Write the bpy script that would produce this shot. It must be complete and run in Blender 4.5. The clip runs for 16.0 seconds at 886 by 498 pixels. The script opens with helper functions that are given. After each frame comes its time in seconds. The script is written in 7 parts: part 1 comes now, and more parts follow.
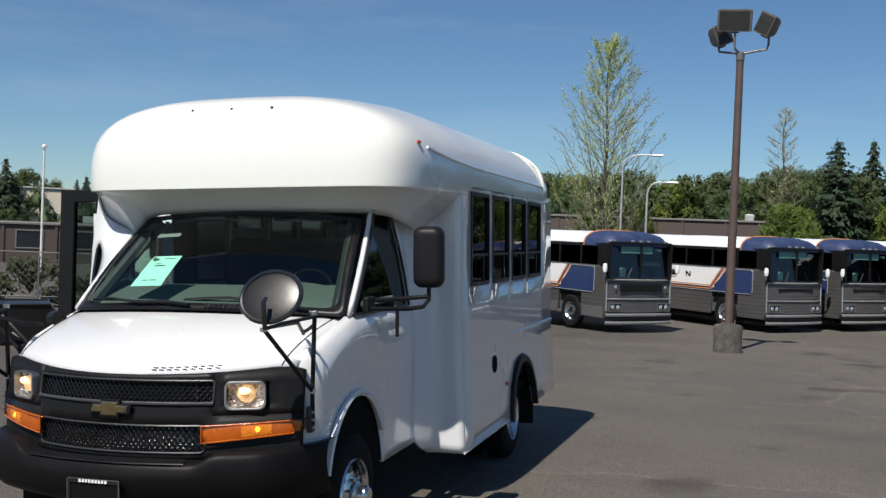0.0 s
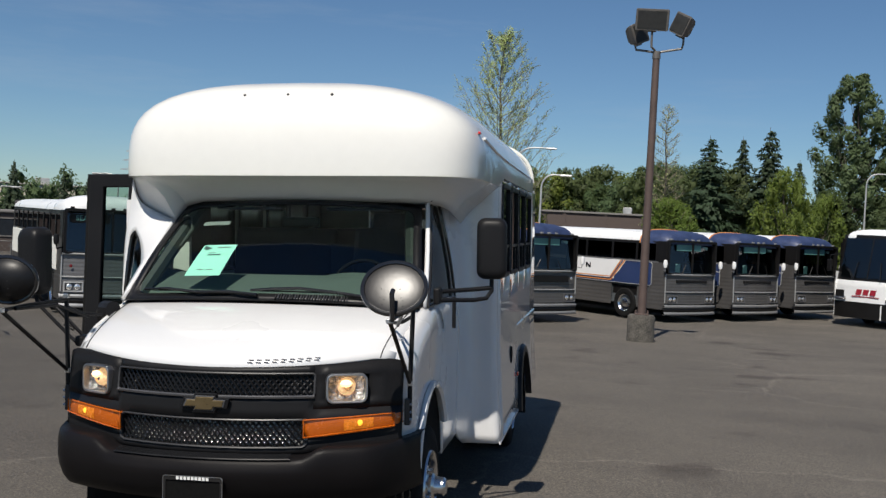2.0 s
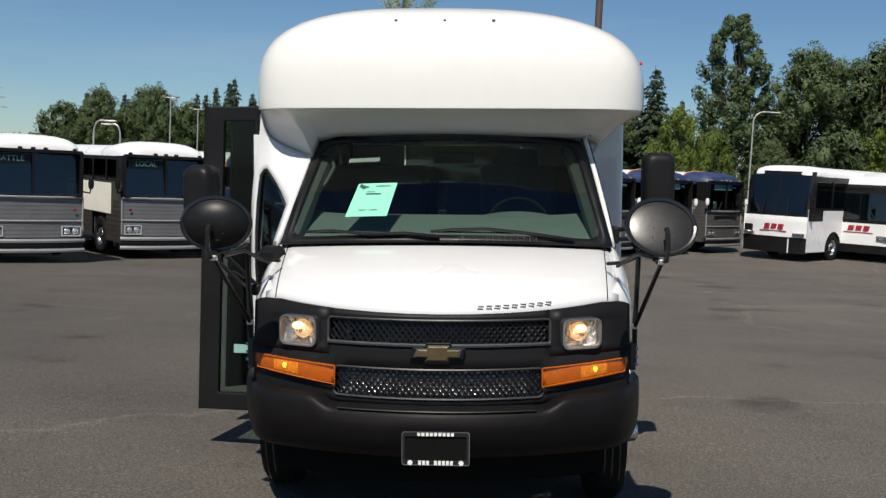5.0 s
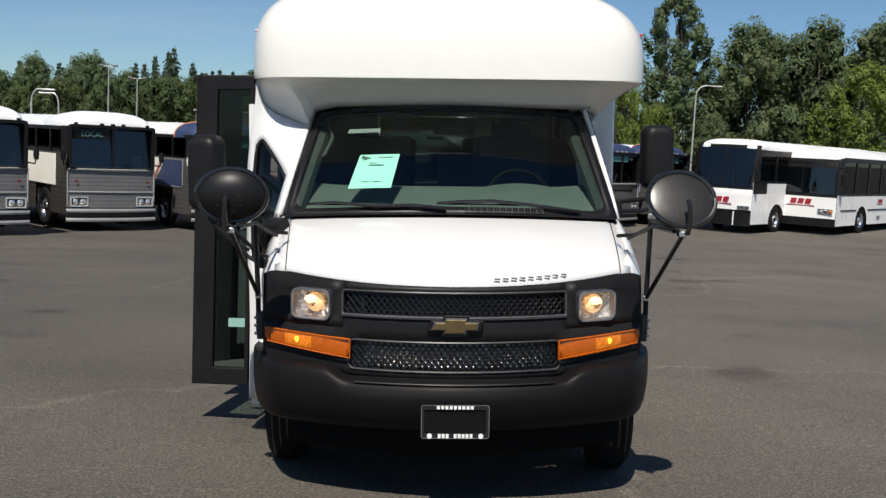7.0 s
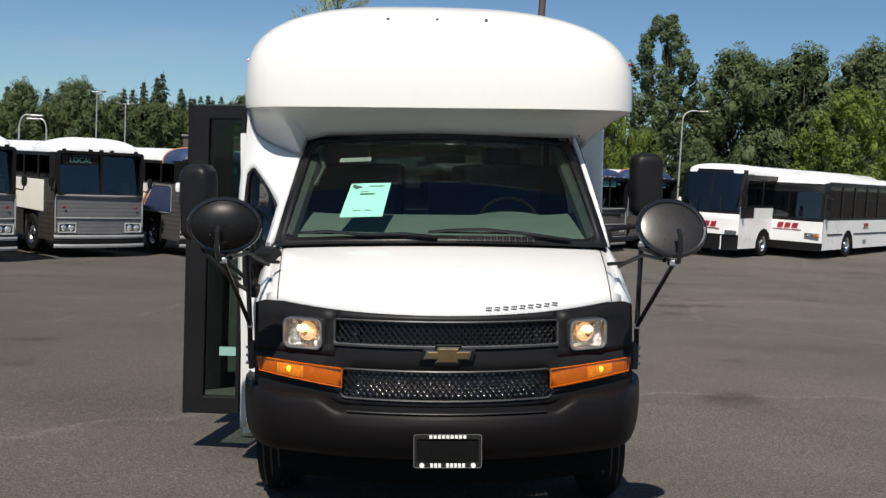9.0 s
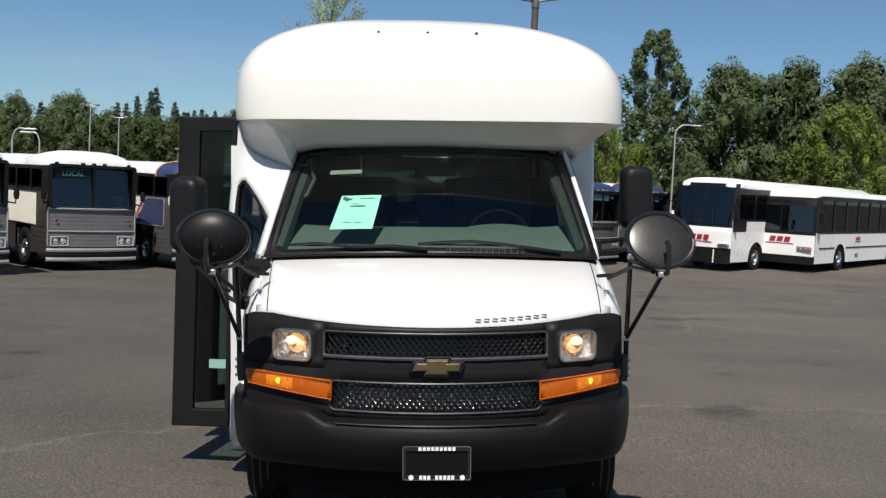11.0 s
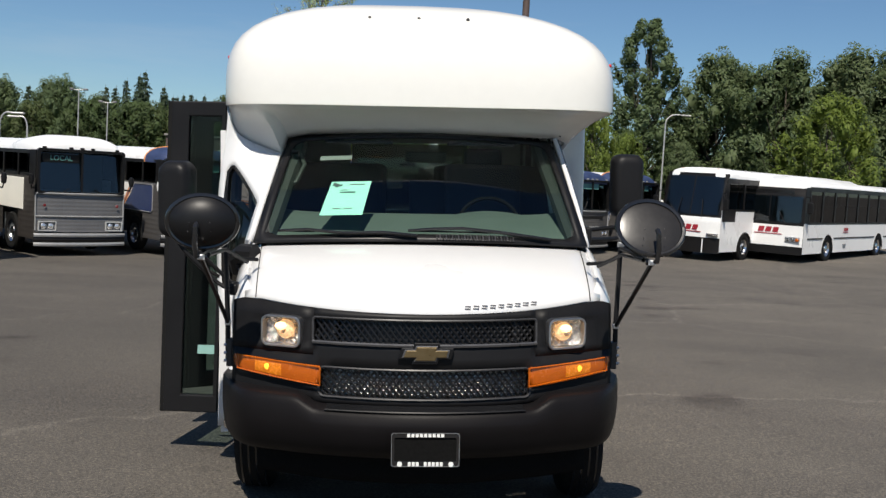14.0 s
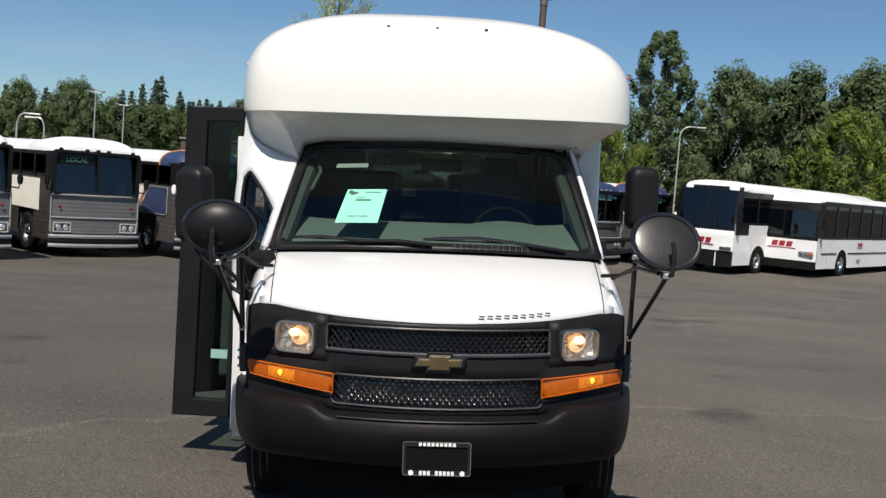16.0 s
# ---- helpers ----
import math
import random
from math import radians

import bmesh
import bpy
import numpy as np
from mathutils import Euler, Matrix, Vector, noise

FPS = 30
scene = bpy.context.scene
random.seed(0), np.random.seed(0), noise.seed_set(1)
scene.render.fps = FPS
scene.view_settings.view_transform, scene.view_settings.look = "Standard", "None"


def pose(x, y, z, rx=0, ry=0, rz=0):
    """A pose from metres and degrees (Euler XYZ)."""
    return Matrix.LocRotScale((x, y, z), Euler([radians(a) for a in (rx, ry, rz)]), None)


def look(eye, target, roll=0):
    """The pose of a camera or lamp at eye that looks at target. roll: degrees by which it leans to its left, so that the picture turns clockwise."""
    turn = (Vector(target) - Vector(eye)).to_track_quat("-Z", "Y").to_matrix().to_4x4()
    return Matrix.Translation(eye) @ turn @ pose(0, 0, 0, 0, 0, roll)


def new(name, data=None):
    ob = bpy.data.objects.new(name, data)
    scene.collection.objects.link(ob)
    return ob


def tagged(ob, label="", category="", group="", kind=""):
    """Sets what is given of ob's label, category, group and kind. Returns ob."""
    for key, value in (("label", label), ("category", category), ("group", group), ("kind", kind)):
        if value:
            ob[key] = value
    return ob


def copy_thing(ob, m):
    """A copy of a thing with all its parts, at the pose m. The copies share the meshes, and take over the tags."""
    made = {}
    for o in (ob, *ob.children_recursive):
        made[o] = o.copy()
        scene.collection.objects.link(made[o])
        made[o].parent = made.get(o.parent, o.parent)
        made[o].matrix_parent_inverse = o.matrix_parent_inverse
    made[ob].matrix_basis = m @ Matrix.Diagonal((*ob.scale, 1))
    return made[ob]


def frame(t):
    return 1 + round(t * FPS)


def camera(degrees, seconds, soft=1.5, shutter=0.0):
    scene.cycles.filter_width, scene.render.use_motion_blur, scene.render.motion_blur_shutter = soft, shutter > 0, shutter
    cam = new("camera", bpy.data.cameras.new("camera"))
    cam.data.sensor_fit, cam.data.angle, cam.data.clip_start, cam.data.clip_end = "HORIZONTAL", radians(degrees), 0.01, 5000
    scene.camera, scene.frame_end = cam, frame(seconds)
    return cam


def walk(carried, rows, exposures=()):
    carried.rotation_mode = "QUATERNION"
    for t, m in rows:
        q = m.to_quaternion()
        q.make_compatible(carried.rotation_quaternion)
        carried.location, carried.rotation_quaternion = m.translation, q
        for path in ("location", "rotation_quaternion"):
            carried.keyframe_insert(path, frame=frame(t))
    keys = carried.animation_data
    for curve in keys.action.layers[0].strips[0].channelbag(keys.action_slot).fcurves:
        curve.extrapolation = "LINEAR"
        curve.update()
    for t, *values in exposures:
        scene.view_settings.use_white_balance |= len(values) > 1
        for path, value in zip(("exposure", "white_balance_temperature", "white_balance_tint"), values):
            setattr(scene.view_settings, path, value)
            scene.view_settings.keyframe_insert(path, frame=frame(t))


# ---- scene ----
cam = camera(48.0, 16.0, soft=1.4)
# The bus leans a little on its springs: its own axes in the level world.
LEAN = math.atan(0.041)
TILT = Matrix.Rotation(-LEAN, 4, "Y")
PATH = [
    (0, (3.219, -4.521, 1.84), (2.632, -2.609, 1.826), -0.0),
    (0.5, (3.094, -4.863, 1.884), (2.585, -2.929, 1.865), -2.4),
    (0.8, (2.919, -4.807, 1.844), (2.404, -2.875, 1.816), -0.0),
    (1, (2.783, -4.838, 1.859), (2.285, -2.901, 1.836), -1.4),
    (1.5, (2.419, -4.765, 1.861), (1.975, -2.814, 1.86), -0.9),
    (2, (2.033, -4.803, 1.846), (1.698, -2.832, 1.812), 0.7),
    (2.5, (1.695, -4.849, 1.834), (1.49, -2.861, 1.764), 1.2),
    (3, (1.314, -4.876, 1.859), (1.118, -2.887, 1.774), 0.1),
    (3.5, (0.993, -4.897, 1.879), (0.889, -2.9, 1.812), -0.3),
    (4, (0.734, -4.912, 1.867), (0.765, -2.913, 1.79), 3.0),
    (4.5, (0.441, -4.709, 1.827), (0.358, -2.714, 1.711), 0.2),
    (7, (-0.161, -4.627, 1.812), (-0.118, -2.639, 1.602), 0.6),
    (7.5, (-0.176, -4.633, 1.808), (-0.081, -2.645, 1.603), -0.5),
    (8, (-0.188, -4.634, 1.82), (-0.078, -2.648, 1.616), -0.4),
    (8.5, (-0.189, -4.641, 1.818), (-0.112, -2.65, 1.644), 0.1),
    (9, (-0.178, -4.644, 1.836), (-0.112, -2.652, 1.675), 0.5),
    (9.5, (-0.169, -4.649, 1.835), (-0.093, -2.656, 1.693), 0.7),
    (12, (-0.155, -4.65, 1.824), (-0.07, -2.656, 1.691), 0.3),
    (12.5, (-0.153, -4.656, 1.825), (-0.056, -2.663, 1.684), 0.4),
    (13, (-0.148, -4.649, 1.818), (-0.051, -2.658, 1.666), 0.6),
    (13.5, (-0.156, -4.64, 1.82), (-0.052, -2.649, 1.663), 1.1),
    (14, (-0.16, -4.639, 1.82), (-0.06, -2.648, 1.663), 1.0),
    (14.5, (-0.168, -4.642, 1.825), (-0.066, -2.651, 1.669), 1.3),
    (15, (-0.168, -4.641, 1.831), (-0.065, -2.649, 1.685), 2.0),
    (15.5, (-0.168, -4.643, 1.827), (-0.07, -2.651, 1.685), 1.6),
    (16, (-0.176, -4.648, 1.828), (-0.1, -2.654, 1.686), 2.0),
]
walk(cam, [(t, TILT @ look(eye, target, roll)) for t, eye, target, roll in PATH],
     exposures=[(0, 0.25, 6500, 10), (1, 0.22, 6520, 10), (2, 0.12, 6600, 10), (3.5, 0.15, 6640, 10), (4.5, 0.12, 6680, 10), (7, 0.27, 6680, 10), (9, 0.27, 6700, 10), (16, 0.27, 6700, 10)])

# ---- sky and sun ----
SUN_WAY = Vector((0.15 + 0.041 * 1.77, 1.26, -1.77)).normalized()   # the way the sunlight goes
world = bpy.data.worlds.new("sky")
scene.world = world
world.use_nodes = True
wn = world.node_tree
wn.nodes.clear()
sky = wn.nodes.new("ShaderNodeTexSky")
sky.sky_type, sky.sun_disc = "NISHITA", False
sky.sun_elevation = math.asin(-SUN_WAY.z)
sky.sun_rotation = math.atan2(-SUN_WAY.x, -SUN_WAY.y)
sky.altitude, sky.air_density, sky.dust_density, sky.ozone_density = 60, 0.9, 0.05, 2.6
# thin high cirrus
tc = wn.nodes.new("ShaderNodeTexCoord")
mp = wn.nodes.new("ShaderNodeMapping")
mp.inputs["Scale"].default_value = (1.2, 1.2, 9.0)
mp.inputs["Rotation"].default_value = (0.05, 0.12, 0.4)
cn = wn.nodes.new("ShaderNodeTexNoise")
cn.inputs["Scale"].default_value, cn.inputs["Detail"].default_value, cn.inputs["Roughness"].default_value = 2.3, 7, 0.62
cr = wn.nodes.new("ShaderNodeValToRGB")
cr.color_ramp.elements[0].position, cr.color_ramp.elements[1].position = 0.50, 0.86
cr.color_ramp.elements[1].color = (0.22, 0.22, 0.22, 1)
mx = wn.nodes.new("ShaderNodeMix")
mx.data_type = "RGBA"
mx.inputs["B"].default_value = (7.5, 8.2, 9.0, 1)
bg = wn.nodes.new("ShaderNodeBackground")
bg.inputs["Strength"].default_value = 0.062
wo = wn.nodes.new("ShaderNodeOutputWorld")
wn.links.new(tc.outputs["Generated"], mp.inputs["Vector"])
wn.links.new(mp.outputs["Vector"], cn.inputs["Vector"])
wn.links.new(cn.outputs["Fac"], cr.inputs["Fac"])
wn.links.new(cr.outputs["Color"], mx.inputs["Factor"])
blue = wn.nodes.new("ShaderNodeMix")
blue.data_type, blue.blend_type = "RGBA", "MULTIPLY"
blue.inputs["Factor"].default_value = 1
blue.inputs["B"].default_value = (0.78, 0.98, 1.13, 1)
wn.links.new(sky.outputs["Color"], blue.inputs["A"])
wn.links.new(blue.outputs["Result"], mx.inputs["A"])
wn.links.new(mx.outputs["Result"], bg.inputs["Color"])
wn.links.new(bg.outputs["Background"], wo.inputs["Surface"])

sun_data = bpy.data.lights.new("sun", "SUN")
sun_data.energy, sun_data.angle, sun_data.color = 4.9, radians(0.5), (1.0, 0.945, 0.86)
sun = new("sun", sun_data)
sun.matrix_world = Matrix.Translation((0, -20, 40)) @ SUN_WAY.to_track_quat("-Z", "Y").to_matrix().to_4x4()


# ---- building helpers ----
class Geo:
    """Vertices and faces gathered for one mesh."""

    def __init__(self):
        self.v, self.f, self.lay = [], [], []

    def add(self, verts, faces, m=None):
        n = len(self.v)
        for p in verts:
            p = Vector(p)
            self.v.append(tuple(m @ p if m is not None else p))
        self.f.extend(tuple(n + i for i in f) for f in faces)
        return self

    def box(self, c, s, m=None):
        x, y, z = (k / 2 for k in s)
        vs = [(c[0] + a * x, c[1] + b * y, c[2] + d * z) for a in (-1, 1) for b in (-1, 1) for d in (-1, 1)]
        return self.add(vs, [(0, 1, 3, 2), (4, 6, 7, 5), (0, 4, 5, 1), (2, 3, 7, 6), (0, 2, 6, 4), (1, 5, 7, 3)], m)

    def cyl(self, p0, p1, r0, r1=None, n=12, caps=True, m=None):
        p0, p1 = Vector(p0), Vector(p1)
        r1 = r0 if r1 is None else r1
        q = (p1 - p0).to_track_quat("Z", "Y").to_matrix()
        vs = []
        for p, r in ((p0, r0), (p1, r1)):
            vs += [p + q @ Vector((r * math.cos(2 * math.pi * i / n), r * math.sin(2 * math.pi * i / n), 0)) for i in range(n)]
        fs = [(i, (i + 1) % n, n + (i + 1) % n, n + i) for i in range(n)]
        if caps:
            fs += [tuple(range(n - 1, -1, -1)), tuple(range(n, 2 * n))]
        return self.add(vs, fs, m)

    def tube(self, pts, r, n=8, m=None):
        pts = [Vector(p) for p in pts]
        rs = r if isinstance(r, (list, tuple)) else [r] * len(pts)
        vs, fs = [], []
        up = None
        for i, p in enumerate(pts):
            d = (pts[min(i + 1, len(pts) - 1)] - pts[max(i - 1, 0)]).normalized()
            if up is None:
                up = d.orthogonal().normalized()
            up = (up - d * up.dot(d)).normalized()
            s = d.cross(up)
            vs += [p + rs[i] * (math.cos(2 * math.pi * k / n) * up + math.sin(2 * math.pi * k / n) * s) for k in range(n)]
        for i in range(len(pts) - 1):
            fs += [(i * n + k, i * n + (k + 1) % n, (i + 1) * n + (k + 1) % n, (i + 1) * n + k) for k in range(n)]
        fs += [tuple(range(n - 1, -1, -1)), tuple((len(pts) - 1) * n + k for k in range(n))]
        return self.add(vs, fs, m)

    def grid(self, fn, nu, nv, m=None):
        """fn(u, v) with u and v in 0..1."""
        vs = [fn(i / nu, j / nv) for j in range(nv + 1) for i in range(nu + 1)]
        w = nu + 1
        fs = [(j * w + i, j * w + i + 1, (j + 1) * w + i + 1, (j + 1) * w + i) for j in range(nv) for i in range(nu)]
        return self.add(vs, fs, m)

    def loft(self, rings, closed=True, caps=False, m=None):
        n = len(rings[0])
        vs = [p for r in rings for p in r]
        fs = []
        for j in range(len(rings) - 1):
            for i in range(n if closed else n - 1):
                k = (i + 1) % n
                fs.append((j * n + i, j * n + k, (j + 1) * n + k, (j + 1) * n + i))
        if caps:
            fs += [tuple(range(n - 1, -1, -1)), tuple((len(rings) - 1) * n + i for i in range(n))]
        return self.add(vs, fs, m)

    def lathe(self, profile, n=24, m=None):
        """profile of (radius, height) turned round z."""
        rings = [[(r * math.cos(2 * math.pi * i / n), r * math.sin(2 * math.pi * i / n), h) for i in range(n)] for r, h in profile]
        return self.loft(rings, True, False, m)

    def prism(self, poly, depth, m=None):
        """A flat outline of (x, z), given a depth along y."""
        n = len(poly)
        vs = [(x, 0, z) for x, z in poly] + [(x, depth, z) for x, z in poly]
        fs = [tuple(range(n)), tuple(range(2 * n - 1, n - 1, -1))] + [(i, n + i, n + (i + 1) % n, (i + 1) % n) for i in range(n)]
        return self.add(vs, fs, m)

    def ringed(self, outer, inner, depth, m=None):
        """A ring between two outlines of (x, z) of equal count, given a depth along y."""
        n = len(outer)
        vs = [(x, 0, z) for x, z in outer] + [(x, 0, z) for x, z in inner] + [(x, depth, z) for x, z in outer] + [(x, depth, z) for x, z in inner]
        fs = []
        for i in range(n):
            k = (i + 1) % n
            fs += [(i, k, n + k, n + i), (2 * n + k, 2 * n + i, 3 * n + i, 3 * n + k), (i, 2 * n + i, 2 * n + k, k), (n + i, n + k, 3 * n + k, 3 * n + i)]
        return self.add(vs, fs, m)

    def mesh(self, name, material, smooth=False, sharp=35):
        me = bpy.data.meshes.new(name)
        me.from_pydata(self.v, [], self.f)
        bm = bmesh.new()
        bm.from_mesh(me)
        bmesh.ops.remove_doubles(bm, verts=bm.verts, dist=1e-5)
        bmesh.ops.recalc_face_normals(bm, faces=bm.faces)
        for f in bm.faces:
            f.smooth = smooth
        if smooth:
            lim = radians(sharp)
            for e in bm.edges:
                if len(e.link_faces) == 2 and e.calc_face_angle(0) > lim:
                    e.smooth = False
        bm.to_mesh(me)
        bm.free()
        if material:
            me.materials.append(material)
        return me


def round_rect(x0, z0, x1, z1, r, n=4):
    """The outline of a rectangle with round corners, as (x, z)."""
    out = []
    for cx, cz, a in ((x1 - r, z1 - r, 0), (x0 + r, z1 - r, 90), (x0 + r, z0 + r, 180), (x1 - r, z0 + r, 270)):
        for i in range(n + 1):
            t = radians(a + 90 * i / n)
            out.append((cx + r * math.cos(t), cz + r * math.sin(t)))
    return out


def part(name, geo, material, parent=None, label="", smooth=False, thick=0.0, bevel=0.0, offset=-1.0, sharp=35):
    """One mesh object under a thing or a part."""
    ob = new(name, geo.mesh(name, material, smooth, sharp) if isinstance(geo, Geo) else geo)
    if parent is not None:
        ob.parent = parent
    if thick:
        s = ob.modifiers.new("thickness", "SOLIDIFY")
        s.thickness, s.offset = thick, offset
    if bevel:
        b = ob.modifiers.new("edge", "BEVEL")
        b.width, b.segments, b.limit_method, b.angle_limit = bevel, 2, "ANGLE", radians(40)
    if label:
        ob["label"] = label
    return ob


def thing(name, m=None, label="", category="", group="", kind=""):
    ob = new(name)
    ob.empty_display_size = 0.2
    if m is not None:
        ob.matrix_world = m
    return tagged(ob, label, category, group, kind)


# ---- materials ----
def surface(name, color, rough=0.5, metal=0.0, vary=0.12, scale=4.0, fine=60.0, bump=0.05, coat=0.0, spec=0.5, emit=None, rvary=0.1, coords="Object", stretch=(1, 1, 1)):
    """A worn, slightly uneven surface: broad stains and fine grain in colour, gloss and relief."""
    m = bpy.data.materials.new(name)
    m.use_nodes = True
    nt = m.node_tree
    b = nt.nodes["Principled BSDF"]
    tcn = nt.nodes.new("ShaderNodeTexCoord")
    mpn = nt.nodes.new("ShaderNodeMapping")
    mpn.inputs["Scale"].default_value = stretch
    nt.links.new(tcn.outputs[coords], mpn.inputs["Vector"])
    big = nt.nodes.new("ShaderNodeTexNoise")
    big.inputs["Scale"].default_value, big.inputs["Detail"].default_value = scale, 5
    small = nt.nodes.new("ShaderNodeTexNoise")
    small.inputs["Scale"].default_value, small.inputs["Detail"].default_value = fine, 3
    for n in (big, small):
        nt.links.new(mpn.outputs["Vector"], n.inputs["Vector"])
    add = nt.nodes.new("ShaderNodeMath")
    add.operation = "ADD"
    nt.links.new(big.outputs["Fac"], add.inputs[0])
    nt.links.new(small.outputs["Fac"], add.inputs[1])
    rng = nt.nodes.new("ShaderNodeMapRange")
    rng.inputs["From Min"].default_value, rng.inputs["From Max"].default_value = 0.6, 1.4
    rng.inputs["To Min"].default_value, rng.inputs["To Max"].default_value = 1 - vary, 1 + vary
    nt.links.new(add.outputs[0], rng.inputs["Value"])
    mul = nt.nodes.new("ShaderNodeMix")
    mul.data_type, mul.blend_type = "RGBA", "MULTIPLY"
    mul.inputs["Factor"].default_value = 1
    mul.inputs["A"].default_value = (*color, 1)
    nt.links.new(rng.outputs["Result"], mul.inputs["B"])
    nt.links.new(mul.outputs["Result"], b.inputs["Base Color"])
    rr = nt.nodes.new("ShaderNodeMapRange")
    rr.inputs["From Min"].default_value, rr.inputs["From Max"].default_value = 0.3, 0.7
    rr.inputs["To Min"].default_value, rr.inputs["To Max"].default_value = max(0.02, rough - rvary), min(1, rough + rvary)
    nt.links.new(big.outputs["Fac"], rr.inputs["Value"])
    nt.links.new(rr.outputs["Result"], b.inputs["Roughness"])
    b.inputs["Metallic"].default_value = metal
    b.inputs["Specular IOR Level"].default_value = spec
    b.inputs["Coat Weight"].default_value = coat
    b.inputs["Coat Roughness"].default_value = 0.03
    if bump:
        bp = nt.nodes.new("ShaderNodeBump")
        bp.inputs["Strength"].default_value, bp.inputs["Distance"].default_value = bump, 0.02
        nt.links.new(small.outputs["Fac"], bp.inputs["Height"])
        nt.links.new(bp.outputs["Normal"], b.inputs["Normal"])
    if emit:
        b.inputs["Emission Color"].default_value = (*emit[0], 1)
        b.inputs["Emission Strength"].default_value = emit[1]
    return m


def glass(name, tint, rough=0.0, clear=0.5, ior=1.52):
    """Tinted window glass: a gloss layer over a clear, tinted film."""
    m = bpy.data.materials.new(name)
    m.use_nodes = True
    nt = m.node_tree
    nt.nodes.clear()
    out = nt.nodes.new("ShaderNodeOutputMaterial")
    tr = nt.nodes.new("ShaderNodeBsdfTransparent")
    tr.inputs["Color"].default_value = (*[c * clear for c in tint], 1)
    gl = nt.nodes.new("ShaderNodeBsdfGlossy")
    gl.inputs["Roughness"].default_value = rough
    gl.inputs["Color"].default_value = (0.95, 0.97, 1, 1)
    lw = nt.nodes.new("ShaderNodeLayerWeight")
    lw.inputs["Blend"].default_value = 0.5
    pw = nt.nodes.new("ShaderNodeMath")
    pw.operation = "POWER"
    pw.inputs[1].default_value = 5.0
    nt.links.new(lw.outputs["Facing"], pw.inputs[0])
    base = ((ior - 1) / (ior + 1)) ** 2
    sc = nt.nodes.new("ShaderNodeMath")
    sc.operation = "MULTIPLY_ADD"
    sc.inputs[1].default_value, sc.inputs[2].default_value = 0.7 - base, base
    nt.links.new(pw.outputs[0], sc.inputs[0])
    mxs = nt.nodes.new("ShaderNodeMixShader")
    nt.links.new(sc.outputs[0], mxs.inputs["Fac"])
    nt.links.new(tr.outputs["BSDF"], mxs.inputs[1])
    nt.links.new(gl.outputs["BSDF"], mxs.inputs[2])
    nt.links.new(mxs.outputs["Shader"], out.inputs["Surface"])
    return m


M_WHITE = surface("white_paint", (0.67, 0.67, 0.67), 0.30, vary=0.025, scale=1.5, fine=2.2, bump=0.035, coat=1.0, rvary=0.04)
M_FIBRE = surface("white_gelcoat", (0.735, 0.727, 0.685), 0.24, vary=0.02, scale=1.2, fine=18, bump=0.006, coat=0.5, rvary=0.04)
M_BLACK = surface("black_plastic", (0.011, 0.011, 0.012), 0.45, vary=0.2, scale=3, fine=240, bump=0.04, spec=0.16)
M_SATIN = surface("satin_black", (0.008, 0.008, 0.009), 0.38, vary=0.15, scale=4, bump=0.01, spec=0.28)
M_BUMPER = surface("bumper_plastic", (0.0080, 0.0072, 0.0078), 0.48, vary=0.2, scale=2.5, fine=300, bump=0.06, spec=0.10)
M_SHEEN = surface("black_sheen", (0.010, 0.010, 0.011), 0.48, vary=0.2, scale=5, bump=0.0, spec=0.12)
M_MESH = surface("grille_plastic", (0.007, 0.007, 0.008), 0.33, vary=0.1, scale=5, bump=0.0, spec=0.3)
M_GLOSSBLK = surface("gloss_black", (0.012, 0.012, 0.013), 0.2, vary=0.1, scale=5, bump=0.0, coat=0.3)
M_DUSTY = surface("dusty_black", (0.018, 0.017, 0.017), 0.32, vary=0.2, scale=5, fine=40, bump=0.012, spec=0.36, rvary=0.02)
M_RUBBER = surface("tyre_rubber", (0.010, 0.010, 0.010), 0.85, vary=0.3, scale=6, fine=120, bump=0.2, spec=0.14)
M_CHROME = surface("chrome", (0.62, 0.62, 0.63), 0.22, 1.0, vary=0.06, scale=8, bump=0.0, rvary=0.06)
M_STEEL = surface("brushed_steel", (0.50, 0.50, 0.51), 0.36, 1.0, vary=0.1, scale=5, fine=90, bump=0.03)
M_DARKMETAL = surface("dark_metal", (0.03, 0.03, 0.032), 0.4, 0.3, vary=0.2, scale=8, bump=0.03)
M_AMBER = surface("amber_lens", (0.45, 0.092, 0.003), 0.22, vary=0.12, scale=30, fine=160, bump=0.15, coat=0.6)
M_AMBERLIT = surface("amber_bulb", (0.95, 0.45, 0.03), 0.3, vary=0.1, scale=30, bump=0.1, emit=((1.0, 0.42, 0.04), 1.4))
M_AMBERGLOW = surface("amber_lit_lens", (0.62, 0.17, 0.008), 0.25, vary=0.3, scale=40, fine=160, bump=0.3, coat=0.5, emit=((1.0, 0.28, 0.01), 0.12))
M_BULB = surface("headlamp_bulb", (1.0, 0.85, 0.62), 0.3, vary=0.05, scale=40, bump=0.1, emit=((1.0, 0.62, 0.28), 2.0))
# Weak emission stands in for bulb light falling on the reflector.
M_BULBGLOW = surface("painted_bulb_glow", (0.85, 0.6, 0.35), 0.35, vary=0.6, scale=60, fine=120, bump=0.6, emit=((1.0, 0.58, 0.24), 0.55))
# Strong pale mottling puts the sun's glints on the fins into the colour.
M_RAD = surface("radiator_fins", (0.55, 0.55, 0.55), 0.4, 0.4, vary=0.9, scale=45, fine=70, bump=1.0)
M_COOLER = surface("cooler_tubes", (0.78, 0.78, 0.78), 0.3, 0.7, vary=0.5, scale=60, fine=120, bump=0.3)
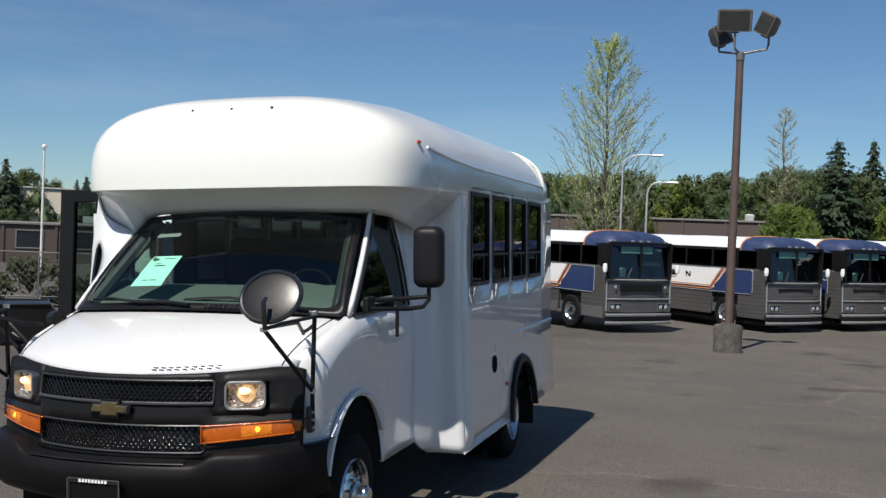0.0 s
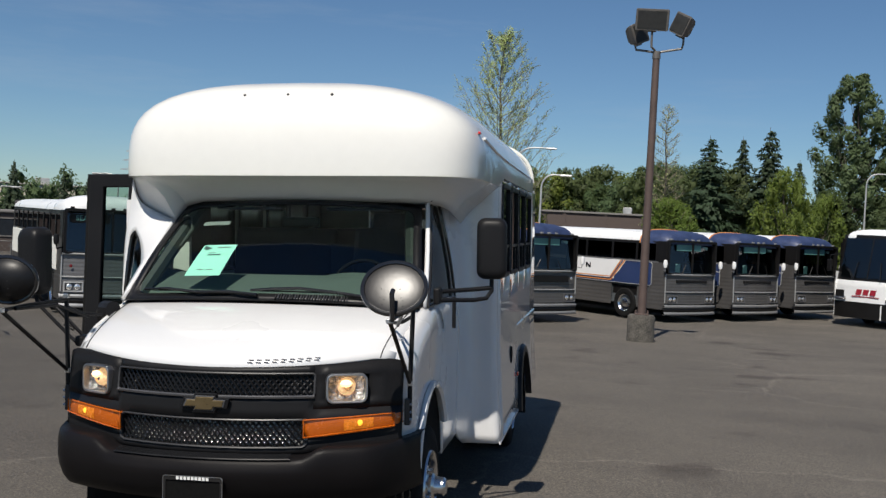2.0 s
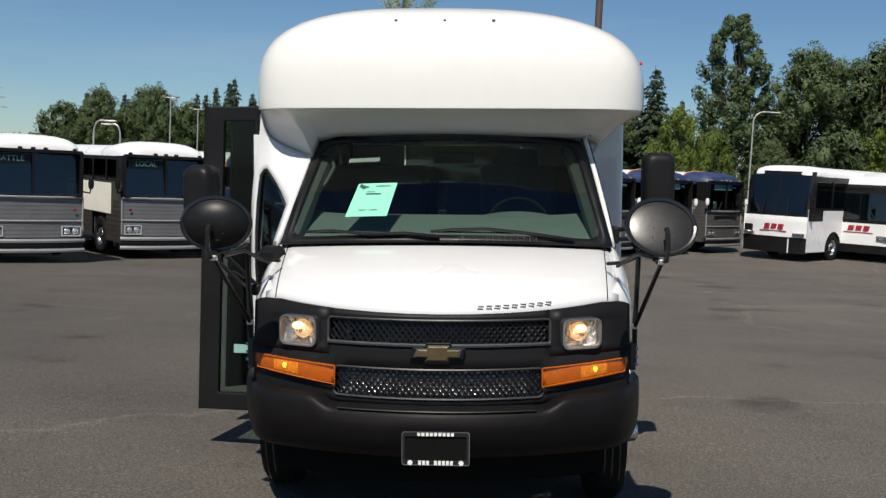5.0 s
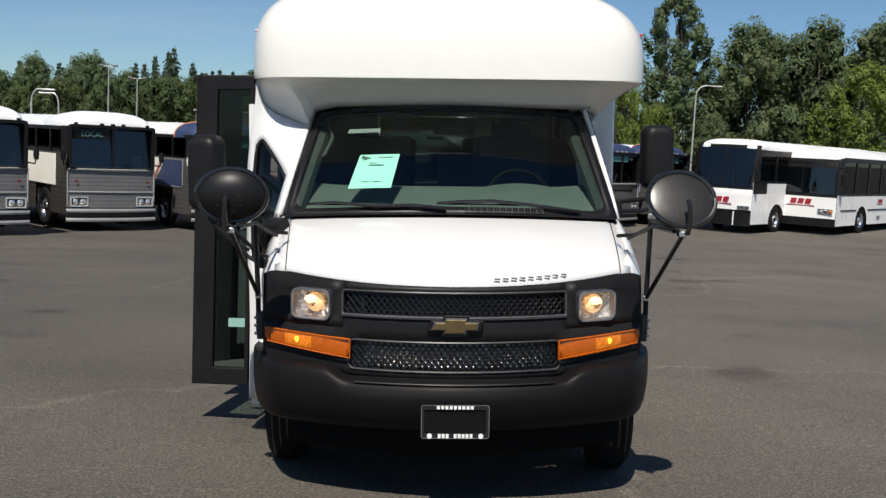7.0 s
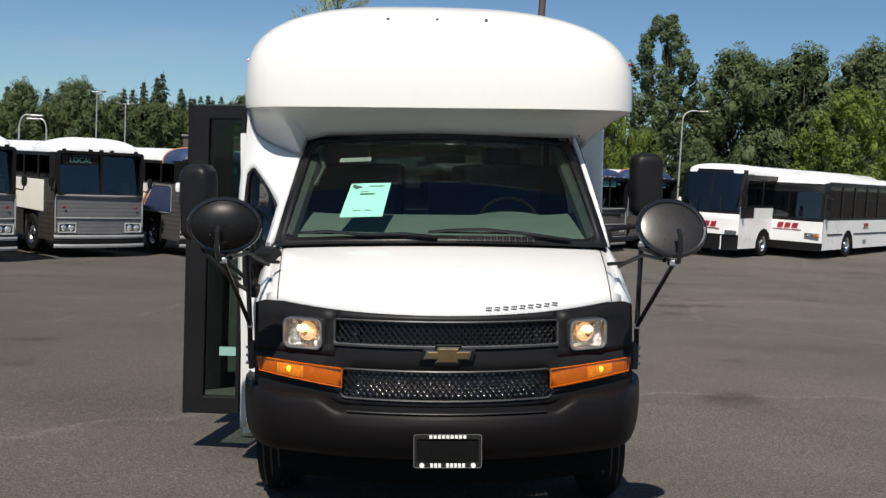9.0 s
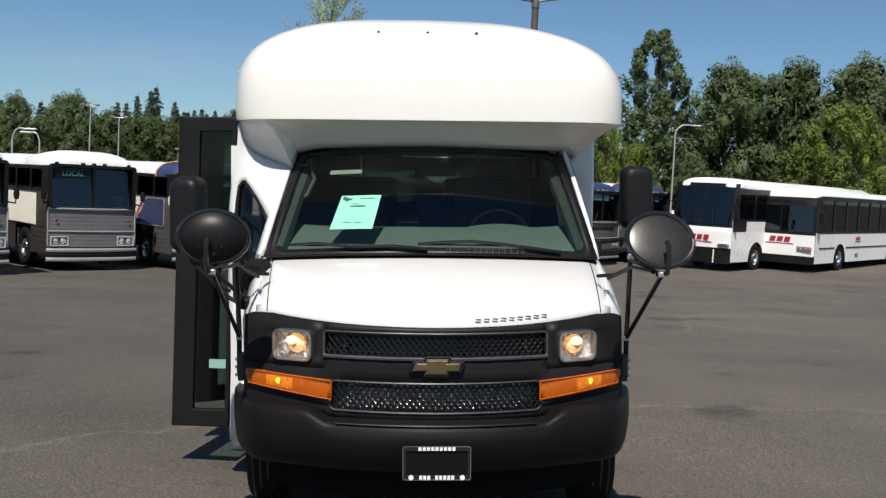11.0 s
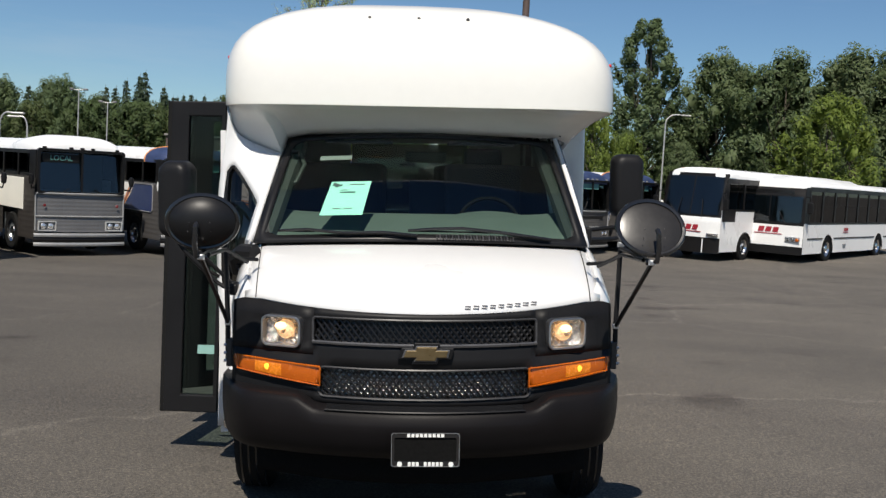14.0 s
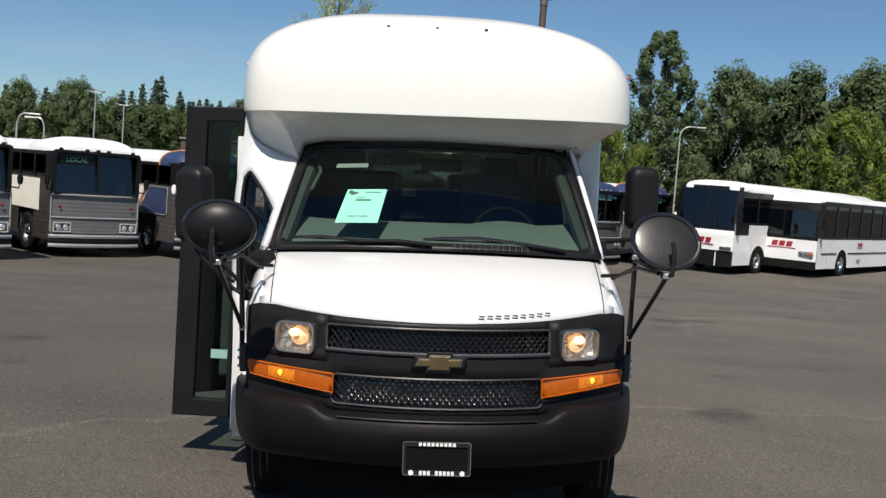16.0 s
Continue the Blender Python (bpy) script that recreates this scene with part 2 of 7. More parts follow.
M_GFRAME = surface("grey_grille_plastic", (0.030, 0.030, 0.032), 0.42, vary=0.15, scale=5, bump=0.0, spec=0.4)
# Near-black: shade under the bus put into the colour; also plain black parts.
M_VOID = surface("shade_black", (0.006, 0.006, 0.006), 0.9, vary=0.3, scale=3, bump=0.1, spec=0.08)
M_REFLECT = surface("lamp_reflector", (0.46, 0.44, 0.41), 0.2, 1.0, vary=0.9, scale=22, fine=60, bump=1.0)
M_GOLD = surface("gold_badge", (0.15, 0.11, 0.055), 0.34, 0.6, vary=0.1, scale=20, bump=0.03)
M_MINT = surface("mint_paper", (0.42, 0.83, 0.72), 0.7, vary=0.03, scale=4, bump=0.0)
M_PALEGREEN = surface("pale_green_sheet", (0.22, 0.40, 0.36), 0.6, vary=0.05, bump=0.0)
M_PANELGREEN = surface("pale_green_panel", (0.50, 0.62, 0.56), 0.5, vary=0.05, scale=3, bump=0.01)
M_INK = surface("dark_ink", (0.06, 0.10, 0.10), 0.6, vary=0.1, bump=0.0)
M_TRIM = surface("satin_trim", (0.085, 0.085, 0.09), 0.34, 0.4, vary=0.1, bump=0.0)
M_GREYINK = surface("grey_ink", (0.16, 0.16, 0.17), 0.5, vary=0.1, bump=0.0)
M_WHITEINK = surface("white_letters", (0.78, 0.78, 0.76), 0.5, vary=0.05, bump=0.0)
M_DASH = surface("grey_dash", (0.085, 0.105, 0.095), 0.6, vary=0.1, scale=4, fine=200, bump=0.08)
M_PILLAR = surface("pillar_trim", (0.018, 0.023, 0.021), 0.6, vary=0.1, scale=4, fine=200, bump=0.06)
M_SEAT = surface("blue_seat_cloth", (0.028, 0.034, 0.07), 0.85, vary=0.2, scale=6, fine=200, bump=0.2)
M_INNER = surface("grey_lining", (0.22, 0.23, 0.23), 0.7, vary=0.08, scale=3, bump=0.03)
M_RED = surface("red_lens", (0.55, 0.02, 0.02), 0.25, vary=0.1, bump=0.05, coat=0.5)
G_SHIELD = glass("windscreen_glass", (0.66, 0.86, 0.76), 0.012, 0.88)
G_DOOR = glass("door_glass", (0.80, 0.92, 0.88), 0.01, 0.80, 1.22)
G_DARK = glass("tinted_glass", (0.62, 0.66, 0.65), 0.0, 0.34)
G_CAB = glass("cab_glass", (0.50, 0.48, 0.43), 0.0, 0.36)
G_LAMP = glass("lamp_glass", (0.97, 0.98, 1.0), 0.02, 0.98)


# ---- the ground ----
def ground_z(x, y):
    """The yard falls gently away behind the bus and then runs level."""
    s = 0.5 + 0.5 * math.tanh((y - 27) / 6.0)
    yy = max(-12.0, y)
    h = 0.05 - 0.036 * (yy * (1 - s) + 27.5 * s)
    dip = 0.0275 * (1 - math.tanh((x + 6.5) / 2.4)) * (1 + math.tanh((y - 14) / 3.0))
    return h - dip + 0.012 * max(-30.0, min(30.0, x)) * math.exp(-max(0.0, abs(y) - 60) / 200)
def build_ground():
    xs = sorted(set([-2500, -900, -350, -150, -90, -60] + list(range(-45, 46, 3)) + [60, 90, 150, 350, 900, 2500]))
    ys = sorted(set([-900, -300, -120, -60, -30] + list(range(-18, 46, 2)) + [50, 60, 75, 95, 130, 200, 400, 1000, 2500]))
    g = Geo()
    nx = len(xs)
    g.add([(x, y, ground_z(x, y)) for y in ys for x in xs],
          [(j * nx + i, j * nx + i + 1, (j + 1) * nx + i + 1, (j + 1) * nx + i) for j in range(len(ys) - 1) for i in range(nx - 1)])
    m = bpy.data.materials.new("asphalt")
    m.use_nodes = True
    nt = m.node_tree
    b = nt.nodes["Principled BSDF"]
    tcn = nt.nodes.new("ShaderNodeTexCoord")

    def noise_node(scale, detail, rough=0.6, stretch=None):
        n = nt.nodes.new("ShaderNodeTexNoise")
        n.inputs["Scale"].default_value, n.inputs["Detail"].default_value, n.inputs["Roughness"].default_value = scale, detail, rough
        if stretch:
            mpn = nt.nodes.new("ShaderNodeMapping")
            mpn.inputs["Scale"].default_value = stretch
            mpn.inputs["Rotation"].default_value = (0, 0, 0.25)
            nt.links.new(tcn.outputs["Object"], mpn.inputs["Vector"])
            nt.links.new(mpn.outputs["Vector"], n.inputs["Vector"])
        else:
            nt.links.new(tcn.outputs["Object"], n.inputs["Vector"])
        return n

    def ramp(src, stops):
        r = nt.nodes.new("ShaderNodeValToRGB")
        e = r.color_ramp.elements
        while len(e) < len(stops):
            e.new(0.5)
        for k, (p, c) in zip(e, stops):
            k.position, k.color = p, (*c, 1)
        nt.links.new(src.outputs["Fac"], r.inputs["Fac"])
        return r

    def times(a, b_):
        x = nt.nodes.new("ShaderNodeMix")
        x.data_type, x.blend_type = "RGBA", "MULTIPLY"
        x.inputs["Factor"].default_value = 1
        nt.links.new(a, x.inputs["A"])
        nt.links.new(b_, x.inputs["B"])
        return x.outputs["Result"]

    patches = noise_node(0.22, 5)
    streaks = noise_node(0.5, 4, 0.6, (0.5, 1.1, 1))
    grit = noise_node(60, 4, 0.8)
    stones = nt.nodes.new("ShaderNodeTexVoronoi")
    stones.inputs["Scale"].default_value = 120
    nt.links.new(tcn.outputs["Object"], stones.inputs["Vector"])
    c1 = ramp(patches, [(0.3, (0.076, 0.069, 0.061)), (0.7, (0.110, 0.099, 0.086))])
    c2 = ramp(streaks, [(0.32, (0.86, 0.86, 0.865)), (0.55, (1.04, 1.04, 1.03)), (0.75, (1.08, 1.08, 1.07))])
    c3 = ramp(grit, [(0.30, (0.34, 0.34, 0.35)), (0.5, (1, 1, 1)), (0.68, (2.3, 2.2, 2.05))])
    # dark oily spots
    spots = noise_node(0.9, 2, 0.4)
    c4 = ramp(spots, [(0.26, (0.62, 0.6, 0.6)), (0.34, (1, 1, 1)), (1, (1, 1, 1))])
    # hairline cracks along the edges of large cells
    cells = nt.nodes.new("ShaderNodeTexVoronoi")
    cells.feature = "DISTANCE_TO_EDGE"
    cells.inputs["Scale"].default_value = 0.16
    warp = noise_node(1.3, 4)
    vm = nt.nodes.new("ShaderNodeVectorMath")
    vm.operation = "MULTIPLY_ADD"
    vm.inputs[1].default_value = (0.9, 0.9, 0)
    nt.links.new(warp.outputs["Color"], vm.inputs[0])
    nt.links.new(tcn.outputs["Object"], vm.inputs[2])
    nt.links.new(vm.outputs["Vector"], cells.inputs["Vector"])
    cr_ = nt.nodes.new("ShaderNodeMapRange")
    cr_.inputs["From Min"].default_value, cr_.inputs["From Max"].default_value = 0.0, 0.007
    cr_.inputs["To Min"].default_value, cr_.inputs["To Max"].default_value = 1.4, 1.0
    nt.links.new(cells.outputs["Distance"], cr_.inputs["Value"])
    sep = nt.nodes.new("ShaderNodeSeparateXYZ")
    nt.links.new(vm.outputs["Vector"], sep.inputs["Vector"])
    lane = nt.nodes.new("ShaderNodeMapRange")
    lane.interpolation_type = "SMOOTHSTEP"
    lane.inputs["From Min"].default_value, lane.inputs["From Max"].default_value = -2.5, 3.0
    lane.inputs["To Min"].default_value, lane.inputs["To Max"].default_value = 0.80, 1.02
    nt.links.new(sep.outputs["X"], lane.inputs["Value"])
    col = times(times(times(times(lane.outputs["Result"], c1.outputs["Color"]), c2.outputs["Color"]), times(c3.outputs["Color"], c4.outputs["Color"])), cr_.outputs["Result"])
    nt.links.new(col, b.inputs["Base Color"])
    b.inputs["Roughness"].default_value = 0.85
    b.inputs["Specular IOR Level"].default_value = 0.35
    bp = nt.nodes.new("ShaderNodeBump")
    bp.inputs["Strength"].default_value, bp.inputs["Distance"].default_value = 0.40, 0.008
    nt.links.new(stones.outputs["Distance"], bp.inputs["Height"])
    nt.links.new(bp.outputs["Normal"], b.inputs["Normal"])
    ob = part("ground", g, m, smooth=True, sharp=80)
    tagged(ob, "worn grey asphalt yard with oil stains and cracks", "ground", kind="structure")


build_ground()
# ---- the small bus (its own axes: x to its left flank as the nose faces -y) ----
bus = thing("shuttle_bus", TILT, "white cutaway shuttle bus, black bumper, entry door folded open", "bus")


def spow(c, e):
    return math.copysign(abs(c) ** e, c)


# roof with its rounded front cap and tail
HALF_W, ROOF_Z0, ROOF_H = 1.211, 2.26, 0.565
CAP_Y, CAP_L, TAIL_Y, TAIL_L = 2.45, 1.27, 5.55, 0.42
E_UP, E_PLAN = 0.63, 0.29


def lift(x, y, z):
    """The crown rises a little behind the brow and sits off the middle."""
    t = (z - ROOF_Z0) / ROOF_H
    s = max(0.0, min(1.0, (y - 1.25) / 1.3))
    droop = t * t * (0.045 * max(0.0, x / 1.15) ** 1.5 + 0.012 * (x / 1.15) ** 2) * (1 - 0.35 * s)
    return (x - 0.030 * t * t, y, z + 0.085 * s * s * (3 - 2 * s) * t ** 4 - droop)


def roof_ring(phi):
    """One level line of the roof, all round, from the front middle over the left flank."""
    k = spow(math.cos(phi), E_UP)
    z = ROOF_Z0 + ROOF_H * spow(math.sin(phi), E_UP)
    pts = []
    n = 28
    for i in range(n + 1):                      # front cap, from the right flank to the left
        a = math.pi - math.pi * i / n
        pts.append(lift(HALF_W * k * spow(math.cos(a), E_PLAN), CAP_Y - CAP_L * spow(math.sin(a), E_PLAN) * k ** 0.38 * (1 - 0.05 * math.sin(phi)), z))
    for i in range(1, 9):
        pts.append(lift(HALF_W * k, CAP_Y + (TAIL_Y - CAP_Y) * i / 9, z))
    for i in range(n // 2 + 1):
        a = math.pi * i / (n // 2)
        pts.append(lift(HALF_W * k * spow(math.cos(a), 0.4), TAIL_Y + TAIL_L * spow(math.sin(a), 0.4) * k ** 0.6, z))
    for i in range(1, 9):
        pts.append(lift(-HALF_W * k, TAIL_Y + (CAP_Y - TAIL_Y) * i / 9, z))
    return pts


roof = Geo()
rings = [roof_ring(radians(a)) for a in (0, 0.7, 2, 4, 7, 11, 16, 22, 29, 37, 46, 55, 64, 72, 79, 84, 87.5, 89.7)]
drop = [(x * 0.998, y, z - 0.072 * max(0.0, min(1.0, (2.66 - y) / 0.16))) for x, y, z in rings[0]]
soft = [(x, y, z - 0.050 * max(0.0, min(1.0, (2.66 - y) / 0.16))) for x, y, z in rings[0]]

roof.loft([drop, soft] + rings, True, False)
roof.f.append(tuple(range((len(rings) + 1) * len(drop), (len(rings) + 2) * len(drop))))
part("roof", roof, M_FIBRE, bus, "one-piece white fibreglass roof with bulging front cap", smooth=True, sharp=50)

seam = []
for a in range(4, 177, 6):
    k, zz = spow(math.cos(radians(a)), E_UP), spow(math.sin(radians(a)), E_UP)
    seam.append(((HALF_W + 0.004) * k, 5.50, ROOF_Z0 + (ROOF_H + 0.004) * zz))
part("roof_seam", Geo().tube(seam, 0.016, 6), M_FIBRE, bus, "raised seam of the rear roof cap", smooth=True)

# lip and scooped underside of the front cap, down to the cab
NC = 28


def cap_line(half, yf, y_side, z_mid, z_end, e=E_PLAN):
    pts = []
    for i in range(NC + 1):
        a = math.pi - math.pi * i / NC
        s = spow(math.sin(a), e)
        pts.append((half * spow(math.cos(a), e), y_side - (y_side - yf) * s, z_end + (z_mid - z_end) * s))
    return pts


def quarter(u, z):
    """u 0 at the windscreen pillar, 1 at the door post."""
    if z > 1.40:
        t = (z - 1.40) / 0.65
        x0, y0 = -0.938 + 0.128 * t, 0.955 + 0.66 * t
    else:
        x0, y0 = -0.975, 1.02 + 0.50 * min(1, (1.40 - z) / 0.45)
    x1, y1 = -1.208 - 0.02 * max(0.0, 1.4 - z) + 0.032 * min(1.0, max(0.0, (z - 1.6) / 0.55)), 1.495
    k = u ** 1.2
    return (x0 + (x1 - x0) * u, y0 + (y1 - y0) * k, z)


COVE = ((0.0, 1.885), (0.15, 1.90), (0.45, 1.94), (0.66, 1.975), (0.82, 2.015), (0.92, 2.07), (0.98, 2.15), (1.0, 2.19))


def cove_z(u):
    """Where the hollow under the front cap meets the quarter panel."""
    for (u0, z0), (u1, z1) in zip(COVE, COVE[1:]):
        if u <= u1:
            return z0 + (z1 - z0) * (u - u0) / (u1 - u0)
    return 2.19


under = Geo()
yf = CAP_Y - CAP_L
under.loft([cap_line(1.207, yf + 0.004, 2.60, 2.191, 2.195), cap_line(1.204, yf + 0.015, 2.60, 2.186, 2.182),
            cap_line(1.19, yf + 0.05, 2.60, 2.186, 2.165), cap_line(1.135, yf + 0.15, 2.60, 2.165, 2.115), cap_line(1.05, yf + 0.25, 2.40, 2.12, 2.04),
            cap_line(0.99, yf + 0.33, 2.36, 2.07, 1.97), cap_line(0.955, yf + 0.36, 2.30, 2.035, 1.91)], closed=False)
WAY = ((0.01, 0.0), (0.04, 0.03), (0.14, 0.05), (0.42, 0.19), (0.70, 0.47), (0.92, 0.80), (1.0, 1.0))
for j, (wh, wz) in enumerate(WAY):
    for i in range(11):
        a = math.pi - 0.432 - (math.pi * 10 / NC - 0.432) * i / 10
        lip_x, lip_y, lip_z = 1.207 * spow(math.cos(a), E_PLAN), 2.60 - (2.60 - yf - 0.004) * spow(math.sin(a), E_PLAN), 2.192
        if i <= 8:
            u = 1 - (i / 8) ** 1.6
            end = quarter(u, cove_z(u))
        else:
            end = quarter(0.0, 1.89 + 0.11 * (i - 8) / 2)
        n = j * (NC + 1) + i
        under.v[n] = (lip_x + (end[0] + 0.006 - lip_x) * wh, lip_y + (end[1] - lip_y) * wh, lip_z + (end[2] - lip_z) * wz)
part("cap_underside", under, M_FIBRE, bus, smooth=True, thick=0.02, sharp=60)

# drip rail along the left and right roof edge
for s in (-1, 1):
    rail = Geo()
    rail.tube([(s * 1.190, 1.74, 2.468), (s * 1.198, 1.95, 2.450), (s * 1.203, 2.3, 2.428), (s * 1.206, 2.9, 2.41), (s * 1.206, 4.2, 2.405), (s * 1.206, 5.62, 2.40)], 0.011, 6)
    part("drip_rail", rail, M_WHITE, bus, smooth=True)


# flanks with their window openings
WIN_Z0, WIN_Z1 = 1.50, 2.225
WINDOWS = [(2.76, 3.32), (3.43, 4.02), (4.12, 4.70), (4.79, 5.40)]
BODY_Y0, BODY_Y1 = 2.45, 5.95


def flank_x(z):
    """The flank leans out a little towards its skirt."""
    if z > 1.0:
        return 1.205
    return 1.205 + 0.035 * (1.0 - z) / 0.7


def flank(s):
    g = Geo()
    y_start = BODY_Y0 + 0.05 if s > 0 else 2.62
    ycuts = [y_start] + [v for w in WINDOWS for v in w] + [3.95, 5.00, BODY_Y1]
    arch_c, arch_r = (4.46, 0.26), 0.50
    ycuts = sorted(set(ycuts + [arch_c[0] + arch_r * math.cos(radians(a)) for a in range(0, 181, 15)]))
    zcuts = [0.29, 0.45, 0.62, 0.80, 1.0, 1.06, 1.10, 1.30, WIN_Z0, 1.86, WIN_Z1, 2.27]

    def arch(y):
        d = arch_r ** 2 - (y - arch_c[0]) ** 2
        return arch_c[1] + math.sqrt(d) if d > 0 else None

    for y0, y1 in zip(ycuts, ycuts[1:]):
        a0, a1 = arch(y0 + 1e-6), arch(y1 - 1e-6)
        mid = (y0 + y1) / 2
        inarch = arch(mid) is not None
        low0 = max(0.29, a0) if inarch and a0 else 0.29
        low1 = max(0.29, a1) if inarch and a1 else 0.29
        for z0, z1 in zip(zcuts, zcuts[1:]):
            if any(w0 - 1e-6 <= y0 and y1 <= w1 + 1e-6 for w0, w1 in WINDOWS) and WIN_Z0 - 1e-6 <= z0 and z1 <= WIN_Z1 + 1e-6:
                continue
            if inarch and z1 <= min(low0, low1):
                continue
            za0, za1 = max(z0, low0), max(z0, low1)
            za0, za1 = min(za0, z1), min(za1, z1)
            g.add([(s * flank_x(za0), y0, za0), (s * flank_x(za1), y1, za1), (s * flank_x(z1), y1, z1), (s * flank_x(z1), y0, z1)], [(0, 1, 2, 3)])
    return g


for s in (-1, 1):
    part("flank", flank(s), M_WHITE, bus, thick=0.035, offset=-1, smooth=True, sharp=30)
    for k, (w0, w1) in enumerate(WINDOWS):
        m = Matrix(((0, s, 0, s * 1.160), (1, 0, 0, 0), (0, 0, 1, 0), (0, 0, 0, 1)))
        fr = Geo().ringed(round_rect(w0, WIN_Z0, w1, WIN_Z1, 0.035), round_rect(w0 + 0.03, WIN_Z0 + 0.03, w1 - 0.03, WIN_Z1 - 0.03, 0.02), 0.052, m)
        win = part("window", fr, M_SATIN, bus, "black-framed tinted sliding window")
        cr = Geo().box((s * 1.198, (w0 + w1) / 2, 1.74), (0.016, w1 - w0 - 0.05, 0.022))
        part("mullion", cr, M_SATIN, win)
        sh = Geo().box((s * 1.196, (w0 + w1) / 2 + 0.12, 1.62), (0.014, 0.022, 0.22))
        part("mullion", sh, M_SATIN, win)
        pn = Geo().box((s * 1.19, (w0 + w1) / 2, (WIN_Z0 + WIN_Z1) / 2), (0.005, w1 - w0 - 0.04, WIN_Z1 - WIN_Z0 - 0.04))
        p = part("pane", pn, G_DARK, win)

# tail wall with a window
tail = Geo()
for x0, x1, z0, z1 in ((-1.2, -0.62, 0.3, 2.3), (0.62, 1.2, 0.3, 2.3), (-0.62, 0.62, 0.3, 1.4), (-0.62, 0.62, 2.1, 2.3)):
    tail.box(((x0 + x1) / 2, BODY_Y1 - 0.03, (z0 + z1) / 2), (x1 - x0, 0.05, z1 - z0))
tw = part("tail_wall", tail, M_WHITE, bus)
part("pane", Geo().box((0, BODY_Y1 - 0.03, 1.75), (1.22, 0.006, 0.68)), G_DARK, tw)
part("rear_bumper", Geo().box((0, BODY_Y1 + 0.06, 0.42), (2.3, 0.14, 0.2)), M_BLACK, bus, bevel=0.02)

# bulkhead between cab and body: a slanting panel out to the left flank
g = Geo()
lines = []
for z, xc, yc in ((2.275, 0.80, 2.20), (2.20, 0.81, 2.02), (1.95, 0.845, 2.02), (1.40, 0.935, 2.02), (0.95, 0.965, 2.02), (0.62, 0.968, 2.02), (0.44, 0.965, 2.12), (0.36, 0.965, 2.26), (0.295, 0.97, 2.41)):
    xo = flank_x(z)
    lines.append([(xc + (xo - 0.05 - xc) * k, yc + (BODY_Y0 - yc) * (1 - (1 - k) ** 8.0), z) for k in (0, 0.012, 0.03, 0.06, 0.10, 0.16, 0.25, 0.4, 0.6, 0.8, 1.0)] + [(xo - 0.05 + 0.05 * math.sin(radians(a)), BODY_Y0 + 0.05 - 0.05 * math.cos(radians(a)), z) for a in range(15, 91, 15)])
g.loft(lines, closed=False)
part("corner_panel", g, M_WHITE, bus, thick=0.02, smooth=True, sharp=45)

# right front quarter: a slanting white panel with a small window, ahead of the entry door


Q0, Q1 = 0.12, 0.89
QU = [0.0, 0.06, Q0] + [Q0 + (Q1 - Q0) * k / 12 for k in range(1, 13)] + [0.93, 0.97, 1.0]
def quarter_top(u):
    """Upper edge of the quarter window, rising towards the door, with rounded corners."""
    k = min(1.0, max(0.0, (u - Q0) / (Q1 - Q0)))
    return 1.60 + 0.27 * k - 0.08 * max(0.0, 1 - (1 - k) / 0.16) ** 1.6


def quarter_rows(u, kind):
    w = quarter_top(u)
    if kind == "low":
        return [0.225, 0.32, 0.45, 0.7, 0.95, 1.10]
    if kind == "glass":
        return [1.10 + (w - 1.10) * k / 8 for k in range(9)]
    top = cove_z(u) + 0.004
    return [w + (top - w) * k / 6 for k in range(7)]


qp, qg = Geo(), Geo()
for kind, target, us in (("low", qp, QU), ("top", qp, QU), ("glass", qg, QU[2:-3]), ("glass", qp, QU[:3]), ("glass", qp, QU[-4:])):
    target.loft(list(zip(*[[quarter(u, z) for z in quarter_rows(u, kind)] for u in us])), closed=False)
part("quarter_panel", qp, M_WHITE, bus, "white slanting front quarter panel", thick=0.03, smooth=True, sharp=45)
qw = part("quarter_window", qg, G_CAB, bus, "small dark-edged quarter window", smooth=True)
edge = [(Q0, 1.105 + 0.49 * k / 4) for k in range(5)] + [(u, quarter_top(u) - 0.004) for u in QU[3:-4]] + [(Q1, 1.78 - 0.675 * k / 4) for k in range(5)] + [(Q0 + (Q1 - Q0) * k / 8, 1.105) for k in range(7, -1, -1)]
part("window_seal", Geo().tube([(quarter(u, z)[0] - 0.006, quarter(u, z)[1] - 0.006, z) for u, z in edge], 0.016, 6), M_GLOSSBLK, qw, smooth=True)
part("door_post", Geo().box((0, 0, 1.11), (0.045, 0.07, 1.86), pose(-1.192, 1.525, 0)), M_WHITE, bus)

# floor and roof lining that close the inside; underbody shade is put into its colour
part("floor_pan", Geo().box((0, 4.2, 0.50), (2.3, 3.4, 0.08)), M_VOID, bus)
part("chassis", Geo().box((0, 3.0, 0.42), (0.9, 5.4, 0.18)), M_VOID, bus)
part("ceiling_lining", Geo().grid(lambda u, v: ((u - 0.5) * 2.26, 1.75 + v * 4.1, 2.30 + 0.36 * (1 - abs(2 * u - 1) ** 3)), 12, 4), M_INNER, bus, smooth=True)

# ---- cab: bonnet, wings, doors ----


def nose_y(x):
    return 0.37 * x * x


def bonnet_pt(u, v):
    """u across, v from the front lip to the windscreen."""
    a = 2 * u - 1
    xf, xb = 0.90, 0.955
    half = xf + (xb - xf) * v
    x = half * a
    y0 = nose_y(x) + 0.045
    y1 = 0.80 + 0.14 * a * a
    y = y0 + (y1 - y0) * v
    lip = 1.135 + 0.055 * a * a
    z = lip + (1.425 - 0.03 * a * a - lip) * (v ** 0.72) + 0.012 * math.sin(math.pi * v)
    edge = max(0.0, abs(a) - 0.90) / 0.10
    return (x, y, z - 0.030 * edge ** 2)


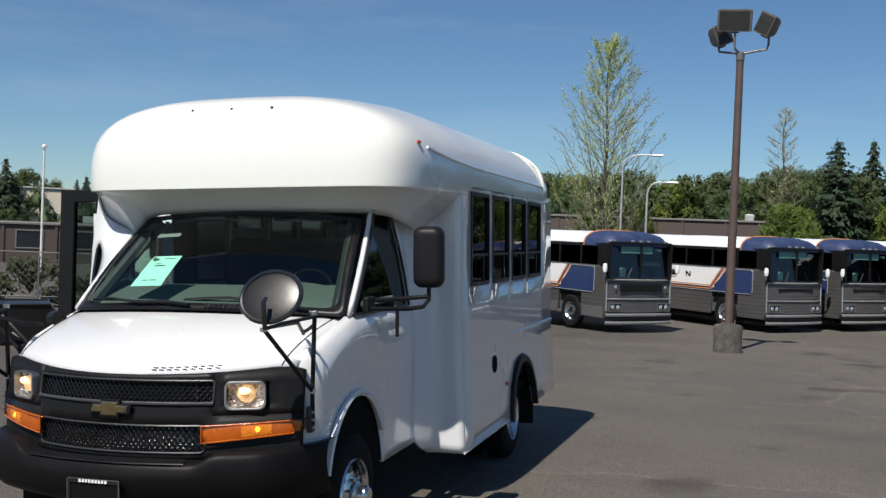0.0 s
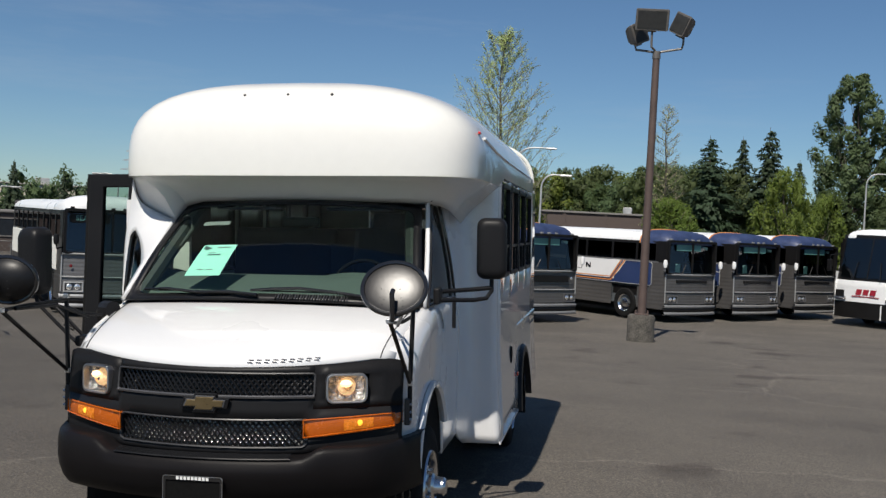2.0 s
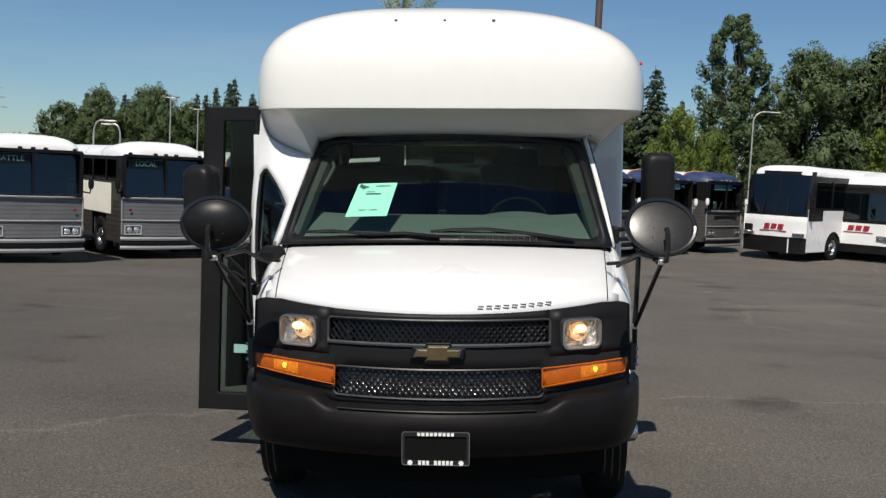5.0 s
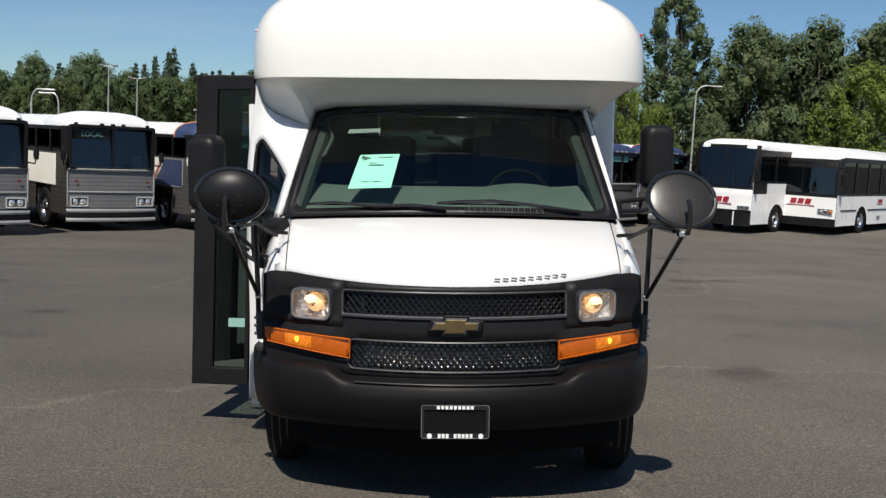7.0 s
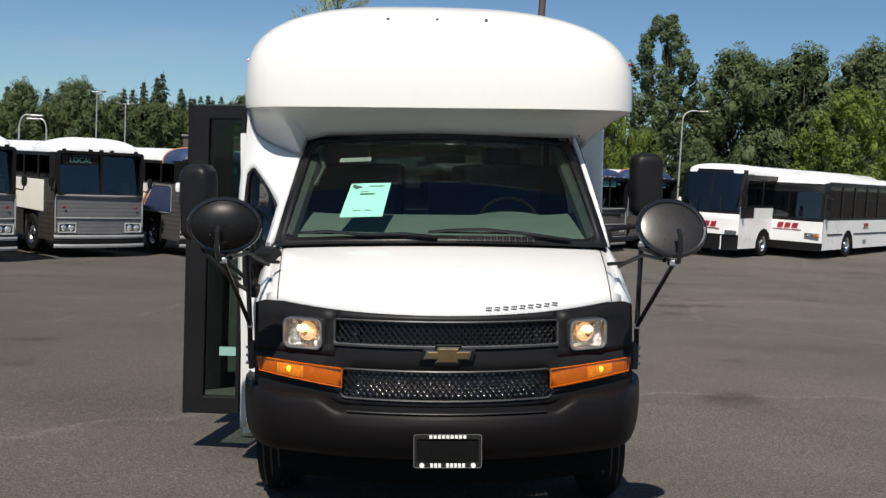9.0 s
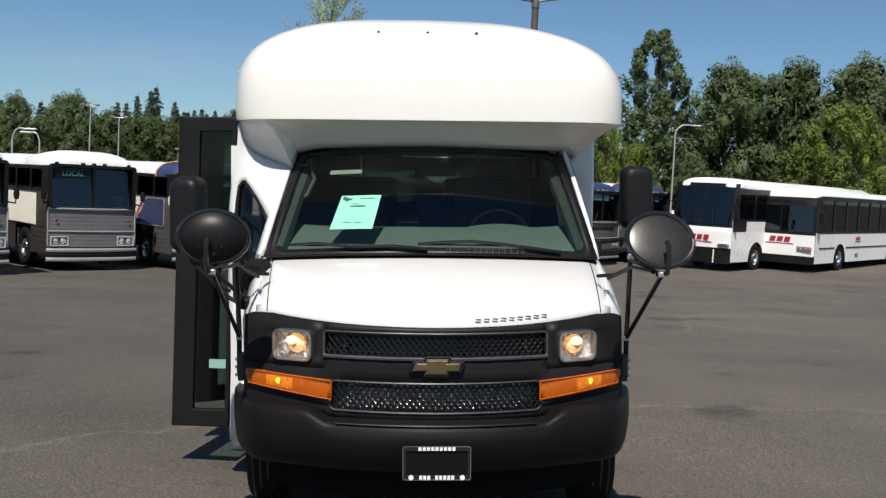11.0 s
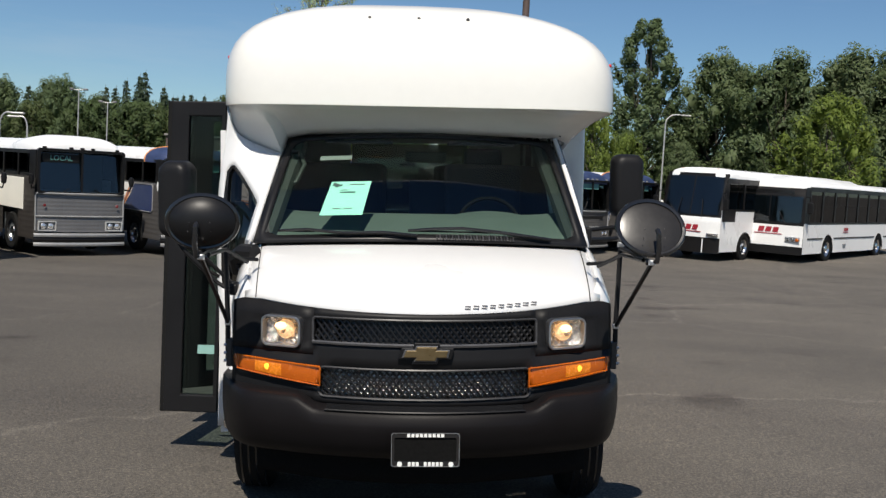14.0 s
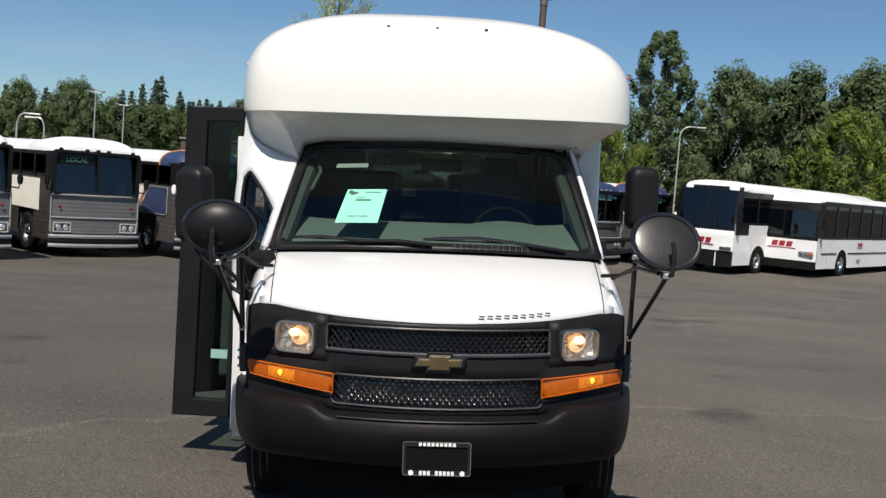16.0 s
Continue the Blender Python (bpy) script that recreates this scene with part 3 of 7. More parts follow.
bonnet = part("bonnet", Geo().grid(bonnet_pt, 40, 14), M_WHITE, bus, "white painted bonnet", smooth=True, thick=0.02, sharp=60)


for s in (-1, 1):
    part("shut_line", Geo().tube([(lambda p: (p[0], p[1], p[2] + 0.0005))(bonnet_pt(0.5 + s * 0.465, k / 12)) for k in range(13)], 0.0035, 4), M_GLOSSBLK, bonnet)


def wing(s):
    """Wing and door side of the cab with the wheel arch cut out."""
    g = Geo()
    ac, ar = (0.98, 0.40), 0.47
    ys = sorted(set([0.33, 0.40, 0.46] + [ac[0] + ar * math.cos(radians(a)) for a in range(0, 181, 9)] + [1.50, 1.62, 1.80, 2.0, 2.10]))

    def low(y):
        base = 0.70 if y < ac[0] - ar + 0.02 else 0.43
        d = ar ** 2 - (y - ac[0]) ** 2
        a = ac[1] + math.sqrt(d) * 1.16 if d > 1e-9 else 0
        return max(base, a)

    def top(y):
        if y < 0.94:
            t = (y - 0.33) / 0.61
            return 1.19 + 0.21 * t ** 0.8
        return 1.41

    def side(y, k):
        # k 0 at the bottom, 1 at the top
        bulge = 0.985 + 0.02 * math.exp(-((y - 0.98) / 0.5) ** 2)
        x = bulge - 0.015 * (1 - k) ** 2
        if k > 0.72:
            x -= 0.075 * ((k - 0.72) / 0.28) ** 2 * (1.0 if y < 0.9 else max(0.35, 1 - (y - 0.9)))
        if y < 0.55:
            x -= 0.075 * ((0.55 - y) / 0.22) ** 2
        return x

    rows = []
    for k in (0, 0.06, 0.15, 0.3, 0.45, 0.6, 0.72, 0.82, 0.91, 1.0):
        rows.append([(s * side(y, k), y, low(y) + (top(y) - low(y)) * k) for y in ys])
    g.loft(rows, closed=False)
    return g


for s in (-1, 1):
    part("wing", wing(s), M_WHITE, bus, smooth=True, thick=0.02, sharp=50)
    fl = Geo()
    arc = [(s * 1.000, 0.98 + 0.47 * math.cos(radians(a)), 0.40 + 0.545 * math.sin(radians(a))) for a in range(28, 165, 8)]
    fl.tube(arc, 0.022, 6)
    part("wheel_arch_lip", fl, M_WHITE, bus, smooth=True)
    # Solid near-black box in place of the shaded hollow over the front wheel.
    part("well_shade", Geo().box((s * 0.80, 0.98, 0.70), (0.34, 0.95, 0.5)), M_VOID, bus)

# upper cab sides: pillars and door window
for s in (1,):
    g = Geo()

    def cabside(y, z):
        t = (z - 1.40) / 0.65
        return (s * (0.955 - 0.105 * t ** 1.3), y, z)

    # outline of side panel with a window hole: built as strips
    pil = []
    for k in range(9):
        t = k / 8
        z = 1.40 + 0.66 * t
        yfnt = 0.95 + 0.66 * t
        wf = yfnt + 0.062 - 0.02 * t
        wb = 2.02 - 0.10 * t ** 1.8
        pil.append((z, yfnt, wf, wb))
    g.loft([[cabside(a[1], a[0]), cabside(a[2], a[0])] for a in pil], closed=False)
    g.loft([[cabside(a[3], a[0]), cabside(2.10, a[0])] for a in pil], closed=False)
    a = pil[-1]
    g.loft([[cabside(a[1], a[0]), cabside(2.10, a[0])], [cabside(a[1] + 0.02, 2.10), cabside(2.10, 2.10)]], closed=False)
    part("cab_side", g, M_WHITE, bus, thick=0.025, smooth=True, sharp=40)
    w = Geo()
    w.loft([[(s * (abs(cabside(a[2], a[0])[0]) - 0.012), a[2] - 0.01, a[0]), (s * (abs(cabside(a[3], a[0])[0]) - 0.012), a[3] + 0.01, a[0])] for a in pil[:-1]] + [[(s * 0.845, pil[-1][2] + 0.05, 2.02), (s * 0.845, pil[-1][3] - 0.02, 2.02)]], closed=False)
    top_line = [cabside(1.16, 1.42), cabside(1.22, 1.60), cabside(1.40, 1.85), (s * 0.868, 1.56, 2.045), (s * 0.862, 1.72, 2.06), (s * 0.866, 1.84, 2.03), cabside(1.96, 1.80)]
    part("door_shut_line", Geo().tube([(p[0] + s * 0.003, p[1], p[2]) for p in top_line[3:]], 0.005, 4), M_GLOSSBLK, bus)
    wd = part("door_window", w, G_CAB, bus, smooth=True)
    seal = Geo()
    ol = [cabside(a[2], a[0]) for a in pil] + [cabside(a[3], a[0]) for a in reversed(pil)]
    seal.tube([(p[0] + s * 0.004, p[1], p[2]) for p in ol + ol[:1]], 0.010, 6)
    part("window_seal", seal, M_GLOSSBLK, bus, smooth=True)

# windscreen


def shield(u, v, off=0.0):
    a = 2 * u - 1
    half = 0.925 + (0.79 - 0.925) * v
    x = half * a
    y0, z0 = 0.81 + 0.13 * a * a, 1.425 - 0.03 * a * a
    y1, z1 = 1.50 + 0.08 * a * a, 2.045 - 0.035 * a * a
    y = y0 + (y1 - y0) * v - 0.03 * math.sin(math.pi * v) - off * 0.68
    z = z0 + (z1 - z0) * v + 0.02 * math.sin(math.pi * v) + off * 0.72
    return (x, y, z)


ws = part("windscreen", Geo().grid(shield, 24, 12), G_SHIELD, bus, "large green-tinted windscreen", smooth=True)
ws.visible_shadow = False
bd = Geo()


def oblong(u0, v0, u1, v1, ru, rv, n=6):
    """An upright oblong with round corners and even steps along its sides, in the glass's own measure."""
    arcs = [(u1 - ru, v1 - rv, 0), (u0 + ru, v1 - rv, 90), (u0 + ru, v0 + rv, 180), (u1 - ru, v0 + rv, 270)]
    out = []
    for k, (cu, cv, a) in enumerate(arcs):
        for i in range(n + 1):
            t = radians(a + 90 * i / n)
            out.append((cu + ru * math.cos(t), cv + rv * math.sin(t)))
        nu, nv_, na = arcs[(k + 1) % 4]
        p, q = out[-1], (nu + ru * math.cos(radians(na)), nv_ + rv * math.sin(radians(na)))
        out += [(p[0] + (q[0] - p[0]) * i / 14, p[1] + (q[1] - p[1]) * i / 14) for i in range(1, 14)]
    return out


bd.loft([[shield(u, v, 0.006) for u, v in oblong(-0.010, 0, 1.010, 1, 0.012, 0.02)], [shield(u, v, 0.006) for u, v in oblong(0.020, 0.058, 0.980, 0.945, 0.045, 0.085)]])
part("windscreen_seal", bd, M_SATIN, bus, "black windscreen surround", smooth=True, thick=0.008)

# ---- black front: fascia, grilles, lamps, bumper ----


def fascia_pt(x, z, off=0.0):
    y = nose_y(x) + off - 0.02 + 0.05 * ((z - 0.72) / 0.45) ** 2
    return (x, y, z)


GRU = (-0.535, 0.998, 0.535, 1.106)      # upper grille opening
GRL = (-0.505, 0.742, 0.505, 0.874)      # lower grille opening


def brow_rise(x):
    a = abs(x)
    return 0.036 * (min(a, 0.88) / 0.88) ** 2 - 0.02 * (max(0.0, a - 0.88) / 0.075) ** 2


fas = Geo()
surround = {-1: Geo(), 1: Geo()}
xcut = sorted(set([-0.955, -0.935, -0.91, -0.88, -0.795, -0.70, -0.605, -0.535, -0.505, -0.44, -0.3, -0.15, 0, 0.15, 0.3, 0.44, 0.505, 0.535, 0.605, 0.70, 0.795, 0.88, 0.91, 0.935, 0.955]))
zc = [0.70, 0.742, 0.80, 0.874, 0.93, 0.966, 0.998, 1.05, 1.102, 1.106, 1.14]
for x0, x1 in zip(xcut, xcut[1:]):
    for z0, z1 in zip(zc, zc[1:]):
        xm, zm = (x0 + x1) / 2, (z0 + z1) / 2
        if GRU[0] < xm < GRU[2] and GRU[1] < zm < GRU[3]:
            continue
        if GRL[0] < xm < GRL[2] and GRL[1] < zm < GRL[3]:
            continue
        if 0.605 < abs(xm) < 0.795 and 0.966 < zm < 1.102:
            continue
        t0 = brow_rise(x0) if z1 > 1.13 else 0
        t1 = brow_rise(x1) if z1 > 1.13 else 0
        (surround[1 if xm > 0 else -1] if abs(xm) > 0.56 and zm > 0.93 else fas).add([fascia_pt(x0, z0), fascia_pt(x1, z0), fascia_pt(x1, z1 + t1), fascia_pt(x0, z1 + t0)], [(0, 1, 2, 3)])
fascia = part("grille_surround", fas, M_BLACK, bus, "black plastic grille surround", smooth=True, thick=0.03, offset=-1)


for s in (-1, 1):
    part("headlight_surround", surround[s], M_SHEEN, bus, "glossy black headlight surround", smooth=True, thick=0.03, offset=-1)


def mesh_grille(box, name, back):
    """A diamond mesh of crossing bars in front of a dark void."""
    g = Geo()
    x0, z0, x1, z1 = box
    step = 0.030
    n = int((x1 - x0 + (z1 - z0)) / step) + 2
    h = z1 - z0
    for sgn in (-1, 1):
        for i in range(-2, n + 2):
            xa = x0 - h + i * step if sgn > 0 else x0 + i * step
            pa, pb = (xa, z0), (xa + sgn * h * 0.8, z1)
            # clip in x
            pts = []
            for t in (0, 0.25, 0.5, 0.75, 1):
                pts.append((pa[0] + (pb[0] - pa[0]) * t, pa[1] + (pb[1] - pa[1]) * t))
            pts = [p for p in pts if x0 <= p[0] <= x1]
            if len(pts) < 2:
                continue
            g.tube([fascia_pt(p[0], p[1], back + 0.004 * sgn) for p in pts], 0.0055, 4)
    gr = part(name, g, M_MESH, bus, "black diamond-mesh grille insert")
    vo = Geo().grid(lambda u, v: fascia_pt(x0 - 0.01 + (x1 - x0 + 0.02) * u, z0 - 0.01 + (z1 - z0 + 0.02) * v, back + 0.05), 16, 2)
    part("radiator_screen", vo, M_RAD if z0 < 0.9 else M_DARKMETAL, gr)
    return gr


mesh_grille(GRU, "upper_grille", 0.022)
lower_grille = mesh_grille(GRL, "lower_grille", 0.022)
# Pale tubes added close behind the mesh to give its glints.
for k in range(7):
    z = 0.757 + 0.017 * k
    part("cooling_tube", Geo().tube([fascia_pt(-0.43 + 0.86 * i / 16, z, 0.036) for i in range(17)], 0.0050, 5), M_COOLER, lower_grille)
for (x0, z0, x1, z1), r in ((GRU, 0.016), (GRL, 0.03)):
    ol = round_rect(x0 - 0.004, z0 - 0.004, x1 + 0.004, z1 + 0.004, r)
    ol = [(p[0] + (q[0] - p[0]) * i / 10, p[1] + (q[1] - p[1]) * i / 10) for p, q in zip(ol, ol[1:] + ol[:1]) for i in range(10)]
    part("grille_frame", Geo().tube([fascia_pt(x, z, -0.002) for x, z in ol + ol[:1]], 0.0065, 6), M_GFRAME, bus, "dark grey grille frame", smooth=True)
for s in (-1, 1):
    part("grille_end_bar", Geo().tube([fascia_pt(s * 0.435, 1.003, 0.040), fascia_pt(s * 0.435, 1.102, 0.040)], 0.014, 6), M_GFRAME, bus, smooth=True)
tr = Geo().tube([fascia_pt(-0.54 + 1.08 * i / 20, 0.994, -0.006) for i in range(21)], 0.009, 6)
part("grille_trim", tr, M_TRIM, bus, "thin satin trim strip", smooth=True)
# plain cross-shaped badge
bt = [(-0.123, -0.026), (-0.052, -0.026), (-0.062, -0.05), (0.050, -0.05), (0.058, -0.026), (0.112, -0.026), (0.123, 0.026), (0.056, 0.026), (0.062, 0.05), (-0.05, 0.05), (-0.056, 0.026), (-0.106, 0.026)]
part("badge_base", Geo().prism([(x * 1.08, z * 1.02) for x, z in bt], 0.02, pose(0, -0.030, 0.962)), M_MESH, bus, bevel=0.004)
part("badge_border", Geo().prism([(x * 0.93, z * 0.76) for x, z in bt], 0.02, pose(0, -0.036, 0.962)), M_TRIM, bus, bevel=0.003)
part("badge", Geo().prism([(x * 0.86, z * 0.66) for x, z in bt], 0.02, pose(0, -0.040, 0.962)), M_GOLD, bus, "gold cross-shaped badge", bevel=0.004)


def headlamp(s):
    x0, x1, z0, z1 = 0.60, 0.80, 0.962, 1.102
    c = ((x0 + x1) / 2, (z0 + z1) / 2)
    yc = nose_y(c[0])
    m = Matrix.Translation((s * c[0], yc - 0.030, c[1] + 0.002)) @ Matrix.Rotation(s * 0.42, 4, "Z")
    o, i = round_rect(-0.108, -0.076, 0.108, 0.076, 0.036), round_rect(-0.097, -0.065, 0.097, 0.065, 0.03)
    lamp = part("headlight", Geo().ringed(o, i, 0.07, m), M_STEEL, bus, "rectangular headlight, switched on", bevel=0.003)

    def bowl(u, v):
        x, z = (u - 0.5) * 0.192, (v - 0.5) * 0.128
        return m @ Vector((x, 0.065 - 0.045 * ((x / 0.1) ** 2 + (z / 0.07) ** 2) * 0.6, z))
    part("reflector", Geo().grid(bowl, 14, 10), M_REFLECT, lamp, smooth=True)
    part("bulb", Geo().lathe([(0.0, -0.024), (0.018, -0.017), (0.026, 0.0), (0.018, 0.017), (0.0, 0.024)], 12, m @ Matrix.Translation((-0.004, 0.014, 0.024)) @ Matrix.Diagonal((1.25, 1, 0.85, 1))), M_BULB, lamp, smooth=True)
    # Added glowing cup: the lit reflector round the bulb, painted as emission.
    cup = Geo().lathe([(0.020, 0.012), (0.034, 0.004), (0.044, -0.010), (0.048, -0.024)], 14, m @ Matrix.Translation((0.004, 0.024, 0.006)) @ Matrix.Rotation(radians(90), 4, "X"))
    part("bulb_glow", cup, M_BULBGLOW, lamp, "inner cup with the bulb's warm glow put into its surface", smooth=True)
    ln = Geo().grid(lambda u, v: m @ Vector(((u - 0.5) * 0.196, -0.004 - 0.01 * (1 - (2 * u - 1) ** 2), (v - 0.5) * 0.132)), 8, 4)
    p = part("lens", ln, G_LAMP, lamp, smooth=True)
    p.visible_shadow = False
    return lamp


def turn_lamp(s):
    g = Geo()
    n = 16
    fr = []

    def xz(k):
        x = 0.50 + (0.955 - 0.50) * k
        return x, 0.793 + 0.042 * k, 0.880 + 0.018 * k

    for k in range(n + 1):
        x, z0, z1 = xz(k / n)
        y = nose_y(x) - 0.034 - 0.012 * math.sin(math.pi * k / n)
        if k / n > 0.92:
            y += 0.03 * ((k / n - 0.92) / 0.08)
        fr.append([(s * x, y + 0.05, z0), (s * x, y, z0 + 0.004), (s * x, y - 0.006, (z0 + z1) / 2), (s * x, y, z1 - 0.004), (s * x, y + 0.05, z1)])
    g.loft(fr, closed=False)
    lamp = part("turn_lamp", g, M_AMBER, bus, "amber wrap-around turn signal, lit", smooth=True, thick=0.004, sharp=50)
    x = 0.76
    part("bulb", Geo().lathe([(0.0, -0.020), (0.014, -0.014), (0.021, 0), (0.014, 0.014), (0, 0.020)], 12, pose(s * x, nose_y(x) - 0.038, 0.858, 90)), M_AMBERLIT, lamp, smooth=True)
    lit = []
    for k in range(7):
        f = 0.42 + 0.30 * k / 6
        x, z0, z1 = xz(f)
        y = nose_y(x) - 0.034 - 0.012 * math.sin(math.pi * f)
        lit.append([(s * x, y - 0.002, z0 + 0.010), (s * x, y - 0.0085, (z0 + z1) / 2), (s * x, y - 0.002, z1 - 0.010)])
    part("lit_section", Geo().loft(lit, closed=False), M_AMBERGLOW, lamp, smooth=True)
    rim = Geo()
    o = [(s * xz(k)[0], nose_y(xz(k)[0]) - 0.045, xz(k)[2] + 0.001) for k in (0, 0.25, 0.5, 0.75, 0.93)] 
    o2 = [(s * xz(k)[0], nose_y(xz(k)[0]) - 0.045, xz(k)[1] - 0.001) for k in (0.93, 0.75, 0.5, 0.25, 0)]
    rim.tube(o + o2 + o[:1], 0.005, 5)
    part("lamp_rim", rim, M_AMBER, lamp)


for s in (-1, 1):
    headlamp(s)
    turn_lamp(s)

# bumper: one moulding that wraps round the corners, lower in the middle


def bump_pt(a, v):
    """a from -1 to 1 along the bumper, v round its section from top to underneath."""
    x = 1.028 * math.copysign(1 - (1 - abs(a)) ** 1.25, a)
    ax = abs(x)
    y = -0.155 + 0.30 * x * x
    if ax > 0.80:
        y += 0.30 * ((ax - 0.80) / 0.228) ** 2.6
    k = min(1, max(0, (ax - 0.50) / 0.12))
    k = k * k * (3 - 2 * k)
    zt = 0.706 + 0.052 * k
    prof = [(0.26, zt - 0.006), (0.045, zt), (0.022, zt - 0.010), (0.006, zt - 0.045), (0.0, 0.635), (0.018, 0.57), (0.052, 0.51), (0.10, 0.466), (0.20, 0.448)]
    i = v * (len(prof) - 1)
    j = min(int(i), len(prof) - 2)
    f = i - j
    dy = prof[j][0] + (prof[j + 1][0] - prof[j][0]) * f
    z = prof[j][1] + (prof[j + 1][1] - prof[j][1]) * f
    return (x, y + dy, z)


bumper = part("front_bumper", Geo().grid(lambda u, v: bump_pt(2 * u - 1, v), 64, 16), M_BUMPER, bus, "textured black plastic front bumper", smooth=True, sharp=50)
# Near-black sheet below the bumper, its colour standing in for the shade there.
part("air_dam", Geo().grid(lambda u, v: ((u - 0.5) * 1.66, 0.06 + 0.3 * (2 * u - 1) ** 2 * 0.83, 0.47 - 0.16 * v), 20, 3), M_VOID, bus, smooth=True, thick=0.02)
st = Geo()
for k in range(4):
    st.tube([(-0.46 + 0.92 * i / 12, -0.130 + 0.30 * (-0.46 + 0.92 * i / 12) ** 2 + 0.012 * k, 0.709 + 0.004 * k) for i in range(13)], 0.005, 4)
part("step_pad", st, M_BLACK, bumper, smooth=True)
# Thin tube added to draw the highlight along the step edge.
part("step_edge", Geo().tube([(-0.47 + 0.94 * i / 12, -0.138 + 0.30 * (-0.47 + 0.94 * i / 12) ** 2, 0.706) for i in range(13)], 0.0045, 5), M_SATIN, bumper, "thin bead along the step edge, added for its highlight", smooth=True)
plate = part("plate_frame", Geo().ringed(round_rect(-0.157, 0.464, 0.157, 0.622, 0.012), round_rect(-0.142, 0.488, 0.142, 0.598, 0.006), 0.012, pose(0, -0.168, 0)), M_GLOSSBLK, bus, "black dealer plate frame with white marks", bevel=0.002)
part("plate", Geo().box((0, -0.158, 0.543), (0.30, 0.006, 0.13)), M_VOID, plate)
part("frame_edge", Geo().ringed(round_rect(-0.157, 0.464, 0.157, 0.622, 0.012), round_rect(-0.154, 0.467, 0.154, 0.619, 0.011), 0.002, pose(0, -0.1705, 0)), M_STEEL, plate)
for word, z, h, w0 in (((0, 9), 0.610, 0.015, 0.175), ((0, 9), 0.4765, 0.019, 0.165)):
    n = word[1]
    for i in range(n):
        if z < 0.5 and i == 3:
            continue
        x = -w0 / 2 + w0 * (i + 0.5) / n
        part("letter_bar", Geo().box((x, -0.1705, z), (w0 / n * 0.72, 0.003, h)), M_WHITEINK, plate)
for s in (-1, 1):
    part("mark", Geo().lathe([(0, -0.002), (0.012, -0.002), (0.012, 0.002), (0, 0.002)], 10, pose(s * 0.118, -0.1705, 0.4765, 90)), M_WHITEINK, plate)
# row of plain bars for the maker's name on the bonnet edge
for i in range(9):
    x = 0.20 + 0.33 * i / 8
    m = Matrix.Translation(Vector(bonnet_pt(0.5 + 0.5 * x / 0.902, 0.036)) + Vector((0, -0.001, 0.0015))) @ Matrix.Rotation(0.62, 4, "X")
    part("letter_bar", Geo().box((0, -0.0085, 0), (0.028, 0.006, 0.003), m).box((0.003, 0.0085, 0), (0.028, 0.006, 0.003), m), M_GREYINK, bonnet)


def bus_ground(x, y):
    return ground_z(x, y) - 0.041 * x


# ---- wheels ----


def wheel(x, y, s, dual=False):
    r, w = 0.368, 0.225
    z = bus_ground(x, y) + r - 0.006
    m = Matrix.Translation((x, y, z)) @ Matrix.Rotation(radians(90) * s, 4, "Y")
    prof = [(0.205, -w / 2 + 0.012), (0.26, -w / 2), (0.335, -w / 2 + 0.015), (r - 0.008, -w / 2 + 0.04), (r, -w / 2 + 0.06), (r, w / 2 - 0.06), (r - 0.008, w / 2 - 0.04), (0.335, w / 2 - 0.015), (0.26, w / 2), (0.205, w / 2 - 0.012)]
    wh = part("wheel", Geo().lathe(prof, 40, m), M_RUBBER, bus, "black tyre on a chromed steel wheel", smooth=True)
    for k in range(4):
        gr = Geo().lathe([(r + 0.001, -0.066 + k * 0.04), (r + 0.001, -0.056 + k * 0.04)], 40, m)
        part("tread_groove", gr, M_GLOSSBLK, wh)
    dish = -0.085 if dual else -0.02
    rim = Geo().lathe([(0.215, w / 2 - 0.015), (0.205, w / 2 + 0.002), (0.195, w / 2 - 0.01), (0.185, w / 2 - 0.05), (0.165, w / 2 + dish - 0.03), (0.10, w / 2 + dish), (0.075, w / 2 + dish + 0.012)], 32, m)
    part("rim", rim, M_CHROME, wh, "polished steel wheel rim", smooth=True)
    for k in range(8):
        a = 2 * math.pi * k / 8
        part("rim_hole", Geo().lathe([(0, 0.004), (0.02, 0.004), (0.022, 0.0)], 10, m @ Matrix.Translation((0.145 * math.cos(a), 0.145 * math.sin(a), w / 2 + dish - 0.012))), M_GLOSSBLK, wh)
    hub = Geo().lathe([(0.078, w / 2 + dish), (0.078, w / 2 + dish + 0.03), (0.06, w / 2 + dish + 0.045), (0.055, w / 2 + dish + 0.095), (0.04, w / 2 + dish + 0.11), (0.0, w / 2 + dish + 0.112)], 20, m)
    part("hub", hub, M_CHROME, wh, smooth=True, sharp=30)
    for k in range(8):
        a = 2 * math.pi * (k + 0.5) / 8
        part("wheel_nut", Geo().cyl((0.095 * math.cos(a), 0.095 * math.sin(a), w / 2 + dish), (0.095 * math.cos(a), 0.095 * math.sin(a), w / 2 + dish + 0.028), 0.011, n=6, m=m), M_CHROME, wh)
    if dual:
        part("inner_tyre", Geo().lathe(prof, 32, m @ Matrix.Translation((0, 0, -0.28))), M_RUBBER, wh, smooth=True)


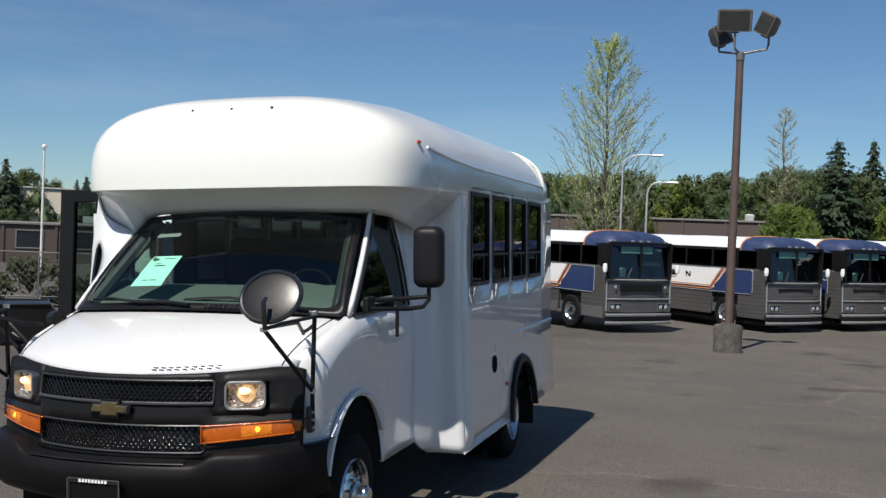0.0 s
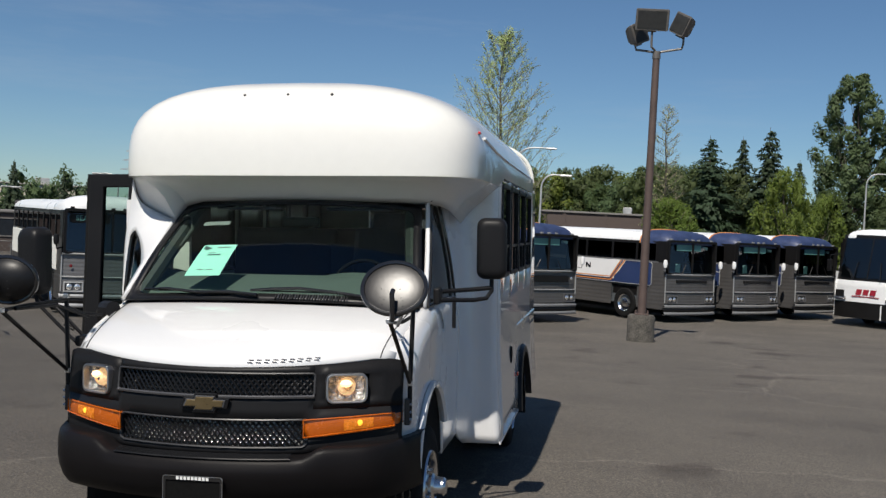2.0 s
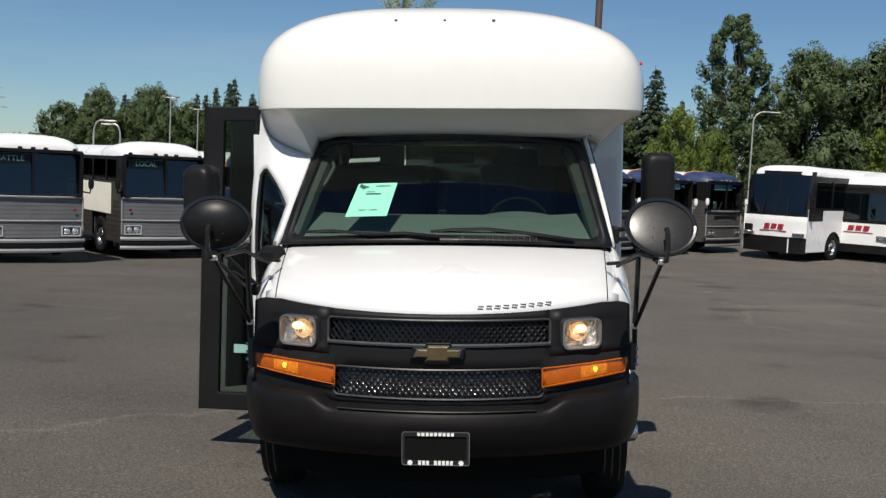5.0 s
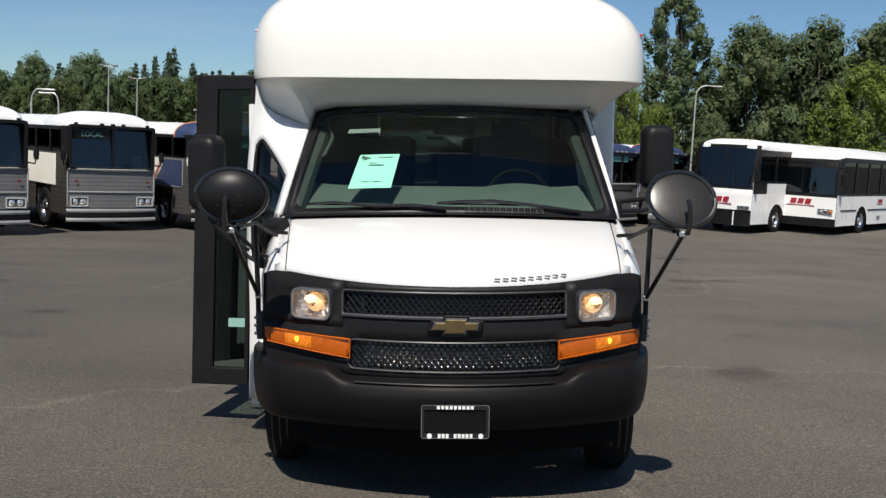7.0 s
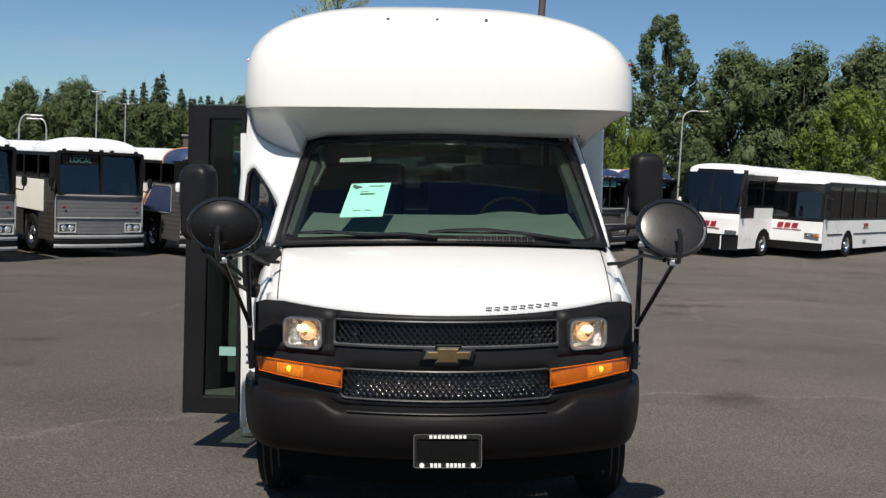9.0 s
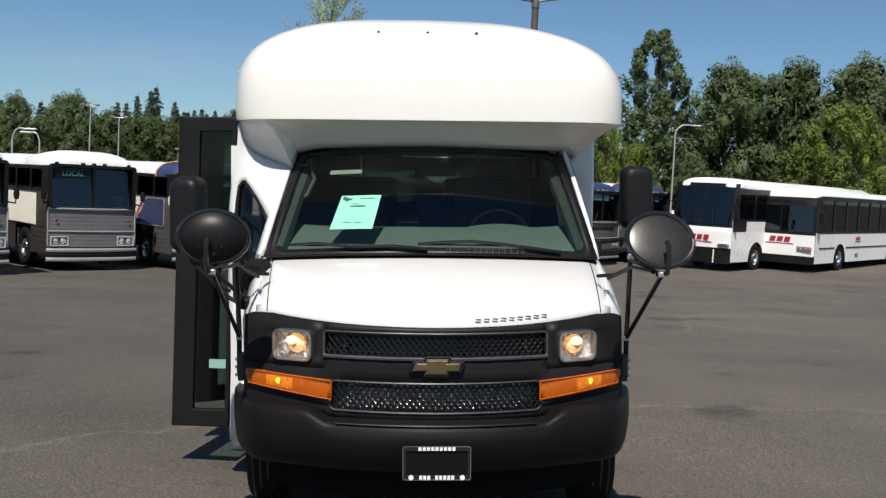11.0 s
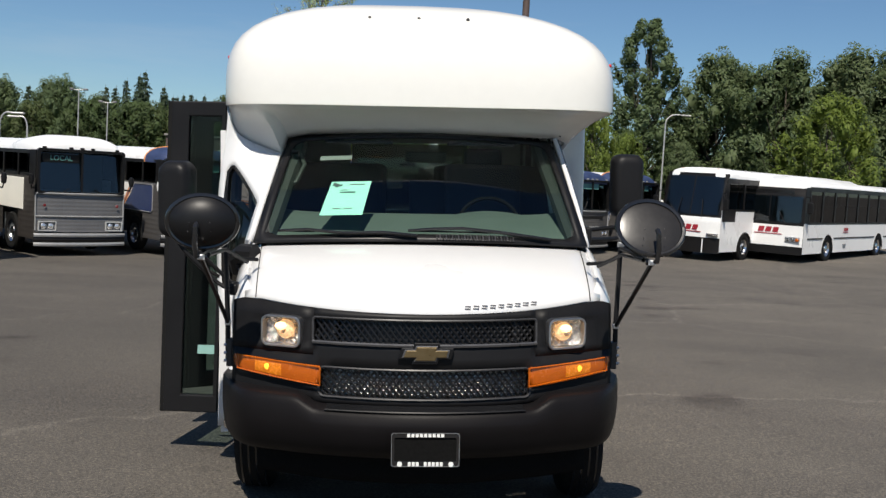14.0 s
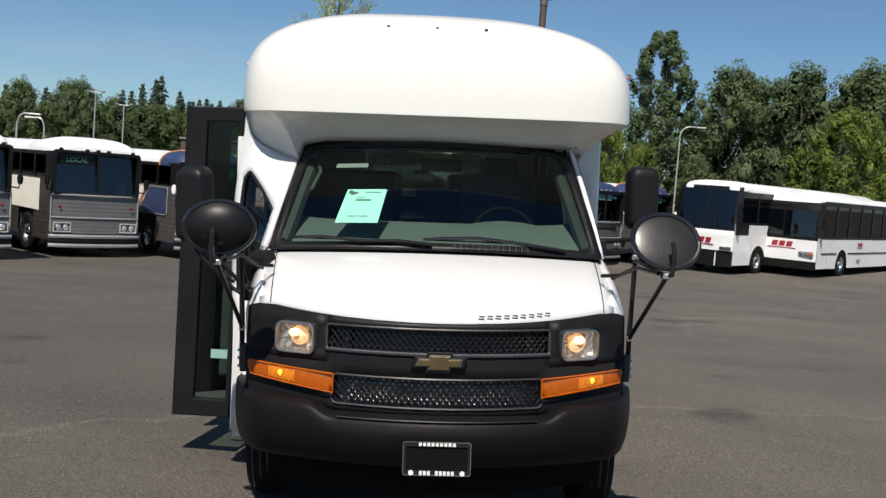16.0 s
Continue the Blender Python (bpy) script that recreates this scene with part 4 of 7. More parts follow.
for s in (-1, 1):
    wheel(s * 0.893, 0.93, s)
    wheel(s * 1.03, 4.46, s, True)
    flr = Geo()
    rings_ = []
    for k in range(19):
        a = radians(2 + 176 * k / 18)
        y_, z_ = 4.46 + 0.50 * math.cos(a), 0.26 + 0.50 * math.sin(a)
        d = (math.cos(a), math.sin(a))
        rings_.append([(s * (flank_x(z_) - 0.02), y_ - 0.03 * d[0], z_ - 0.03 * d[1]), (s * (flank_x(z_) + 0.035), y_ - 0.02 * d[0], z_ - 0.02 * d[1]), (s * (flank_x(z_) + 0.03), y_ + 0.035 * d[0], z_ + 0.035 * d[1]), (s * (flank_x(z_) + 0.001), y_ + 0.055 * d[0], z_ + 0.055 * d[1])])
    flr.loft(rings_, closed=False)
    part("wheel_flare", flr, M_BLACK, bus, "black rubber wheel-arch flare", smooth=True)
    part("mud_flap", Geo().box((s * 1.04, 5.02, 0.33), (0.34, 0.012, 0.52)), M_BLACK, bus)
    # Near-black filler painted as the shade above the rear tyres.
    part("well_shade", Geo().box((s * 0.95, 4.46, 0.70), (0.44, 1.0, 0.22)), M_VOID, bus)
    bl = Geo()
    bl.loft([[(s * (flank_x(z) + o * (1 if y > 4.1 else 0.1)), y, z) for z, o in ((1.000, 0), (1.006, 0.010), (1.030, 0.010), (1.038, 0))] for y in (3.9, 4.2, 5.95)], closed=False)
    part("belt_moulding", bl, M_WHITE, bus)
    part("skirt_edge", Geo().tube([(s * 1.238, 2.47, 0.292), (s * 1.238, 3.93, 0.292)], 0.008, 6), M_WHITE, bus)

part("fuel_door", Geo().lathe([(0.0, 0.002), (0.058, 0.002), (0.064, 0.006), (0.072, 0.006), (0.074, 0)], 24, Matrix.Translation((1.2145, 3.46, 0.83)) @ Matrix.Rotation(radians(90), 4, "Y")), M_VOID, bus, "round black fuel filler recess", smooth=True)
for s in (-1, 1):
    part("marker_lamp", Geo().box((s * 1.236, 3.86, 0.62), (0.012, 0.07, 0.035)), M_RED, bus, bevel=0.004)
    part("marker_lamp", Geo().box((s * 1.177, 1.60, 2.49), (0.018, 0.045, 0.020)), M_RED, bus, "small red corner marker lamp", bevel=0.006)
    part("marker_lamp", Geo().box((s * 1.185, 5.62, 2.46), (0.035, 0.07, 0.05)), M_RED, bus, "red rear marker lamp", bevel=0.006)
    part("tail_lamp", Geo().box((s * 1.15, 5.96, 0.80), (0.10, 0.03, 0.26)), M_RED, bus, bevel=0.006)
for i in range(10):
    part("letter_bar", Geo().box((1.226, 5.22 + 0.05 * i, 0.945), (0.003, 0.035, 0.03)), M_GREYINK, bus)
# three small lamps on the brow
for x in (-0.316, -0.026, 0.264):
    up = ((2.712 - ROOF_Z0) / ROOF_H) ** (1 / E_UP)
    brow_y = CAP_Y - CAP_L * math.cos(math.asin(up)) ** (E_UP * 0.38) * (1 - 0.05 * up)
    part("brow_lamp", Geo().lathe([(0.0, 0.008), (0.008, 0.006), (0.011, 0.0), (0.011, -0.04)], 12, pose(x, brow_y + 0.004, 2.712, 50)), M_DARKMETAL, bus, "small dark marker lamp", smooth=True)

# ---- wipers and scuttle grille ----
for pts in (([(-0.03, 0.02), (-0.22, 0.045), (-0.42, 0.040), (-0.64, 0.075), (-0.80, 0.07)]), ([(0.72, 0.02), (0.45, 0.06), (0.22, 0.085), (0.05, 0.075), (-0.08, 0.06)])):
    g = Geo()
    line = []
    for x, v in pts:
        half = 0.925 - 0.135 * v
        line.append(shield(0.5 + 0.5 * x / half, v, 0.03))
    g.tube(line, [0.012, 0.011, 0.010, 0.009, 0.008], 6)
    wp = part("wiper", g, M_GLOSSBLK, bus, "black wiper arm with blade", smooth=True)
    bl2 = []
    x0, x1 = pts[-1][0], pts[1][0]
    for k in range(7):
        x = x0 + (x1 - x0) * k / 6
        v = pts[-1][1] + (pts[1][1] - pts[-1][1]) * k / 6 + 0.012
        bl2.append(shield(0.5 + 0.5 * x / 0.91, v, 0.014))
    part("blade", Geo().tube(bl2, 0.006, 4), M_RUBBER, wp)
cowl = part("scuttle", Geo().grid(lambda u, v: ((2 * u - 1) * 0.93, 0.74 + 0.13 * (2 * u - 1) ** 2 + 0.10 * v, 1.428 - 0.03 * (2 * u - 1) ** 2 + 0.004 + 0.006 * v), 20, 2), M_BLACK, bus, "black scuttle panel below the windscreen", smooth=True)
for k in range(26):
    x = 0.08 + 0.017 * k
    vt = 0.025
    p = shield(0.5 + 0.5 * x / 0.92, vt, 0.016)
    part("slat", Geo().box((0, 0, 0), (0.006, 0.045, 0.012), Matrix.Translation(p) @ Matrix.Rotation(0.7, 4, "X")), M_TRIM if k % 2 else M_DARKMETAL, cowl)

# ---- sheet of paper behind the glass ----
corners = [(0.196, 0.515), (0.330, 0.515), (0.312, 0.225), (0.176, 0.225)]


def paper_pt(u, v, off=-0.012):
    a = [c0 + (c1 - c0) * u for c0, c1 in zip(corners[0], corners[1])]
    b = [c0 + (c1 - c0) * u for c0, c1 in zip(corners[3], corners[2])]
    p = [q + (r - q) * v for q, r in zip(b, a)]
    return shield(p[0], p[1], off)


paper = part("paper_sheet", Geo().grid(paper_pt, 6, 8), M_MINT, bus, "mint-green price sheet behind the windscreen", thick=0.001)
for u0, u1, v0, v1, mt in ((0.06, 0.14, 0.86, 0.96, M_INK), (0.13, 0.22, 0.82, 0.92, M_INK), (0.20, 0.30, 0.85, 0.90, M_INK), (0.48, 0.86, 0.885, 0.91, M_GREYINK), (0.30, 0.68, 0.64, 0.675, M_INK), (0.30, 0.50, 0.72, 0.735, M_GREYINK), (0.26, 0.44, 0.17, 0.19, M_GREYINK), (0.52, 0.72, 0.17, 0.19, M_GREYINK)):
    part("print_bar", Geo().grid(lambda u, v: paper_pt(u0 + (u1 - u0) * u, v0 + (v1 - v0) * v, -0.009), 3, 2), mt, paper)

# Pale rectangle laid just inside the glass.
part("screen_patch", Geo().grid(lambda u, v: shield(0.135 + 0.115 * u, 0.725 + 0.042 * v, -0.006), 6, 2), M_INNER, bus, "pale rectangle inside the windscreen", smooth=True)

# ---- inside of the cab ----
dash = part("dashboard", Geo().grid(lambda u, v: ((2 * u - 1) * (0.945 - 0.07 * v), 0.93 + 0.06 * (2 * u - 1) ** 2 + 0.42 * v, 1.405 + 0.175 * v ** 0.7 - 0.35 * max(0, v - 0.88) + 0.03 * abs(2 * u - 1) ** 8), 24, 10), M_DASH, bus, "grey-green moulded dashboard", smooth=True)
part("instrument_hood", Geo().grid(lambda u, v: (0.42 + (u - 0.5) * 0.5, 1.14 + 0.24 * v, 1.503 + 0.042 * v + 0.035 * v * math.sin(math.pi * u) ** 0.8), 12, 5), M_DASH, dash, smooth=True)
part("dash_front", Geo().box((0, 1.36, 1.26), (1.78, 0.04, 0.54)), M_DASH, dash)
swm = Matrix.Translation((0.43, 1.47, 1.485)) @ Matrix.Rotation(radians(62), 4, "X")
sw = part("steering_wheel", Geo().tube([swm @ Vector((0.19 * math.cos(2 * math.pi * k / 28), 0.19 * math.sin(2 * math.pi * k / 28), 0)) for k in range(29)], 0.013, 8), M_VOID, bus, smooth=True)
part("wheel_boss", Geo().box((0, 0, -0.02), (0.14, 0.10, 0.05), swm), M_VOID, sw, bevel=0.015)
for a in (200, 340, 270):
    part("spoke", Geo().tube([swm @ Vector((0.04 * math.cos(radians(a)), 0.04 * math.sin(radians(a)), -0.02)), swm @ Vector((0.19 * math.cos(radians(a)), 0.19 * math.sin(radians(a)), 0))], 0.012, 6), M_VOID, sw)
part("rear_view_mirror", Geo().box((0.03, 1.44, 1.90), (0.25, 0.03, 0.065)), M_BLACK, bus, bevel=0.012)
for s in (-1, 1):
    part("sun_visor", Geo().box((s * 0.38, 1.62, 1.99), (0.42, 0.16, 0.02), None), M_SEAT, bus, bevel=0.008)
    part("pillar_trim", Geo().tube([(s * 0.865, 1.00, 1.43), (s * 0.80, 1.30, 1.71), (s * 0.735, 1.58, 1.97)], 0.045, 8), M_PILLAR, bus, "grey-green pillar trim", smooth=True)
gh = Geo().tube([(-0.80, 1.33, 1.70), (-0.74, 1.32, 1.74), (-0.70, 1.40, 1.84), (-0.73, 1.46, 1.92), (-0.78, 1.44, 1.92)], 0.014, 8)
part("grab_handle", gh, M_PILLAR, bus, smooth=True)
part("headliner", Geo().grid(lambda u, v: ((2 * u - 1) * 0.84, 1.56 + 0.9 * v, 2.03 + 0.2 * v), 6, 3), M_INNER, bus)


def seat(x, y, w):
    st_ = part("seat", Geo().box((x, y, 0.98), (w, 0.46, 0.14)), M_SEAT, bus, "dark blue cloth seat", bevel=0.04)
    part("backrest", Geo().box((0, 0, 0.43), (w, 0.11, 0.86), Matrix.Translation((x, y + 0.24, 1.02)) @ Matrix.Rotation(radians(-10), 4, "X")), M_SEAT, st_, bevel=0.04)
    part("seat_base", Geo().box((x, y, 0.72), (w * 0.8, 0.4, 0.40)), M_BLACK, st_)
    if w < 0.7:
        part("headrest", Geo().box((0, 0, 0.90), (0.26, 0.09, 0.14), Matrix.Translation((x, y + 0.25, 1.02)) @ Matrix.Rotation(radians(-10), 4, "X")), M_SEAT, st_, bevel=0.03)


seat(0.45, 1.85, 0.52)
for y in (2.9, 3.65, 4.4, 5.15):
    seat(-0.68, y, 0.88)
    seat(0.68, y, 0.88)
# Added dark strip that covers the sunlit inner face of the right flank.
part("jamb_mask", Geo().box((-1.172, 2.60, 1.62), (0.02, 0.33, 1.25)), M_PILLAR, bus)
part("modesty_panel", Geo().box((0.45, 2.45, 1.15), (1.0, 0.03, 1.2)), M_SEAT, bus)


# Added pale panel that shows through the quarter window.
part("pale_panel", Geo().loft([[(-1.175, y, 1.16), (-1.07, y, 1.32), (-1.07, y, 1.53), (-1.13, y, 1.605), (-1.175, y, 1.56)] for y in (1.80, 1.815)], True, True), M_PANELGREEN, bus, "pale green panel behind the quarter window")

# ---- mirrors ----
def oval_mirror(s):
    c = (s * 1.01, -0.16, 1.575)
    m = Matrix.Translation(c) @ Matrix.Rotation(radians(90), 4, "X") @ Matrix.Rotation(radians(3 if s > 0 else 6), 4, "Y") @ Matrix.Rotation(radians(-29 if s > 0 else 7), 4, "X") @ Matrix.Diagonal((1.0, 0.89 if s > 0 else 0.77, 0.16 if s > 0 else 0.8, 1.0))
    prof = [(0.0, 0.085), (0.04, 0.083), (0.08, 0.072), (0.115, 0.052), (0.14, 0.028), (0.150, 0.012), (0.156, 0.010), (0.158, 0.0), (0.156, -0.012), (0.148, -0.016), (0.0, -0.016)]
    mir = part("crossover_mirror", Geo().lathe(prof, 36, m), M_SATIN if s < 0 else M_DUSTY, bus, "oval black convex mirror on tube brackets", smooth=True, sharp=50)
    part("mirror_glass", Geo().lathe([(0.0, -0.045), (0.06, -0.04), (0.11, -0.03), (0.145, -0.0165)], 32, m), M_CHROME, mir, smooth=True)
    part("rim", Geo().tube([m @ Vector((0.153 * math.cos(2 * math.pi * k / 36), 0.153 * math.sin(2 * math.pi * k / 36), 0.008)) for k in range(37)], 0.0125, 8), M_GLOSSBLK, mir, smooth=True)
    for dx, dz in ((-0.045, 0.0), (0.045, 0.0), (-0.05, -0.04), (0.05, -0.04)):
        part("rivet", Geo().lathe([(0, 0.003), (0.0022, 0.002), (0.0028, 0)], 8, pose(c[0] + dx, c[1] - 0.079, c[2] + dz, 90)), M_DARKMETAL, mir)
    j = Geo().tube([(c[0] + s * 0.012, c[1] - 0.080, c[2] - 0.005), (c[0] + s * 0.012, c[1] - 0.105, c[2] - 0.02), (c[0] + s * 0.015, c[1] - 0.105, c[2] - 0.09), (c[0] + s * 0.012, c[1] - 0.09, c[2] - 0.145), (c[0] - s * 0.02, c[1] - 0.04, c[2] - 0.155)], 0.012, 8)
    part("mirror_arm", j, M_GLOSSBLK, mir, smooth=True)
    kn = (c[0] - s * 0.005, c[1] - 0.07, c[2] - 0.152)
    top = (s * 0.998, 0.37, 1.46)
    mid = (s * 0.985, 0.37, 1.04)
    low = (s * 0.985, 0.37, 0.85)
    part("strut", Geo().tube([top, mid, low], 0.013, 8), M_BLACK, mir, smooth=True)
    part("strut", Geo().tube([kn, mid], 0.011, 8), M_BLACK, mir, smooth=True)
    part("strut", Geo().tube([kn, ((kn[0] + top[0]) / 2, 0.0, 1.435), (top[0], top[1], 1.44)], 0.010, 8), M_BLACK, mir, smooth=True)
    part("strut", Geo().tube([(c[0] - s * 0.02, c[1] + 0.03, 1.425), (s * 0.97, 0.22, 1.42), (s * 0.90, 0.44, 1.34)], 0.010, 8), M_BLACK, mir, smooth=True)
    part("strut", Geo().tube([(s * 0.998, 0.37, 1.40), (s * 0.93, 0.42, 1.36), (s * 0.86, 0.52, 1.345)], 0.010, 8), M_BLACK, mir, smooth=True)
    part("bracket", Geo().box((s * 0.975, 0.37, 0.89), (0.03, 0.05, 0.14)), M_DARKMETAL, mir, bevel=0.004)
    for z in (0.91, 0.95, 0.99):
        part("bolt", Geo().cyl((s * 0.985, 0.355, z - 0.06), (s * 1.002, 0.35, z - 0.06), 0.008, n=6), M_STEEL, mir)
    for p in (kn, mid, top):
        part("clamp", Geo().box(p, (0.03, 0.03, 0.026)), M_STEEL, mir, bevel=0.005)


def side_mirror(s):
    c = (1.28, 1.49, 1.745) if s > 0 else (-1.257, 0.48, 1.652)
    head = Geo()
    rings_ = []
    for y, k in ((-0.075, 0.55), (-0.072, 0.75), (-0.055, 0.92), (-0.02, 1.0), (0.035, 1.0), (0.045, 0.97)):
        hw = 0.096 if s > 0 else 0.084
        o = round_rect(-hw * k, -0.195 * (0.35 + 0.65 * k), hw * k, 0.195 * (0.35 + 0.65 * k), 0.055 * k, 5)
        rings_.append([(x, y, z) for x, z in o])
    turn = Matrix.Translation(c) @ Matrix.Rotation(radians(6 if s > 0 else -16), 4, "Z")
    head.loft(rings_, True, True, turn)
    mir = part("side_mirror", head, M_BLACK, bus, "tall black side mirror on a tubular arm", smooth=True, sharp=50)
    part("mirror_glass", Geo().box((0, 0.047, 0), (0.135, 0.004, 0.35), turn), M_CHROME, mir)
    if s > 0:
        part("arm", Geo().tube([(c[0], c[1], c[2] - 0.18), (c[0], c[1], c[2] - 0.27), (c[0] - s * 0.03, c[1] - 0.02, c[2] - 0.315), (c[0] - s * 0.10, c[1] - 0.09, c[2] - 0.325), (s * 1.0, 1.17, 1.43)], 0.014, 8), M_BLACK, mir, smooth=True)
        part("arm", Geo().tube([(c[0], c[1], c[2] - 0.25), (s * 1.14, c[1] - 0.06, c[2] - 0.262), (s * 0.99, 1.30, 1.475)], 0.014, 8), M_BLACK, mir, smooth=True)
        part("mount", Geo().box((s * 0.985, 1.20, 1.455), (0.04, 0.12, 0.10)), M_BLACK, mir, bevel=0.012)
        part("stay", Geo().tube([(s * 1.02, 1.62, 1.42), (s * 1.02, 1.62, 1.22)], 0.013, 8), M_BLACK, mir, smooth=True)
    else:
        for off in (0.0, 0.055):
            part("arm", Geo().tube([(c[0], c[1], c[2] - 0.185), (c[0] + 0.01, c[1] + off, c[2] - 0.23), (c[0] + 0.04 + off, c[1] + off, c[2] - 0.27), (-1.06 + off, 0.50 + off, 1.225), (-0.985 + off * 0.5, 0.46 + off, 1.19)], 0.011, 8), M_BLACK, mir, smooth=True)
        part("arm", Geo().tube([(-1.12, 0.56, 1.28), (-1.06, 0.56, 1.25)], 0.010, 6), M_BLACK, mir)
        part("mount", Geo().box((-0.975, 0.52, 1.195), (0.05, 0.12, 0.06)), M_BLACK, mir, bevel=0.012)


for s in (-1, 1):
    oval_mirror(s)
    side_mirror(s)

# snorkel on the right wing
part("intake_cover", Geo().tube([(-1.00, 0.86, 1.25), (-1.01, 0.82, 1.33), (-0.97, 0.76, 1.36), (-0.90, 0.72, 1.36)], 0.05, 10), M_BLACK, bus, smooth=True)

# ---- entry door, folded open ----
Z0, Z1 = 0.295, 2.215


def leaf(p0, p1, stile_out, stile_in, sheet):
    d = Vector((p1[0] - p0[0], p1[1] - p0[1], 0))
    w = d.length
    d.normalize()
    m = Matrix(((d.x, -d.y, 0.034, p0[0]), (d.y, d.x, 0, p0[1]), (0, 0, 1, 0), (0, 0, 0, 1)))
    outer = [(0, Z0), (w, Z0), (w, Z1), (0, Z1)]
    inner = [(stile_in, Z0 + 0.11), (w - stile_out, Z0 + 0.11), (w - stile_out, Z1 - 0.09), (stile_in, Z1 - 0.09)]
    fr = part("door_leaf", Geo().ringed(outer, inner, 0.045, m), M_BLACK, bus, "black-framed glazed entry door leaf, folded open", bevel=0.008)
    part("pane", Geo().box((w / 2 + (stile_in - stile_out) / 2, 0.022, (Z0 + Z1) / 2 + 0.01), (w - stile_in - stile_out + 0.01, 0.006, Z1 - Z0 - 0.2), m), G_DOOR, fr)
    part("rubber_edge", Geo().cyl((w + 0.005, 0.022, Z0), (w + 0.005, 0.022, Z1), 0.022, n=10, m=m), M_RUBBER, fr)
    if sheet:
        part("notice", Geo().box((w * 0.24, 0.030, 0.69), (0.105, 0.003, 0.055), m), M_PALEGREEN, fr, "small mint-green notice")


leaf((-1.25, 1.545), (-1.587, 1.59), 0.112, 0.025, True)
leaf((-1.33, 2.36), (-1.595, 2.24), 0.13, 0.03, False)
part("door_header", Geo().box((-1.160, 2.08, 2.235), (0.07, 1.08, 0.06)), M_BLACK, bus, bevel=0.006)
# ---- coaches parked round the yard ----
M_CWHITE = surface("coach_white", (0.78, 0.78, 0.77), 0.35, vary=0.05, scale=1.2, fine=14, bump=0.01, coat=0.2)
M_CGREY = surface("coach_grey_siding", (0.094, 0.090, 0.088), 0.38, 0.3, vary=0.18, scale=1.4, fine=20, bump=0.03)
M_CDARK = surface("dark_brown_siding", (0.046, 0.041, 0.038), 0.4, 0.2, vary=0.2, scale=1.4, fine=20, bump=0.03)
M_CSTEEL = surface("fluted_steel", (0.15, 0.148, 0.15), 0.45, 0.35, vary=0.12, scale=2, fine=24, bump=0.03)
M_CBLUE = surface("coach_blue", (0.023, 0.041, 0.115), 0.42, vary=0.1, scale=1.5, fine=14, bump=0.01, coat=0.3)
M_BROW = surface("faded_blue", (0.027, 0.042, 0.102), 0.5, vary=0.4, scale=5, fine=20, bump=0.02)
M_STRIP = surface("bright_strip", (0.38, 0.38, 0.375), 0.4, 0.4, vary=0.1, scale=2, fine=24, bump=0.02)
M_CBUMP = surface("dull_bumper", (0.25, 0.248, 0.245), 0.45, 0.3, vary=0.15, scale=2, fine=24, bump=0.03)
M_LAMPFRAME = surface("bright_lamp_frame", (0.55, 0.55, 0.54), 0.35, 0.3, vary=0.1, scale=8, bump=0.02)
M_LENS = surface("clear_lens", (0.85, 0.85, 0.84), 0.15, 0.8, vary=0.1, scale=20, bump=0.1)
M_CBLACK = surface("coach_black", (0.009, 0.0085, 0.0085), 0.4, vary=0.2, scale=2, bump=0.02, spec=0.22)
M_ORANGE = surface("orange_stripe", (0.62, 0.24, 0.07), 0.4, vary=0.08, bump=0.0)
M_REDLENS = surface("dull_red_lens", (0.16, 0.016, 0.02), 0.3, vary=0.15, bump=0.0)
M_CRED = surface("red_mark", (0.30, 0.016, 0.03), 0.4, vary=0.08, bump=0.0)
M_SIGN = surface("sign_letters", (0.10, 0.26, 0.24), 0.6, vary=0.05, bump=0.0)
G_CSIDE = glass("coach_side_glass", (0.50, 0.56, 0.56), 0.01, 0.10, 1.36)
G_COACH = glass("coach_glass", (0.50, 0.60, 0.62), 0.01, 0.70, 1.72)
M_CAVITY = surface("coach_interior", (0.07, 0.082, 0.09), 0.8, vary=0.3, scale=1.5, bump=0.1)
M_BEIGE = surface("beige_panel", (0.80, 0.79, 0.72), 0.5, vary=0.08, scale=1.5, bump=0.02)


def lettering(name, words, size, m, material, parent):
    """Raised letters in the built-in font, as a mesh."""
    cu = bpy.data.curves.new(name, "FONT")
    cu.body, cu.size, cu.align_x, cu.extrude = words, size, "CENTER", 0.004
    tmp = new(name, cu)
    bpy.context.view_layer.update()
    me = bpy.data.meshes.new_from_object(tmp.evaluated_get(bpy.context.evaluated_depsgraph_get()))
    bpy.data.objects.remove(tmp)
    me.transform(m)
    me.materials.clear()
    me.materials.append(material)
    ob = new(name, me)
    ob.parent = parent
    return ob


def coach_wheel(parent, x, y, s):
    r = 0.51
    m = Matrix.Translation((x, y, r)) @ Matrix.Rotation(radians(90) * s, 4, "Y")
    w = part("wheel", Geo().lathe([(0.29, -0.10), (0.36, -0.13), (0.47, -0.12), (r, -0.08), (r, 0.08), (0.47, 0.12), (0.36, 0.13), (0.29, 0.10)], 28, m), M_RUBBER, parent, smooth=True)
    part("rim", Geo().lathe([(0.29, 0.115), (0.27, 0.10), (0.24, 0.03), (0.16, 0.02), (0.14, 0.08), (0.10, 0.10), (0.0, 0.105)], 24, m), M_CHROME, w, "polished wheel rim", smooth=True)
    for k in range(10):
        a = 2 * math.pi * k / 10
        part("wheel_nut", Geo().cyl((0.19 * math.cos(a), 0.19 * math.sin(a), 0.02), (0.19 * math.cos(a), 0.19 * math.sin(a), 0.05), 0.018, n=6, m=m), M_DARKMETAL, w)


